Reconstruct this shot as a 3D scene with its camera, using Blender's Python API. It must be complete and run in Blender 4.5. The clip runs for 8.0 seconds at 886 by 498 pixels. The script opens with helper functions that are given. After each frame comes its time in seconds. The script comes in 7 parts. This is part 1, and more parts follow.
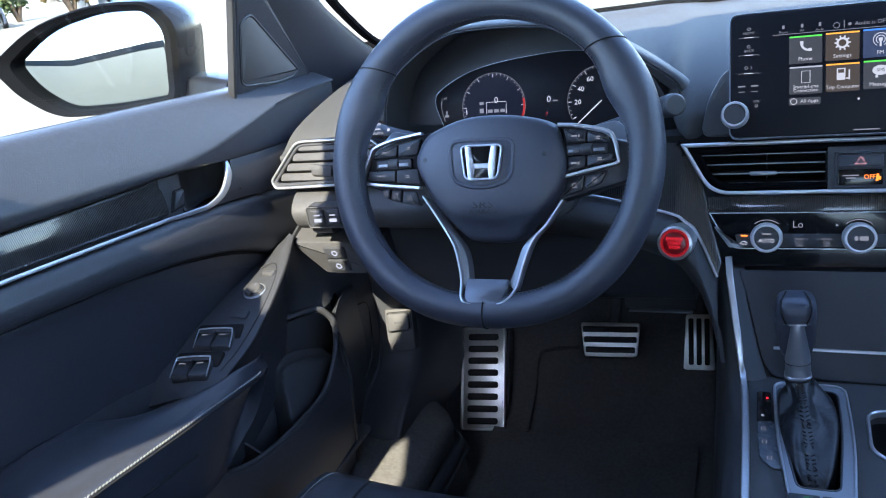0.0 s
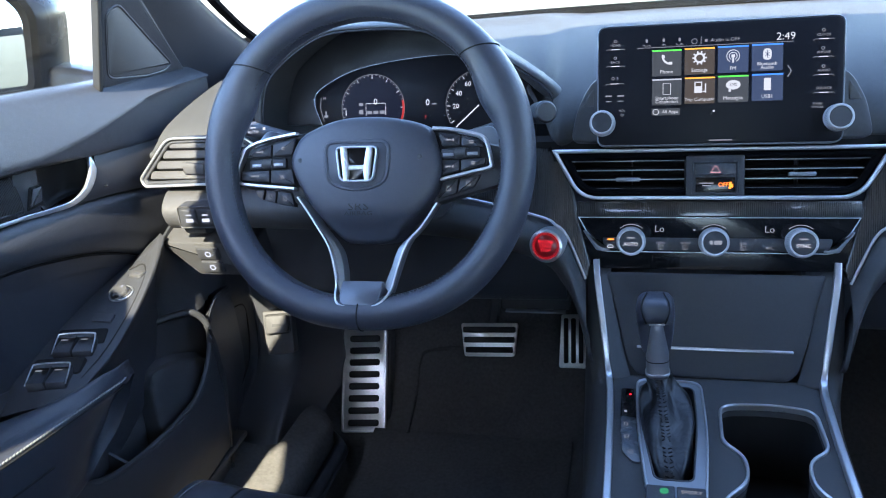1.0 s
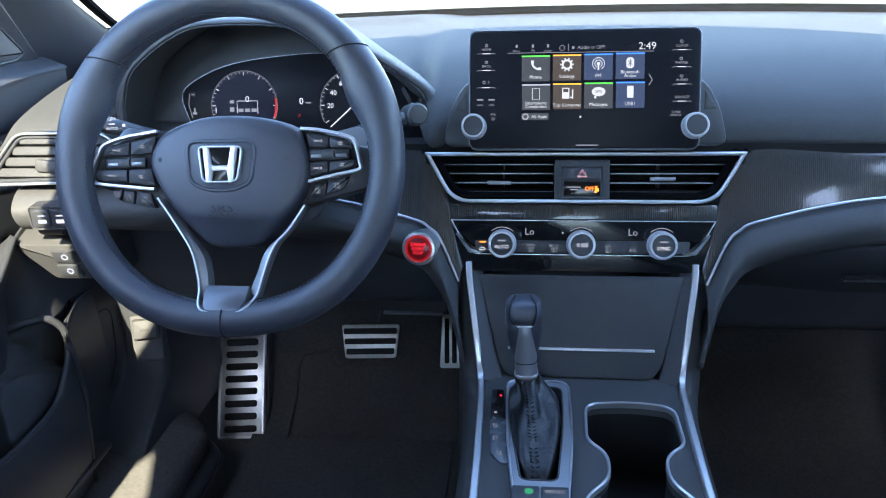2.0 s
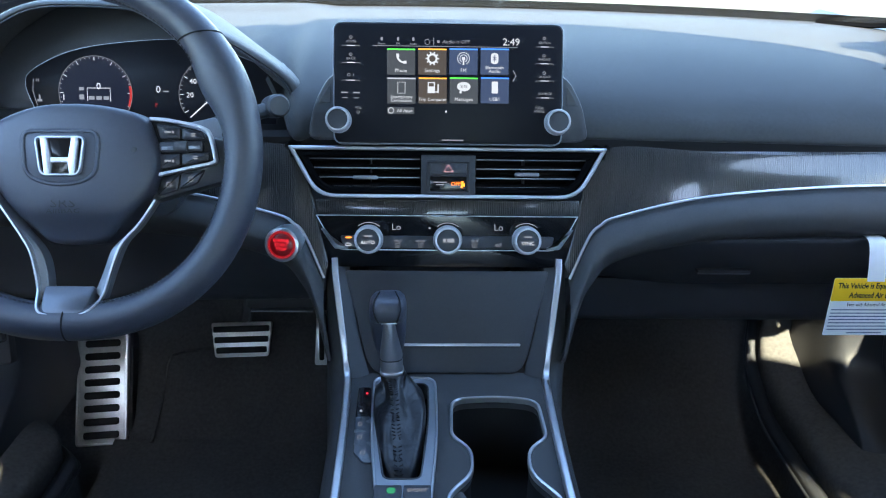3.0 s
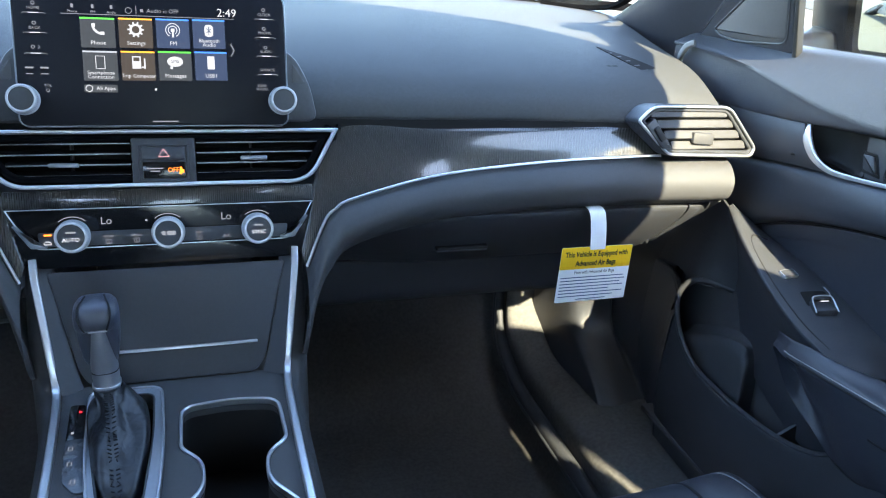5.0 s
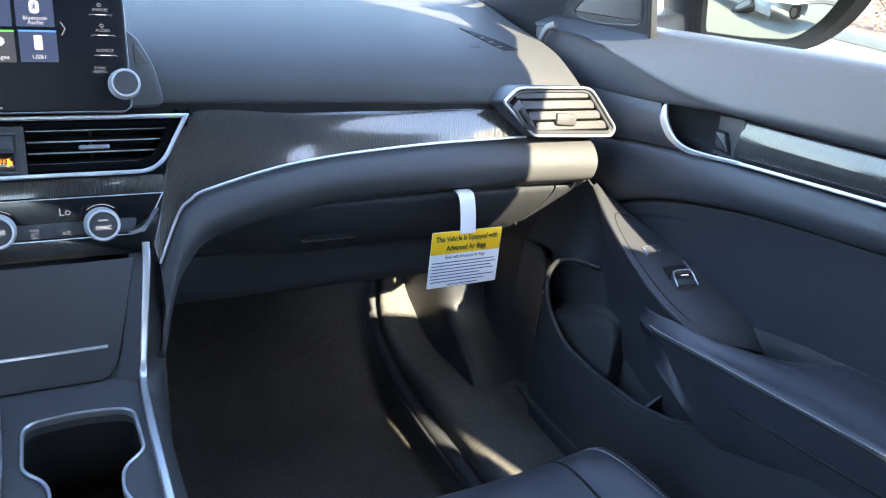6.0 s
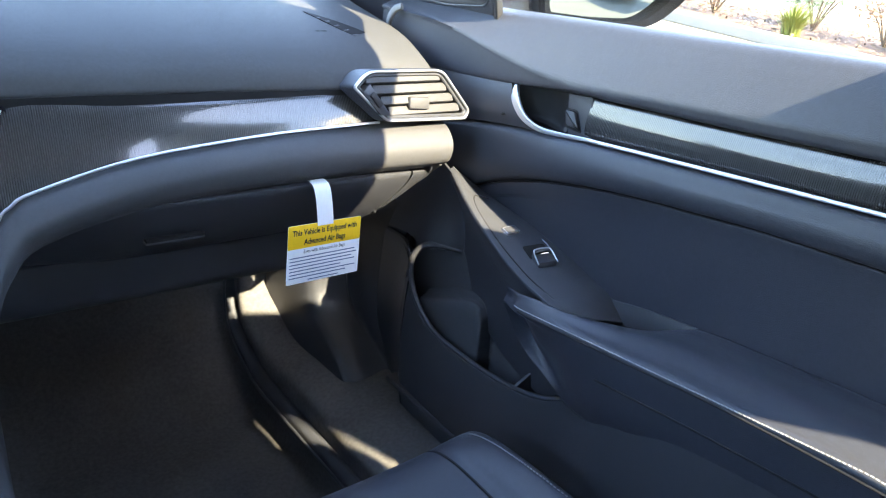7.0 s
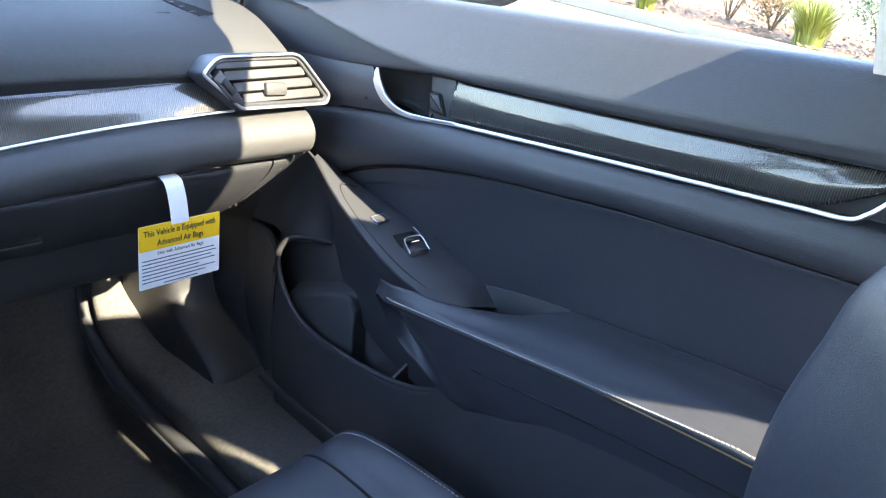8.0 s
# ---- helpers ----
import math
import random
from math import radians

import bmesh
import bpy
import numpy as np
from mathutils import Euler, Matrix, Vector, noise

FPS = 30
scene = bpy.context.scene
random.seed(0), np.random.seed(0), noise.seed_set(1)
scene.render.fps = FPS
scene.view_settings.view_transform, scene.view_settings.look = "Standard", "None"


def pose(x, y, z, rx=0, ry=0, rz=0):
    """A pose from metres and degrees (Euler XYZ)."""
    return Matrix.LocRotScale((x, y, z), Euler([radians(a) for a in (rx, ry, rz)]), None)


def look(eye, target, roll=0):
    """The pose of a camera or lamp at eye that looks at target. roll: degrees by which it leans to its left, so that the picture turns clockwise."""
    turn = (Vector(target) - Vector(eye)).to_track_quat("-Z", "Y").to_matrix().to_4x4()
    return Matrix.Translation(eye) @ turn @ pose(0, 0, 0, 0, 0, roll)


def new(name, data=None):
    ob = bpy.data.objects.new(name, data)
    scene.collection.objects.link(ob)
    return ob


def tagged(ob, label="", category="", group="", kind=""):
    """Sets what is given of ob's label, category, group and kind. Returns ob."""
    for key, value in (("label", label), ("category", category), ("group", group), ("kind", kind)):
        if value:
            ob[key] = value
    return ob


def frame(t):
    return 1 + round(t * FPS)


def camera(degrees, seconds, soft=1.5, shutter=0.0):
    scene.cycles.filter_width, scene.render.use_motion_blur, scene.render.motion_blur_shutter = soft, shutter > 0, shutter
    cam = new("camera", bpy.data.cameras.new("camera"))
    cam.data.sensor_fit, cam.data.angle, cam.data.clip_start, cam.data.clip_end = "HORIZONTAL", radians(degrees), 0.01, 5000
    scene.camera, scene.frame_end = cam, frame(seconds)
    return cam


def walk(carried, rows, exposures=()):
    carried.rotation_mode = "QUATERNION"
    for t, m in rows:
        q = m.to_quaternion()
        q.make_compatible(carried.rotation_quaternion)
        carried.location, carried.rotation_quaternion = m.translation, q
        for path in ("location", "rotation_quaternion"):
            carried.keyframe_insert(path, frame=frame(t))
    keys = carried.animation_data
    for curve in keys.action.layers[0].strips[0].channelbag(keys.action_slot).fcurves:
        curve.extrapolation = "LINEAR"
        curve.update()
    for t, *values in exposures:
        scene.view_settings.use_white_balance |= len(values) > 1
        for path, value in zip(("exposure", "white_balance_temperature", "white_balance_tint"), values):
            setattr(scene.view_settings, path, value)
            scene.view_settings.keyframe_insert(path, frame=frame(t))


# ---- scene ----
cam = camera(58.79, 8.0, soft=1.1)
PATH = [
    (0, (-0.0940, -0.8523, 1.1530), (-0.8444, 0.8485, 0.4152), -8.71),
    (0.5, (-0.0860, -0.8528, 1.1533), (-0.7052, 0.8933, 0.3997), -6.89),
    (1, (-0.0794, -0.8479, 1.1530), (-0.5644, 0.9340, 0.3850), -5.21),
    (1.5, (-0.0683, -0.8404, 1.1536), (-0.4221, 0.9685, 0.3773), -3.65),
    (3, (-0.0310, -0.8191, 1.1511), (0.0272, 1.0092, 0.3426), 1.13),
    (3.5, (-0.0168, -0.8095, 1.1495), (0.1972, 1.0042, 0.3342), 2.58),
    (4, (-0.0042, -0.7996, 1.1460), (0.3747, 0.9865, 0.3298), 3.88),
    (5.5, (0.0222, -0.7729, 1.1375), (0.7772, 0.8824, 0.3068), 6.11),
    (6, (0.0298, -0.7609, 1.1329), (0.9454, 0.8122, 0.3041), 7.26),
    (6.5, (0.0399, -0.7511, 1.1312), (1.0992, 0.7306, 0.3052), 7.90),
    (7, (0.0460, -0.7430, 1.1253), (1.2468, 0.6325, 0.3093), 8.05),
    (7.5, (0.0669, -0.7340, 1.1292), (1.3738, 0.5345, 0.3026), 8.55),
    (8, (0.0755, -0.7243, 1.1280), (1.4909, 0.4217, 0.3014), 9.22),
]
walk(cam, [(t, look(e, a, r)) for t, e, a, r in PATH], [(0, 3.48, 5980, 20), (1, 3.73, 6100, 18), (2, 3.87, 6230, 16), (3, 3.82, 6320, 12), (4, 3.89, 6450, 8), (5.5, 4.15, 6660, 16), (8, 4.33, 6800, 19)])

# ---- world, sun, exposure ----
SUN_ELEVATION, SUN_AZIMUTH = 40.0, 177.5   # the sun stands behind the car
world = bpy.data.worlds.new("sky")
scene.world = world
world.use_nodes = True
sky = world.node_tree.nodes.new("ShaderNodeTexSky")
sky.sky_type, sky.sun_disc = "NISHITA", False
sky.sun_elevation, sky.sun_rotation = radians(SUN_ELEVATION), radians(SUN_AZIMUTH)
sky.air_density, sky.dust_density, sky.ozone_density = 1.0, 0.35, 1.5
background = world.node_tree.nodes["Background"]
world.node_tree.links.new(sky.outputs[0], background.inputs[0])
background.inputs[1].default_value = 0.135
sun = new("sun", bpy.data.lights.new("sun", "SUN"))
sun.data.energy, sun.data.angle, sun.data.color = 2.0, radians(0.55), (1.0, 0.935, 0.66)
sun.matrix_world = look((0, 0, 0), (-math.sin(radians(SUN_AZIMUTH)) * math.cos(radians(SUN_ELEVATION)), -math.cos(radians(SUN_AZIMUTH)) * math.cos(radians(SUN_ELEVATION)), -math.sin(radians(SUN_ELEVATION))))

# ---- materials ----


def material(name, color, rough=0.5, metal=0.0, grain=0.0, scale=400.0, vary=0.12, coat=0.0, spec=0.5, stain=6.0, emit=None, power=0.0):
    m = bpy.data.materials.new(name)
    m.use_nodes = True
    n, l = m.node_tree.nodes, m.node_tree.links
    b = n["Principled BSDF"]
    b.inputs["Roughness"].default_value, b.inputs["Metallic"].default_value = rough, metal
    b.inputs["Specular IOR Level"].default_value = spec
    b.inputs["Coat Weight"].default_value, b.inputs["Coat Roughness"].default_value = coat, 0.06
    b.inputs["Base Color"].default_value = (*color, 1)
    if emit:
        b.inputs["Emission Color"].default_value, b.inputs["Emission Strength"].default_value = (*emit, 1), power
    place = n.new("ShaderNodeTexCoord")
    if vary:
        fine, broad = n.new("ShaderNodeTexNoise"), n.new("ShaderNodeTexNoise")
        fine.inputs["Scale"].default_value, broad.inputs["Scale"].default_value = scale * 0.4, stain
        fine.inputs["Detail"].default_value = broad.inputs["Detail"].default_value = 4
        add = n.new("ShaderNodeMath")
        l.new(place.outputs["Object"], fine.inputs["Vector"])
        l.new(place.outputs["Object"], broad.inputs["Vector"])
        l.new(fine.outputs["Fac"], add.inputs[0])
        l.new(broad.outputs["Fac"], add.inputs[1])
        ramp = n.new("ShaderNodeMapRange")
        ramp.inputs["From Min"].default_value, ramp.inputs["From Max"].default_value = 0.6, 1.4
        ramp.inputs["To Min"].default_value, ramp.inputs["To Max"].default_value = 1 - vary, 1 + vary
        l.new(add.outputs[0], ramp.inputs["Value"])
        mul = n.new("ShaderNodeVectorMath")
        mul.operation = "SCALE"
        mul.inputs[0].default_value = color
        l.new(ramp.outputs[0], mul.inputs["Scale"])
        l.new(mul.outputs[0], b.inputs["Base Color"])
        wear = n.new("ShaderNodeMapRange")
        wear.inputs["To Min"].default_value, wear.inputs["To Max"].default_value = max(0.02, rough - 0.08), min(1, rough + 0.08)
        l.new(broad.outputs["Fac"], wear.inputs["Value"])
        l.new(wear.outputs[0], b.inputs["Roughness"])
    if grain:
        cells, bump = n.new("ShaderNodeTexVoronoi"), n.new("ShaderNodeBump")
        cells.inputs["Scale"].default_value = scale
        cells.inputs["Randomness"].default_value = 1.0
        warp = n.new("ShaderNodeTexNoise")
        warp.inputs["Scale"].default_value = scale * 0.25
        mixv = n.new("ShaderNodeMix")
        mixv.data_type = "VECTOR"
        mixv.inputs["Factor"].default_value = 0.04
        l.new(place.outputs["Object"], warp.inputs["Vector"])
        l.new(place.outputs["Object"], mixv.inputs["A"])
        l.new(warp.outputs["Color"], mixv.inputs["B"])
        l.new(mixv.outputs["Result"], cells.inputs["Vector"])
        bump.inputs["Strength"].default_value, bump.inputs["Distance"].default_value = grain, 0.0006
        l.new(cells.outputs["Distance"], bump.inputs["Height"])
        l.new(bump.outputs[0], b.inputs["Normal"])
    return m


def striped(name, dark, bright, pitch, rough, way):
    """Gloss-lacquered trim with fine upright threads."""
    m = material(name, dark, rough, coat=0.75, vary=0.0, spec=0.4)
    n, l = m.node_tree.nodes, m.node_tree.links
    b, place = n["Principled BSDF"], n["Texture Coordinate"]
    wave, wob, ramp, big = n.new("ShaderNodeTexWave"), n.new("ShaderNodeTexNoise"), n.new("ShaderNodeMix"), n.new("ShaderNodeTexNoise")
    wave.bands_direction = way
    wave.inputs["Scale"].default_value, wave.inputs["Distortion"].default_value = 0.314 / pitch, 0.4
    split = n.new("ShaderNodeMapping")
    split.inputs["Scale"].default_value = (1, 1, 0.05)
    l.new(place.outputs["Object"], split.inputs["Vector"])
    l.new(split.outputs[0], wave.inputs["Vector"])
    wob.inputs["Scale"].default_value = 700
    l.new(split.outputs[0], wob.inputs["Vector"])
    both = n.new("ShaderNodeMath")
    both.operation = "MULTIPLY"
    l.new(wave.outputs["Fac"], both.inputs[0])
    l.new(wob.outputs["Fac"], both.inputs[1])
    ramp.data_type = "RGBA"
    ramp.inputs["A"].default_value, ramp.inputs["B"].default_value = (*dark, 1), (*bright, 1)
    l.new(both.outputs[0], ramp.inputs["Factor"])
    l.new(ramp.outputs["Result"], b.inputs["Base Color"])
    b.inputs["Coat Roughness"].default_value = 0.05
    return m


def glassy(name, tint, gloss_rough=0.02, gloss=0.25):
    """A thin pane: clear, with a weak reflection."""
    m = bpy.data.materials.new(name)
    m.use_nodes = True
    n, l = m.node_tree.nodes, m.node_tree.links
    n.remove(n["Principled BSDF"])
    clear, shine, mixer, edge = n.new("ShaderNodeBsdfTransparent"), n.new("ShaderNodeBsdfGlossy"), n.new("ShaderNodeMixShader"), n.new("ShaderNodeLayerWeight")
    clear.inputs["Color"].default_value = (*tint, 1)
    shine.inputs["Roughness"].default_value = gloss_rough
    edge.inputs["Blend"].default_value = 0.25
    weak = n.new("ShaderNodeMath")
    weak.operation = "MULTIPLY"
    weak.inputs[1].default_value = gloss
    l.new(edge.outputs["Facing"], weak.inputs[0])
    l.new(weak.outputs[0], mixer.inputs[0])
    l.new(clear.outputs[0], mixer.inputs[1])
    l.new(shine.outputs[0], mixer.inputs[2])
    l.new(mixer.outputs[0], n["Material Output"].inputs[0])
    return m


SOFT = material("charcoal soft-touch vinyl", (0.058, 0.058, 0.060), 0.55, grain=0.35, scale=700, spec=0.38)
PAD = material("matt soft-touch vinyl", (0.060, 0.061, 0.061), 0.60, grain=0.40, scale=700, spec=0.11)
LEATHER = material("black leather", (0.036, 0.039, 0.049), 0.37, grain=0.30, scale=520, spec=0.5)
HIDE = material("grained door vinyl", (0.036, 0.039, 0.047), 0.42, grain=0.42, scale=480)
WHEEL = material("smooth wheel leather", (0.046, 0.051, 0.070), 0.39, grain=0.22, scale=700, spec=0.75)
HARD = material("hard black plastic", (0.043, 0.045, 0.051), 0.40, grain=0.25, scale=900)
MATT = material("dark matt plastic", (0.075, 0.075, 0.076), 0.6, grain=0.2, scale=900)
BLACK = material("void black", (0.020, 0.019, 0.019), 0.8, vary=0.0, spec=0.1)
PIANO = material("gloss black panel", (0.008, 0.008, 0.009), 0.16, vary=0.0, coat=0.15, spec=0.35)
SCREEN = material("black screen glass", (0.012, 0.012, 0.015), 0.35, vary=0.0, spec=0.10)
CHROME = material("satin chrome", (0.62, 0.64, 0.67), 0.34, 0.85, vary=0.04, scale=900)
SILVER = material("silver paint", (0.30, 0.32, 0.35), 0.38, 0.55, vary=0.05, scale=900)
SMOKED = material("smoked silver", (0.15, 0.16, 0.18), 0.36, 0.5, vary=0.05, scale=900)
DIAL = material("bright silver dial", (0.60, 0.61, 0.63), 0.36, 0.25, vary=0.04, scale=900)
STEEL = material("brushed steel", (0.92, 0.90, 0.87), 0.33, 0.9, vary=0.10, scale=600)
RUBBER = material("black rubber", (0.014, 0.014, 0.014), 0.65)
CARPET = material("black carpet", (0.120, 0.115, 0.110), 0.95, grain=0.8, scale=420, vary=0.3, spec=0.1)
TRIM = striped("patterned gloss trim", (0.020, 0.020, 0.021), (0.080, 0.080, 0.077), 0.0021, 0.20, "X")
TRIM_DOOR = striped("patterned gloss door trim", (0.020, 0.020, 0.021), (0.080, 0.080, 0.077), 0.0021, 0.20, "Y")
THREAD = material("grey stitching", (0.30, 0.30, 0.30), 0.8, vary=0.0)
SEAM = material("dark seam", (0.008, 0.008, 0.009), 0.8, vary=0.0)
TEXTURED = material("textured black plastic", (0.004, 0.004, 0.0045), 0.8, grain=0.5, scale=300, spec=0.03)
POCKET = material("black pocket lining", (0.070, 0.071, 0.076), 0.5, grain=0.3, scale=600, spec=0.3)
BOOT = material("creased boot leather", (0.009, 0.010, 0.013), 0.40, grain=0.9, scale=130, spec=0.6)
# the handle bowl's depth shade is put into this dark colour
BOWL = material("satin bowl darkened for depth", (0.013, 0.0125, 0.0125), 0.38, grain=0.15, scale=700, spec=0.25)
EMBOSS = material("embossed lettering", (0.010, 0.010, 0.012), 0.6, vary=0.0)
SEAL = material("grey rubber seal", (0.19, 0.19, 0.185), 0.6)
# unseen lining, kept this pale to bounce light into the footwells
LINING = material("grey headliner", (0.72, 0.71, 0.68), 0.95)
PANE = glassy("clear glass", (0.93, 0.96, 0.94))
MIRROR = material("mirror glass", (0.36, 0.42, 0.45), 0.015, 1.0, vary=0.0)
PAINT = material("dark grey car paint", (0.012, 0.013, 0.016), 0.3, 0.0, spec=0.18, vary=0.05)


def glow(name, color, power):
    return material(name, (0.01, 0.01, 0.01), 0.4, vary=0.0, spec=0.08, emit=color, power=power)


# ---- mesh tools ----
BASE = {}


def thing(name, label, category, at=(0, 0, 0), group="", kind=""):
    ob = new(name)
    ob.location = at
    ob.empty_display_size = 0.05
    BASE[ob] = Vector(at)
    return tagged(ob, label, category, group, kind)


def part(name, bm, mat, parent=None, label="", smooth=35.0):
    """Links a bmesh in world places as one mesh object under a thing or a part."""
    base = BASE.get(parent, Vector())
    bmesh.ops.recalc_face_normals(bm, faces=bm.faces[:])
    bm.transform(Matrix.Translation(-base))
    data = bpy.data.meshes.new(name)
    if smooth:
        for f in bm.faces:
            f.smooth = True
        for e in bm.edges:
            if len(e.link_faces) == 2 and e.calc_face_angle(0) > radians(smooth):
                e.smooth = False
    bm.to_mesh(data)
    bm.free()
    data.materials.append(mat)
    ob = new(name, data)
    if parent is not None:
        ob.parent = parent
    BASE[ob] = base
    if label:
        tagged(ob, label)
    return ob


def spline(points, n, closed=False):
    """Catmull-Rom through the points, n even steps of parameter."""
    p = [Vector(q) for q in points]
    k = len(p)
    spans = k if closed else k - 1
    out = []
    for i in range(n):
        u = spans * i / (n if closed else n - 1)
        s = min(int(u), spans - 1)
        u -= s
        if closed:
            a, b, c, d = (p[(s + j) % k] for j in (-1, 0, 1, 2))
        else:
            b, c = p[s], p[s + 1]
            a = p[s - 1] if s else 2 * b - c
            d = p[s + 2] if s + 2 < k else 2 * c - b
        out.append(0.5 * ((2 * b) + (c - a) * u + (2 * a - 5 * b + 4 * c - d) * u * u + (3 * b - a - 3 * c + d) * u ** 3))
    return out


def grid(rings, closed_u=False, closed_v=False, caps=False, bm=None):
    """Quads between rings of equally many points. closed_u joins each ring's ends, closed_v the last ring to the first."""
    bm = bm or bmesh.new()
    vs = [[bm.verts.new(p) for p in ring] for ring in rings]
    n, k = len(vs), len(vs[0])
    for i in range(n if closed_v else n - 1):
        for j in range(k if closed_u else k - 1):
            bm.faces.new((vs[i][j], vs[(i + 1) % n][j], vs[(i + 1) % n][(j + 1) % k], vs[i][(j + 1) % k]))
    if caps and closed_u:
        bm.faces.new(vs[0])
        bm.faces.new(vs[-1][::-1])
    return bm


def skin(rows, nu, nv, thick=0.0):
    """A smooth sheet through control rows; nu steps along the rows, nv across; thick gives it a back."""
    along = [spline(r, nu) for r in rows]
    across = [spline([r[i] for r in along], nv) for i in range(nu)]
    bm = grid(across)
    return thicken(bm, thick) if thick else bm


def thicken(bm, thick):
    """Gives an open sheet a back, offset along its normals away from the seats, and closes its edge."""
    bmesh.ops.recalc_face_normals(bm, faces=bm.faces[:])
    bm.normal_update()
    eye = Vector((0, -0.8, 1.1))
    side = sum(1 if f.normal.dot(eye - f.calc_center_median()) > 0 else -1 for f in bm.faces)
    sign = -1 if side > 0 else 1
    old, rim = bm.verts[:], [(e.verts[0], e.verts[1]) for e in bm.edges if len(e.link_faces) == 1]
    faces = [tuple(f.verts) for f in bm.faces]
    twin = {v: bm.verts.new(v.co + v.normal * (thick * sign)) for v in old}
    for f in faces:
        bm.faces.new([twin[v] for v in reversed(f)])
    for a, b in rim:
        bm.faces.new((a, b, twin[b], twin[a]))
    return bm


def circle(r, n, squash=1.0):
    return [(r * math.cos(2 * math.pi * i / n), squash * r * math.sin(2 * math.pi * i / n)) for i in range(n)]


def tube(path, profile, closed=False, up=(0, 0, 1), sizes=None, bm=None):
    """Sweeps a closed 2D profile along a path; up is the way of the profile's second axis."""
    p = [Vector(q) for q in path]
    n, rings, up = len(p), [], Vector(up)
    for i, q in enumerate(p):
        a, b = (p[i - 1], p[(i + 1) % n]) if closed else (p[max(i - 1, 0)], p[min(i + 1, n - 1)])
        t = (b - a).normalized()
        side = t.cross(up).normalized()
        top = side.cross(t).normalized()
        s = sizes[i] if sizes else 1.0
        rings.append([q + side * (x * s) + top * (y * s) for x, y in profile])
    return grid(rings, closed_u=True, closed_v=closed, caps=not closed, bm=bm)


def rounded(points, r, n=4):
    """A 2D outline with its corners rounded off; r is one radius, or one for each corner."""
    out, k = [], len(points)
    for i in range(k):
        a, b, c = (Vector(points[(i + j) % k][:2]) for j in (-1, 0, 1))
        rr = r[i] if isinstance(r, (list, tuple)) else r
        u, v = (a - b), (c - b)
        d = min(rr, 0.48 * u.length, 0.48 * v.length)
        s, e = b + u.normalized() * d, b + v.normalized() * d
        for j in range(n + 1):
            w = j / n
            out.append((1 - w) ** 2 * s + 2 * w * (1 - w) * b + w * w * e)
    return [tuple(q) for q in out]


def inset(outline, d):
    k, out = len(outline), []
    area = sum(outline[i][0] * outline[(i + 1) % k][1] - outline[(i + 1) % k][0] * outline[i][1] for i in range(k))
    sign = 1 if area > 0 else -1
    for i in range(k):
        a, b, c = (Vector(outline[(i + j) % k]) for j in (-1, 0, 1))
        t = (c - a)
        t = t.normalized() if t.length > 1e-9 else Vector((1, 0))
        out.append(tuple(b + Vector((-t.y, t.x)) * d * sign))
    return out


def rect(x0, y0, x1, y1, r=0.002, n=4):
    return rounded([(x0, y0), (x1, y0), (x1, y1), (x0, y1)], r, n)


def plate(m, outline, z0, z1, bevel=0.001, bm=None, dome=0.0):
    """A slab with softened front edges, in the plane of the matrix m, from depth z0 to its front at z1."""
    bevel = min(bevel, abs(z1 - z0) * 0.9)
    small = inset(outline, bevel)
    rings = [(outline, z0), (outline, z1 - bevel), (inset(outline, bevel * 0.3), z1 - bevel * 0.3), (small, z1)]
    return grid([[m @ Vector((x, y, z)) for x, y in o] for o, z in rings], closed_u=True, caps=True, bm=bm)


def ring_plate(m, outline, width, z0, z1, bm=None):
    """A raised rim along an outline."""
    a, b, h = outline, inset(outline, width), 0.3 * width
    rows = [(a, z0), (a, z1 - h), (inset(outline, h), z1), (inset(outline, width - h), z1), (b, z1 - h), (b, z0)]
    return grid([[m @ Vector((x, y, z)) for x, y in o] for o, z in rows], closed_u=True, closed_v=True, bm=bm)


def lathe(m, profile, n=40, bm=None):
    """Turns a profile of (radius, height) round the z axis of m."""
    rings = [[m @ Vector((r * math.cos(2 * math.pi * i / n), r * math.sin(2 * math.pi * i / n), z)) for i in range(n)] for r, z in profile]
    return grid(rings, closed_u=True, caps=True, bm=bm)


def block(lo, hi, bevel=0.003, segments=2, m=None, bm=None):
    out = bmesh.new()
    bmesh.ops.create_cube(out, size=1)
    lo, hi = Vector(lo), Vector(hi)
    out.transform(Matrix.LocRotScale((lo + hi) / 2, None, hi - lo))
    if bevel:
        bmesh.ops.bevel(out, geom=out.edges[:], offset=bevel, segments=segments, affect="EDGES", profile=0.5)
    if m is not None:
        out.transform(m)
    if bm is not None:
        data = bpy.data.meshes.new("joined")
        out.to_mesh(data)
        bm.from_mesh(data)
        bpy.data.meshes.remove(data)
        out.free()
        return bm
    return out


def panel_with_holes(m, outer, holes, z0, z1):
    """A flat slab with openings that go through it."""
    bm = bmesh.new()
    for loop in (outer, *holes):
        vs = [bm.verts.new((x, y, z1)) for x, y in loop]
        for i in range(len(vs)):
            bm.edges.new((vs[i], vs[(i + 1) % len(vs)]))
    bmesh.ops.triangle_fill(bm, use_beauty=True, use_dissolve=False, edges=bm.edges[:])
    made = bmesh.ops.extrude_face_region(bm, geom=bm.faces[:])
    bmesh.ops.translate(bm, verts=[v for v in made["geom"] if isinstance(v, bmesh.types.BMVert)], vec=(0, 0, z0 - z1))
    bm.transform(m)
    return bm


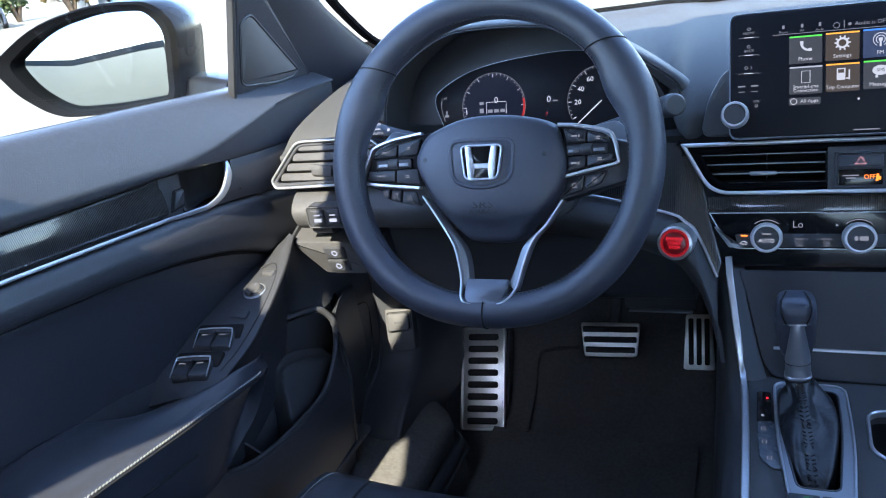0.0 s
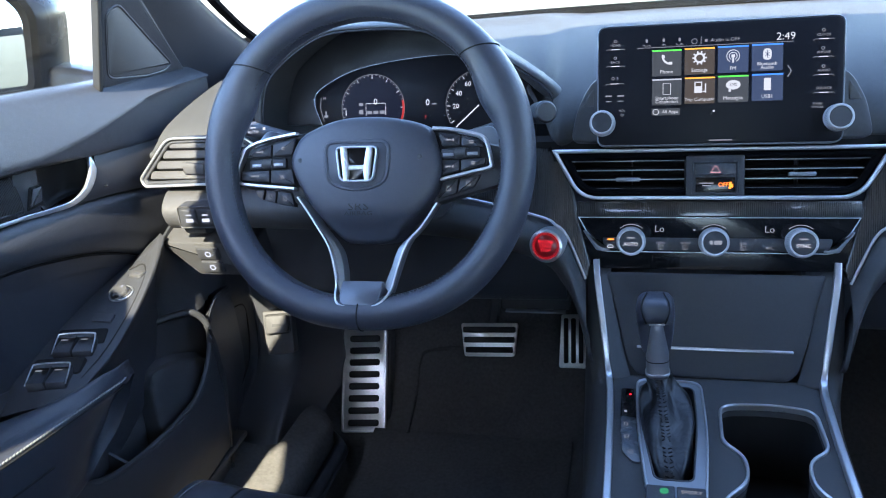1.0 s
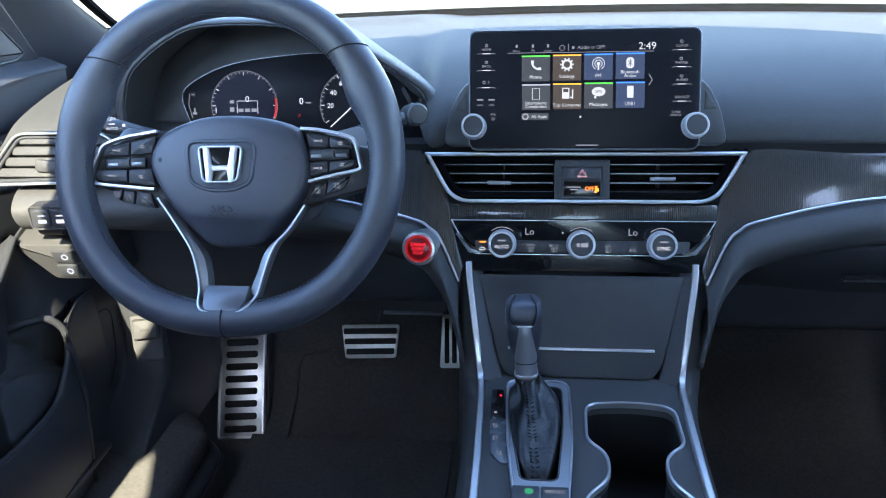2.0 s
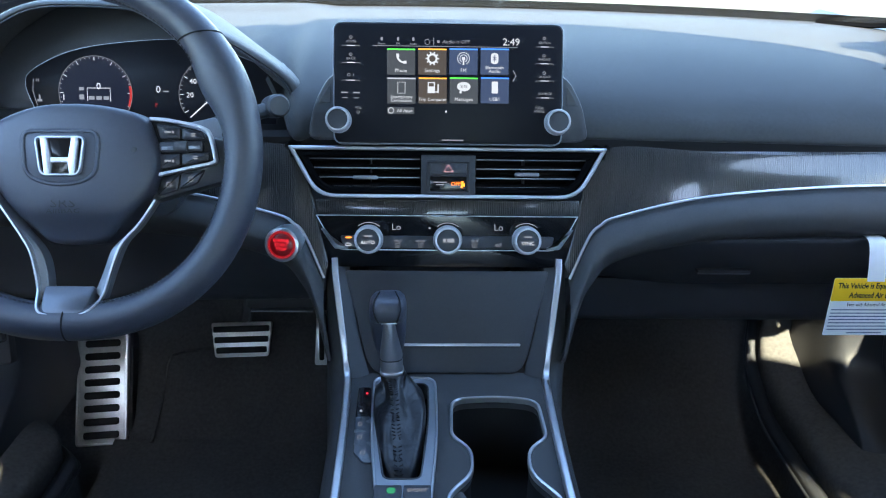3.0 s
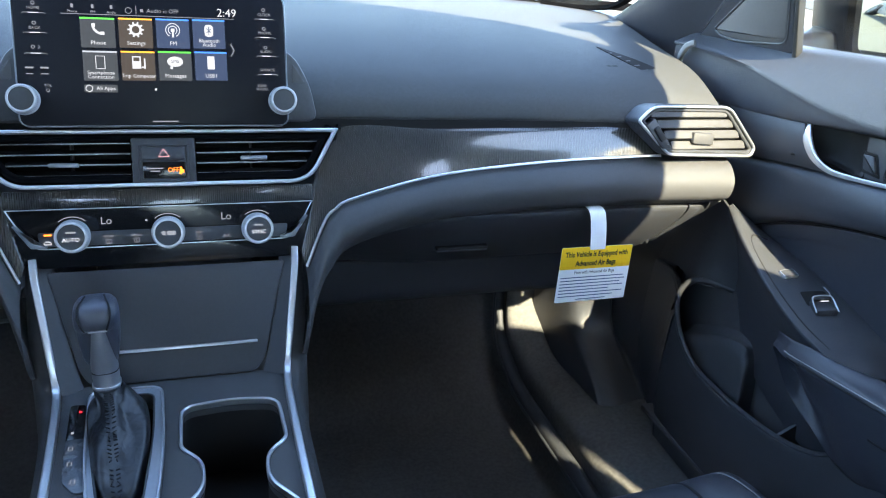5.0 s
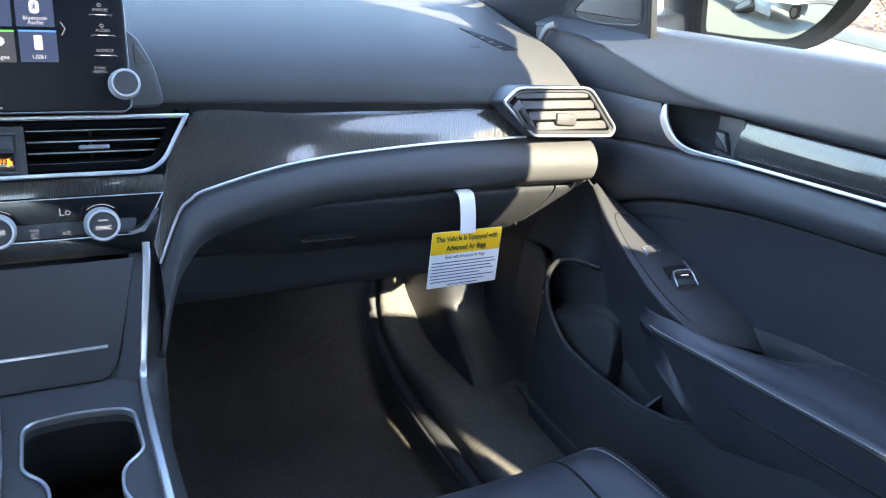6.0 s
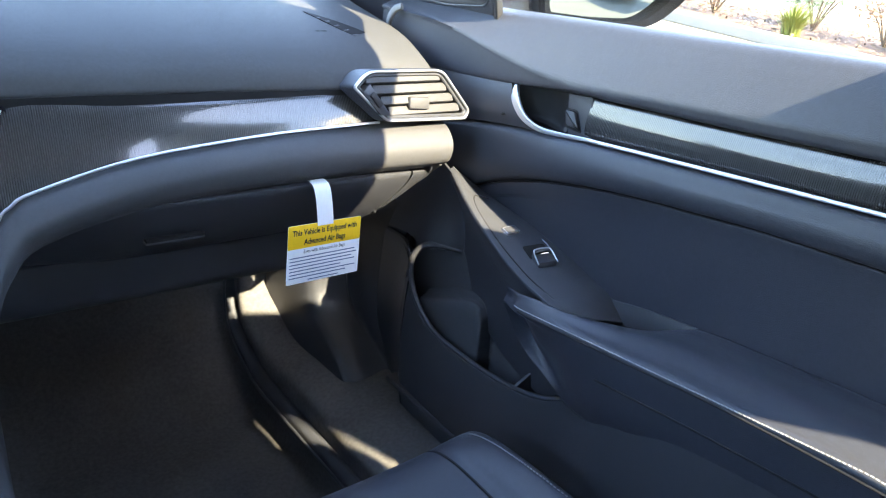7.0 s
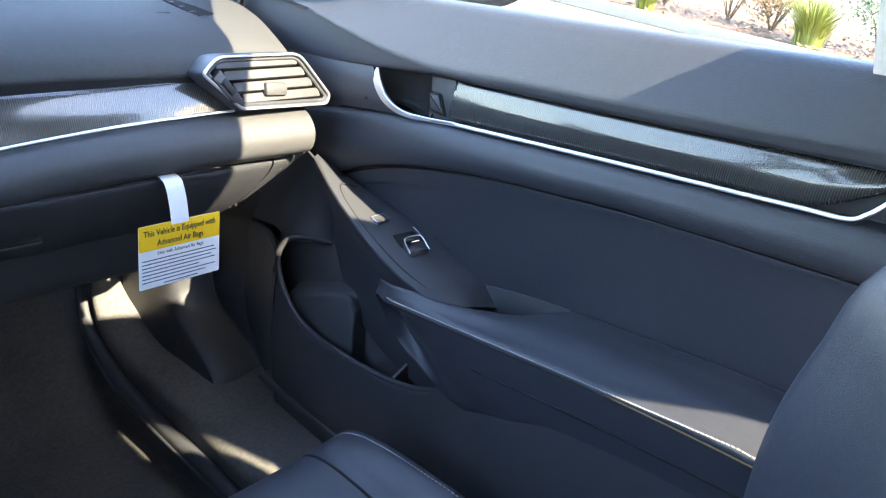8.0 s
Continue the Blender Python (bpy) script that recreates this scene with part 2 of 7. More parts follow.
def writing(name, body, size, m, mat, parent, align="CENTER", label="", squash=1.0, bold=0.0):
    """Raised lettering in the built-in font; m: its middle, x along the line, z out of the surface."""
    c = bpy.data.curves.new(name, "FONT")
    c.body, c.size, c.align_x, c.align_y, c.extrude = body, size, align, "CENTER", 0.00008
    c.resolution_u = 2
    c.offset = bold * size
    ob = bpy.data.objects.new(name, c)
    data = bpy.data.meshes.new_from_object(ob)
    bpy.data.objects.remove(ob)
    bm = bmesh.new()
    bm.from_mesh(data)
    bpy.data.meshes.remove(data)
    bm.transform(m @ Matrix.Diagonal((squash, 1, 1, 1)))
    return part(name, bm, mat, parent, label, smooth=0)


def tilted(x, y, z, tilt, turn=0.0):
    """A plane that faces the rear of the car and leans back by tilt degrees: x to the right, y up along it, z towards the seats."""
    return pose(x, y, z, 90 - tilt, 0, turn)


def on(m, x, y, z=0.0):
    return m @ Matrix.Translation((x, y, z))


def flat_bars(m, bars, z, bm=None):
    """Thin raised bars: x, y, half width, half height."""
    bm = bm or bmesh.new()
    for x, y, w, h in bars:
        grid([[m @ Vector((x - w, y - h, z)), m @ Vector((x + w, y - h, z))], [m @ Vector((x - w, y + h, z)), m @ Vector((x + w, y + h, z))]], bm=bm)
    return bm


def arc(cx, cy, r, a0, a1, n=24):
    return [(cx + r * math.cos(radians(a0 + (a1 - a0) * i / (n - 1))), cy + r * math.sin(radians(a0 + (a1 - a0) * i / (n - 1)))) for i in range(n)]


def line(m, points, width, z, bm=None, closed=False):
    """A thin flat stroke along 2D points in the plane m."""
    pts = [Vector(q) for q in points]
    n = len(pts)
    a, b = [], []
    for i in range(n):
        t = pts[(i + 1) % n] - pts[i - 1] if closed else pts[min(i + 1, n - 1)] - pts[max(i - 1, 0)]
        t = t.normalized() if t.length > 1e-9 else Vector((1, 0))
        s = Vector((-t.y, t.x)) * width / 2
        a.append(m @ Vector((*(pts[i] + s), z)))
        b.append(m @ Vector((*(pts[i] - s), z)))
    return grid([a, b], closed_u=closed, bm=bm)


def bend(x):
    """How far the dashboard's face comes back towards its ends."""
    return -0.028 * (x / 0.6) ** 2


def face_y(x, z):
    """The dashboard's leaning, bowed face."""
    return 0.364 * (z - 0.80) + bend(x)


def smooth_step(a, b, x):
    u = min(1.0, max(0.0, (x - a) / (b - a)))
    return u * u * (3 - 2 * u)


# ---- the car's shell ----


def roof_edge(y, s):
    """Half width of the unseen roof at its rails, set per side to shape sun patches; s -1 on the driver's side."""
    return 0.556 + (0.008 if s > 0 else 0.0) * smooth_step(-0.70, -0.85, y) + (0.05 if s > 0 else 0.0) * smooth_step(-0.46, -0.24, y) + (0.03 if s > 0 else 0.0) * smooth_step(-0.33, -0.23, y) + (0.0 if s > 0 else -0.048) * smooth_step(-0.94, -1.04, y)


# carpeted floor with the tunnel in its middle and raised sides
FLOOR_Z = 0.285
FLOOR_LINE = ((-2.0, 0.0), (-1.0, 0.0), (-0.3, 0.0), (0.1, 0.0), (0.18, 0.0), (0.28, 0.0), (0.38, 0.06), (0.50, 0.20), (0.62, 0.36), (0.68, 0.55))


def floor_half(y, rise, s):
    """Half a section of the floor, from the tunnel's top out to the sill."""
    k = smooth_step(0.28, 0.16, y) if s < 0 else smooth_step(0.56, 0.40, y)
    half = [(0.0, 0.56), (0.10, 0.555), (0.13, 0.50), (0.15, 0.36), (0.18, FLOOR_Z + 0.004), (0.30, FLOOR_Z), (0.48, FLOOR_Z), (0.62 - 0.066 * k, FLOOR_Z + 0.005), (0.648 - 0.088 * k, 0.33 + 0.018 * k), (0.656 - 0.080 * k, 0.335 + 0.016 * k), (0.661 - 0.080 * k, 0.380 + 0.016 * k), (0.69 - 0.03 * k, 0.405 + 0.012 * k), (0.72, 0.405 + 0.025 * k)]
    return [(x, y, max(z, min(z + rise, 0.62)) if x > 0.15 else z) for x, z in half]


rows = []
for y, rise in FLOOR_LINE:
    rows.append([(-x, *rest) for x, *rest in floor_half(y, rise, -1)[:0:-1]] + floor_half(y, rise, 1))
floor = part("floor", skin(rows, 145, 60, 0.01), CARPET)
tagged(floor, "black looped carpet on the car's floor", "floor", kind="structure")

# smooth sill trims beside the carpet, each with a rolled edge
for s, tag in ((-1, "trim_sill_west"), (1, "trim_sill_east")):
    rows = []
    for y, rise in ((-0.16, 0.0), (-0.08, 0.0), (0.0, 0.0), (0.06, 0.0), (0.10, 0.0), (0.14, 0.0), (0.18, 0.0), (0.24, 0.0), (0.30, 0.012), (0.38, 0.06), (0.46, 0.14)):
        if s < 0 and y > 0.26:
            continue
        half = [Vector(p) for p in floor_half(y, rise, s)]
        low = half[8] + Vector((-0.002, 0, -0.014))
        rows.append([(s * (x - 0.003), y, z + 0.006) for x, y, z in (low, half[8] + Vector((0, 0, -0.003)), half[8].lerp(half[9], 0.5) + Vector((0, 0, 0.003)), half[9] + Vector((0.001, 0, 0)))])
    sill_trim = part(tag, skin(rows, 24, 50, 0.003), HARD)
    tagged(sill_trim, "dark plastic sill trim beside the footwell", "sill trim", kind="structure")
    part("rolled_edge", tube(spline([r[0] for r in rows], 40), circle(0.003, 8)), HARD, sill_trim)

# firewall behind the pedals and under the dashboard
fire = part("wall_front", block((-0.76, 0.66, 0.2), (0.76, 0.69, 0.94), 0.01), MATT)
tagged(fire, "dark footwell bulkhead under the dashboard", "bulkhead", kind="structure")

# sills and side closings
for s, tag in ((-1, "wall_west"), (1, "wall_east")):
    bm = block((min(s * 0.70, s * 0.86), -2.1, 0.18), (max(s * 0.70, s * 0.86), 0.70, 0.395), 0.02)
    bm = block((min(s * 0.795, s * 0.87), -2.1, 0.35), (max(s * 0.795, s * 0.87), 0.95, 0.955), 0.03, bm=bm)
    tagged(part(tag, bm, PAINT), "dark painted body side of the car", "body side", kind="structure")
back = part("wall_south", block((-0.86, -2.2, 0.18), (0.86, -2.1, 1.0), 0.02), LINING)
tagged(back, "closed rear bulkhead of the cabin", "bulkhead", kind="structure")

# roof with its lining
ys = (-2.05, -1.6, -1.1, -0.96, -0.82, -0.6, -0.32, -0.030)
rows = []
for y in ys:
    top = 1.385 - 0.035 * smooth_step(-0.6, 0.1, y) - 0.05 * smooth_step(-1.3, -2.2, y)
    rows.append([(x * roof_edge(y, x), y - (0.6 * (x * roof_edge(y, x)) ** 2 if y > -0.1 else 0), top - 0.045 * abs(x) ** 3) for x in (-1, -0.75, -0.4, 0, 0.4, 0.75, 1)])
ceiling = part("ceiling", skin(rows, 25, 40, 0.03), LINING)
tagged(ceiling, "pale woven headliner under the roof", "headliner", kind="structure")

# pillars
for s in (-1, 1):
    # windscreen pillar: wide at its foot on the dashboard, leaning in and back to the roof
    inner = [(0.712, 0.475, 0.945), (0.712, 0.395, 0.982), (0.698, 0.212, 1.085), (0.658, 0.045, 1.200), (0.580, -0.12, 1.330)]
    outer = [(0.775, 0.25, 0.925), (0.762, 0.205, 0.965), (0.742, 0.115, 1.050), (0.705, 0.020, 1.135), (0.610, -0.15, 1.330)]
    rings = []
    for a, b in zip(inner, outer):
        a, b = Vector((s * a[0], *a[1:])), Vector((s * b[0], *b[1:]))
        out = Vector((s * 0.035, 0.02, -0.005))
        rings.append([a, a * 0.7 + b * 0.3 + Vector((-s * 0.014, -0.006, 0.004)), a * 0.35 + b * 0.65 + Vector((-s * 0.012, -0.006, 0.004)), b, b + out, a * 0.5 + b * 0.5 + out * 1.2, a + out])
    smooth_rings = [spline(r, 28, closed=True) for r in rings]
    bm = grid([spline([r[i] for r in smooth_rings], 20) for i in range(28)], closed_v=True)
    tagged(part("wall_pillar", bm, HIDE), "charcoal windscreen pillar trim", "pillar", kind="structure")
    edge = spline([(s * 0.640, 0.540, 0.976), (s * 0.672, 0.500, 0.978), (s * 0.700, 0.450, 0.983), (s * 0.707, 0.395, 0.997), (s * 0.704, 0.320, 1.036), (s * 0.693, 0.212, 1.106), (s * 0.655, 0.052, 1.217), (s * 0.590, -0.090, 1.318)], 40)
    tagged(part("trim_glass_edge", tube(edge, [(-0.003, -0.008), (0.003, -0.008), (0.003, 0.008), (-0.003, 0.008)], up=(-s, -0.6, 0.2)), TEXTURED), "black band along the side of the windscreen", "trim", kind="structure")
    # unseen pillar between the front and rear door, edges cut to shape sun patches
    slim = 0.02 if s > 0 else 0.0
    rear = (-1.09, -1.082, -1.092, -0.95, -0.95) if s > 0 else (-1.12, -1.11, -1.04, -1.03, -1.00)
    spec = ((0.765, 0.94, -0.60, -1.13), (0.738, 1.05, -0.57, -1.13), (0.708 + 0.5 * slim, 1.11, -0.56, rear[0]), (0.660 + slim, 1.20, -0.655 if s > 0 else -0.625, rear[1]), (0.622 + slim, 1.27, -0.69 if s > 0 else -0.80, rear[2]), (0.575 + 0.5 * slim, 1.35, -0.76 if s > 0 else -0.77, rear[3]), (0.545, 1.395, -0.675 + 0.025 * s, rear[4]))
    bm = thicken(grid([[(s * x, a + (b - a) * u, z) for u in (0, 0.25, 0.5, 0.75, 1)] for x, z, a, b in spec]), 0.03)
    tagged(part("wall_pillar", bm, LINING), "unseen pillar between the car's doors, cut to shape sun patches", "pillar", kind="structure")
    # unseen roof rail, bent to bound the sun patches
    bm = tube([(s * (roof_edge(y, s) + 0.01), y, 1.335 - 0.035 * smooth_step(-0.6, 0.1, y)) for y in ys[:-1] + (-0.22, -0.09)], circle(0.03, 12))
    tagged(part("wall_rail", bm, LINING), "unseen roof rail above the car's doors, bent to shape sun patches", "roof rail", kind="structure")

# outer cowl corners beyond the dashboard's ends
for s, tag in ((-1, "trim_cowl_west"), (1, "trim_cowl_east")):
    rows = [[(s * x, y, z) for x, y in ((0.670, a), (0.720, a - 0.03), (0.790, a - 0.07))] for a, z in ((0.545, 0.968), (0.47, 0.968), (0.40, 0.955))]
    tagged(part(tag, skin(rows, 8, 8, 0.01), HARD), "dark plastic corner below the windscreen pillar", "trim", kind="structure")

# pale rubber seal that shows between the dashboard's end and the door
seal = spline([(0.706, 0.196, 0.944), (0.702, 0.190, 0.957), (0.700, 0.181, 0.968), (0.700, 0.173, 0.975), (0.703, 0.165, 0.979)], 20)
tagged(part("trim_seal", tube(seal, rect(-0.0045, -0.0035, 0.0045, 0.0035, 0.003), up=(1, 0, 0)), SEAL), "pale grey rubber seal at the door's front edge", "seal", kind="structure")

# windscreen
rows = []
for u in (0, 0.33, 0.66, 1):
    half = 0.735 - 0.17 * u
    rows.append([(x * half, 0.70 - 0.74 * u - 0.17 * (1 - 0.4 * u) * x * x, 0.962 + 0.378 * u - 0.03 * u * x * x) for x in (-1, -0.6, -0.2, 0.2, 0.6, 1)])
glass = part("window_1", skin(rows, 30, 16, 0.004), PANE)
tagged(glass, "curved clear windscreen", "windscreen", kind="structure")
glass.visible_shadow = False
# black ceramic edge along the foot of the windscreen
bm = tube(spline([(x * 0.735, 0.686 - 0.165 * x * x, 0.981) for x in (-1.14, -1, -0.6, -0.2, 0.2, 0.6, 1, 1.14)], 50), [(-0.003, -0.008), (0.003, -0.008), (0.003, 0.006), (-0.003, 0.006)])
tagged(part("trim_cowl", bm, TEXTURED), "black band along the foot of the windscreen", "trim", kind="structure")

# unseen rear screen, added and tinted to dim reflections in the controls
rear = part("window_2", skin([[(x * 0.62, -2.12, z) for x in (-1, -0.5, 0, 0.5, 1)] for z in (0.99, 1.18, 1.36)], 10, 6, 0.004), glassy("tinted glass", (0.66, 0.70, 0.70)))
tagged(rear, "unseen tinted rear screen, added to dim light from behind", "rear window", kind="structure")
rear.visible_shadow = False

# ground
bm = bmesh.new()
grid([[(x, y, 0.0) for x in (-900, -60, -12, 0, 12, 60, 900)] for y in (-900, -60, -8, 0, 8, 60, 900)], bm=bm)
CONCRETE = material("pale concrete", (0.205, 0.176, 0.122), 0.9, grain=0.4, scale=60, vary=0.15, stain=0.4)
ground = part("ground", bm, CONCRETE, smooth=0)
tagged(ground, "sunlit pale concrete parking ground", "parking lot", kind="structure")

# ---- dashboard ----
dash = thing("dashboard", "charcoal soft-touch dashboard with patterned gloss trim", "dashboard", (0, 0.3, 0.7))
ST = tilted(0, 0, 0.80, 20)   # the plane of the centre stack


def pad_profile(x):
    """Section of the upper pad, from the lip above the trim up and forward to the windscreen."""
    f = face_y(x, 0.905)
    a = abs(x)
    drop = 0.018 * smooth_step(0.45, 0.72, a)
    end = 0.682 - 0.165 * (x / 0.735) ** 2
    pts = [(f + 0.030, 0.899), (f + 0.016, 0.903), (f + 0.014, 0.912), (f + 0.026, 0.930), (f + 0.062, 0.949), (f + 0.14, 0.966), (f + 0.25, 0.977), (0.5 * (f + 0.25) + 0.5 * end, 0.983), (end, 0.974)]
    return [(x, y, z - drop * (0.2, 0.2, 0.2, 1, 1, 1, 0.8, 0.4, 0.0)[k]) for k, (y, z) in enumerate(pts)]



def under_hood(x):
    """The pad starts further forward where the instrument hood stands on it."""
    pts = pad_profile(x)
    w = smooth_step(-0.175, -0.24, x) * smooth_step(-0.615, -0.56, x)
    end = pts[-1][1]
    return [(x, y + w * (max(y, 0.205 + (end - 0.205) * k / 8) - y), z + w * (max(z, 0.970 + 0.0012 * k) - z)) for k, (_, y, z) in enumerate(pts)]


profiles = [under_hood(x) for x in (-0.692, -0.672, -0.645, -0.61, -0.585, -0.565, -0.50, -0.40, -0.30, -0.25, -0.21, -0.18, -0.15, -0.12, -0.06, 0.0, 0.08, 0.15, 0.28, 0.40, 0.50, 0.58, 0.63, 0.665, 0.688)]


def pad_end(p):
    """The passenger's end of the pad: drawn in above the vent, wider towards the windscreen."""
    x, y, z = p
    w = smooth_step(0.60, 0.688, x)
    return (x + w * (0.017 * smooth_step(0.22, 0.44, y) - 0.017 * smooth_step(0.16, 0.05, y)), y, z)


profiles = [[pad_end(p) for p in row] for row in profiles]
part("upper_pad", skin([[p[k] for p in profiles] for k in range(9)], 190, 50, 0.006), PAD, dash)


def pad_height(x, y):
    """The upper pad's height at a place."""
    pts = pad_profile(x)[3:]
    for (_, y0, z0), (_, y1, z1) in zip(pts, pts[1:]):
        if y0 <= y <= y1:
            return z0 + (z1 - z0) * (y - y0) / (y1 - y0)
    return pts[-1][2]


# dark gap under the pad
part("gap", tube(spline([(x, face_y(x, 0.90) + 0.022, 0.899) for x in (-0.54, -0.35, -0.18, 0, 0.18, 0.35, 0.54)], 40), [(-0.02, -0.006), (0.008, -0.006), (0.008, 0.006), (-0.02, 0.006)]), BLACK, dash)
# grille slots and moulded mark near the passenger's end of the pad
rows = [[(x, y, pad_height(x, y) + 0.0015) for x, y in side] for side in ([(0.567, 0.194), (0.586, 0.174), (0.605, 0.152), (0.624, 0.130)], [(0.565, 0.191), (0.574, 0.162), (0.584, 0.136), (0.597, 0.114)])]
slot = part("defroster_slot", skin(rows, 12, 4, 0.004), BLACK, dash, "dark tapering side defroster slot")
for k in range(5):
    x, y = 0.5745 + 0.0068 * k, 0.168 - 0.0125 * k
    c = Vector((x, y, pad_height(x, y) + 0.0005))
    part("fin", block((-0.003 - 0.0008 * k, -0.0015, -0.002), (0.003 + 0.0008 * k, 0.0015, 0.0014), 0.0006, m=Matrix.Translation(c) @ pose(0, 0, 0, 0, 0, 20)), SOFT, slot)
part("moulded_mark", flat_bars(Matrix.Translation((0.545, 0.118, pad_height(0.545, 0.118) + 0.0016)) @ pose(0, 0, 0, 14, 0, 0), [(-0.010, 0, 0.004, 0.002), (0.0, 0, 0.004, 0.002), (0.010, 0, 0.004, 0.002)], 0), SEAM, dash)

# patterned trim bands, each with a chrome line along its lower edge, and the padded bolsters below
def trim_bow(x):
    """How far the trim band sinks into the dashboard's face towards its end."""
    return 0.10 * max(0.0, x - 0.20) ** 2


INNER = [(0.134, 0.775), (0.148, 0.826), (0.151, 0.842), (0.177, 0.897), (0.29, 0.8975), (0.42, 0.8985), (0.53, 0.900), (0.545, 0.901)]
OUTER = [(0.139, 0.761), (0.160, 0.806), (0.173, 0.819), (0.194, 0.829), (0.29, 0.851), (0.42, 0.8635), (0.53, 0.868), (0.575, 0.869)]
LINE = OUTER + [(0.630, 0.8695), (0.668, 0.869)]
LOWER = [(0.133, 0.668), (0.146, 0.712), (0.164, 0.742), (0.196, 0.768), (0.29, 0.790), (0.42, 0.800), (0.53, 0.805), (0.575, 0.807), (0.630, 0.808), (0.662, 0.810)]
for s in (-1, 1):
    a = [(s * x, face_y(x, z) + trim_bow(x), z) for x, z in INNER]
    b = [(s * x, face_y(x, z) + trim_bow(x), z) for x, z in OUTER]
    # a nearly flat, glossy face that rolls back at its upper edge
    top = [Vector(p) + Vector((0, 0.0045, 0)) for p in a]
    high = [Vector(p) * 0.86 + Vector(q) * 0.14 + Vector((0, 0.0022, 0)) for p, q in zip(a, b)]
    mid = [Vector(p) * 0.42 + Vector(q) * 0.58 + Vector((0, 0.0003, 0)) for p, q in zip(a, b)]
    part("trim_band", skin([top, high, mid, b], 80, 24, 0.004), TRIM, dash, "patterned dark gloss trim")
    path = spline([(s * x, face_y(x, z) + trim_bow(x) - 0.004, z) for x, z in OUTER], 80)
    part("chrome_line", tube(path, circle(0.0017, 8), up=(0, -1, 0)), CHROME, dash, "thin satin chrome line")
    rows = []
    for t, back, roll in ((0, 0.006, 0.006), (0.12, -0.012, -0.013), (0.4, -0.024, -0.024), (0.75, -0.014, -0.018), (0.95, 0.008, 0.000), (1.0, 0.03, 0.006)):
        row = []
        for (x0, z0), (x1, z1) in zip(LINE, LOWER):
            x, z = x0 + (x1 - x0) * t, (z0 - 0.002) + (z1 - z0 + 0.002) * t
            low = smooth_step(0.80, 0.66, z1)
            flush = smooth_step(0.18, 0.28, x0) * (s > 0)
            row.append((s * x, face_y(x0, z0) + trim_bow(min(x0, 0.575)) * (1 - t) + back * (1 - flush) + roll * flush - 0.05 * t * low, z))
        rows.append(row)
    part("bolster", skin(rows, 70, 24, 0.004), SOFT, dash)

# knee panel (driver) and glovebox (passenger)
knee = [[(x, y + 0.02 * abs(x + 0.36), z) for x in (-0.60, -0.5, -0.36, -0.24, -0.17)] for y, z in ((0.03, 0.875), (0.035, 0.83), (0.045, 0.78), (0.06, 0.72), (0.10, 0.672), (0.30, 0.66))]
part("knee_panel", skin(knee, 20, 24, 0.005), HARD, dash)
rows = [[(x - 0.35 * max(0, 0.79 - z) * (x - 0.2) / 0.43, y + 0.03 * smooth_step(0.28, 0.16, x), z + 0.004 * (x - 0.4)) for x in (0.165, 0.22, 0.30, 0.42, 0.52, 0.622)] for y, z in ((0.004, 0.806), (-0.003, 0.8030), (0.006, 0.785), (0.026, 0.757), (0.050, 0.730), (0.074, 0.712), (0.110, 0.702))]
glovebox = part("glovebox_door", skin(rows, 24, 24, 0.006), HARD, dash)
part("latch", block((0.30, 0.022, 0.7475), (0.365, 0.05, 0.7505), 0.001), MATT, glovebox)
part("latch_slot", block((0.30, 0.020, 0.7510), (0.365, 0.05, 0.7545), 0.001), BLACK, glovebox)
rows = [[(x - 0.35 * max(0, 0.79 - z) * (x - 0.2) / 0.43 - 0.75 * max(0, 0.785 - z) * max(0, x - 0.625) / 0.04, y + 0.5 * max(0, x - 0.64), z + 0.004 * (x - 0.4)) for x in (0.625, 0.640, 0.653, 0.665)] for y, z in ((0.004, 0.806), (-0.003, 0.8030), (0.006, 0.785), (0.024, 0.758), (0.044, 0.737), (0.085, 0.724))]
part("end_panel", skin(rows, 12, 24, 0.006), HARD, dash)
rows = [[(x, y, z) for x in (0.150, 0.25, 0.40, 0.50, 0.570)] for y, z in ((0.085, 0.712), (0.089, 0.680), (0.096, 0.652), (0.112, 0.638), (0.150, 0.633))]
part("under_cover", skin(rows, 16, 16, 0.005), HARD, dash, "black cover under the glovebox")
part("underside", block((0.150, 0.125, 0.630), (0.575, 0.62, 0.645), 0.006), HARD, dash)
# added sheet that keeps the sun off the kick panel behind it
part("side_closing", skin([[(x, y, z) for x in (0.590, 0.640, 0.690)] for y, z in ((0.020, 0.800), (0.070, 0.757), (0.120, 0.714), (0.170, 0.676), (0.30, 0.670), (0.50, 0.670))], 8, 20, 0.004), HARD, dash)
part("underside", block((-0.64, 0.15, 0.655), (-0.16, 0.62, 0.672), 0.006), MATT, dash)
# thin silver strip under the dashboard, with an added dark block above it
part("duct_edge", block((-0.270, 0.168, 0.6145), (-0.182, 0.20, 0.6175), 0.001), SILVER, dash, "thin grey strip under the dashboard")
part("duct", block((-0.276, 0.172, 0.6175), (-0.176, 0.30, 0.657), 0.004), MATT, dash)

# side faces of the dashboard
for s in (-1, 1):
    pts = [(0.008, 0.80), (0.000, 0.835), (0.004, 0.862), (0.044, 0.869), (0.038, 0.908), (0.14, 0.936), (0.30, 0.946), (0.45, 0.945), (0.45, 0.80), (0.12, 0.790)]
    m = Matrix(((0, 0, s, s * 0.650), (1, 0, 0, 0), (0, 1, 0, 0), (0, 0, 0, 1)))
    part("end_cap", plate(m, rounded(pts, 0.008), -0.02, 0.012, 0.004), SOFT, dash)


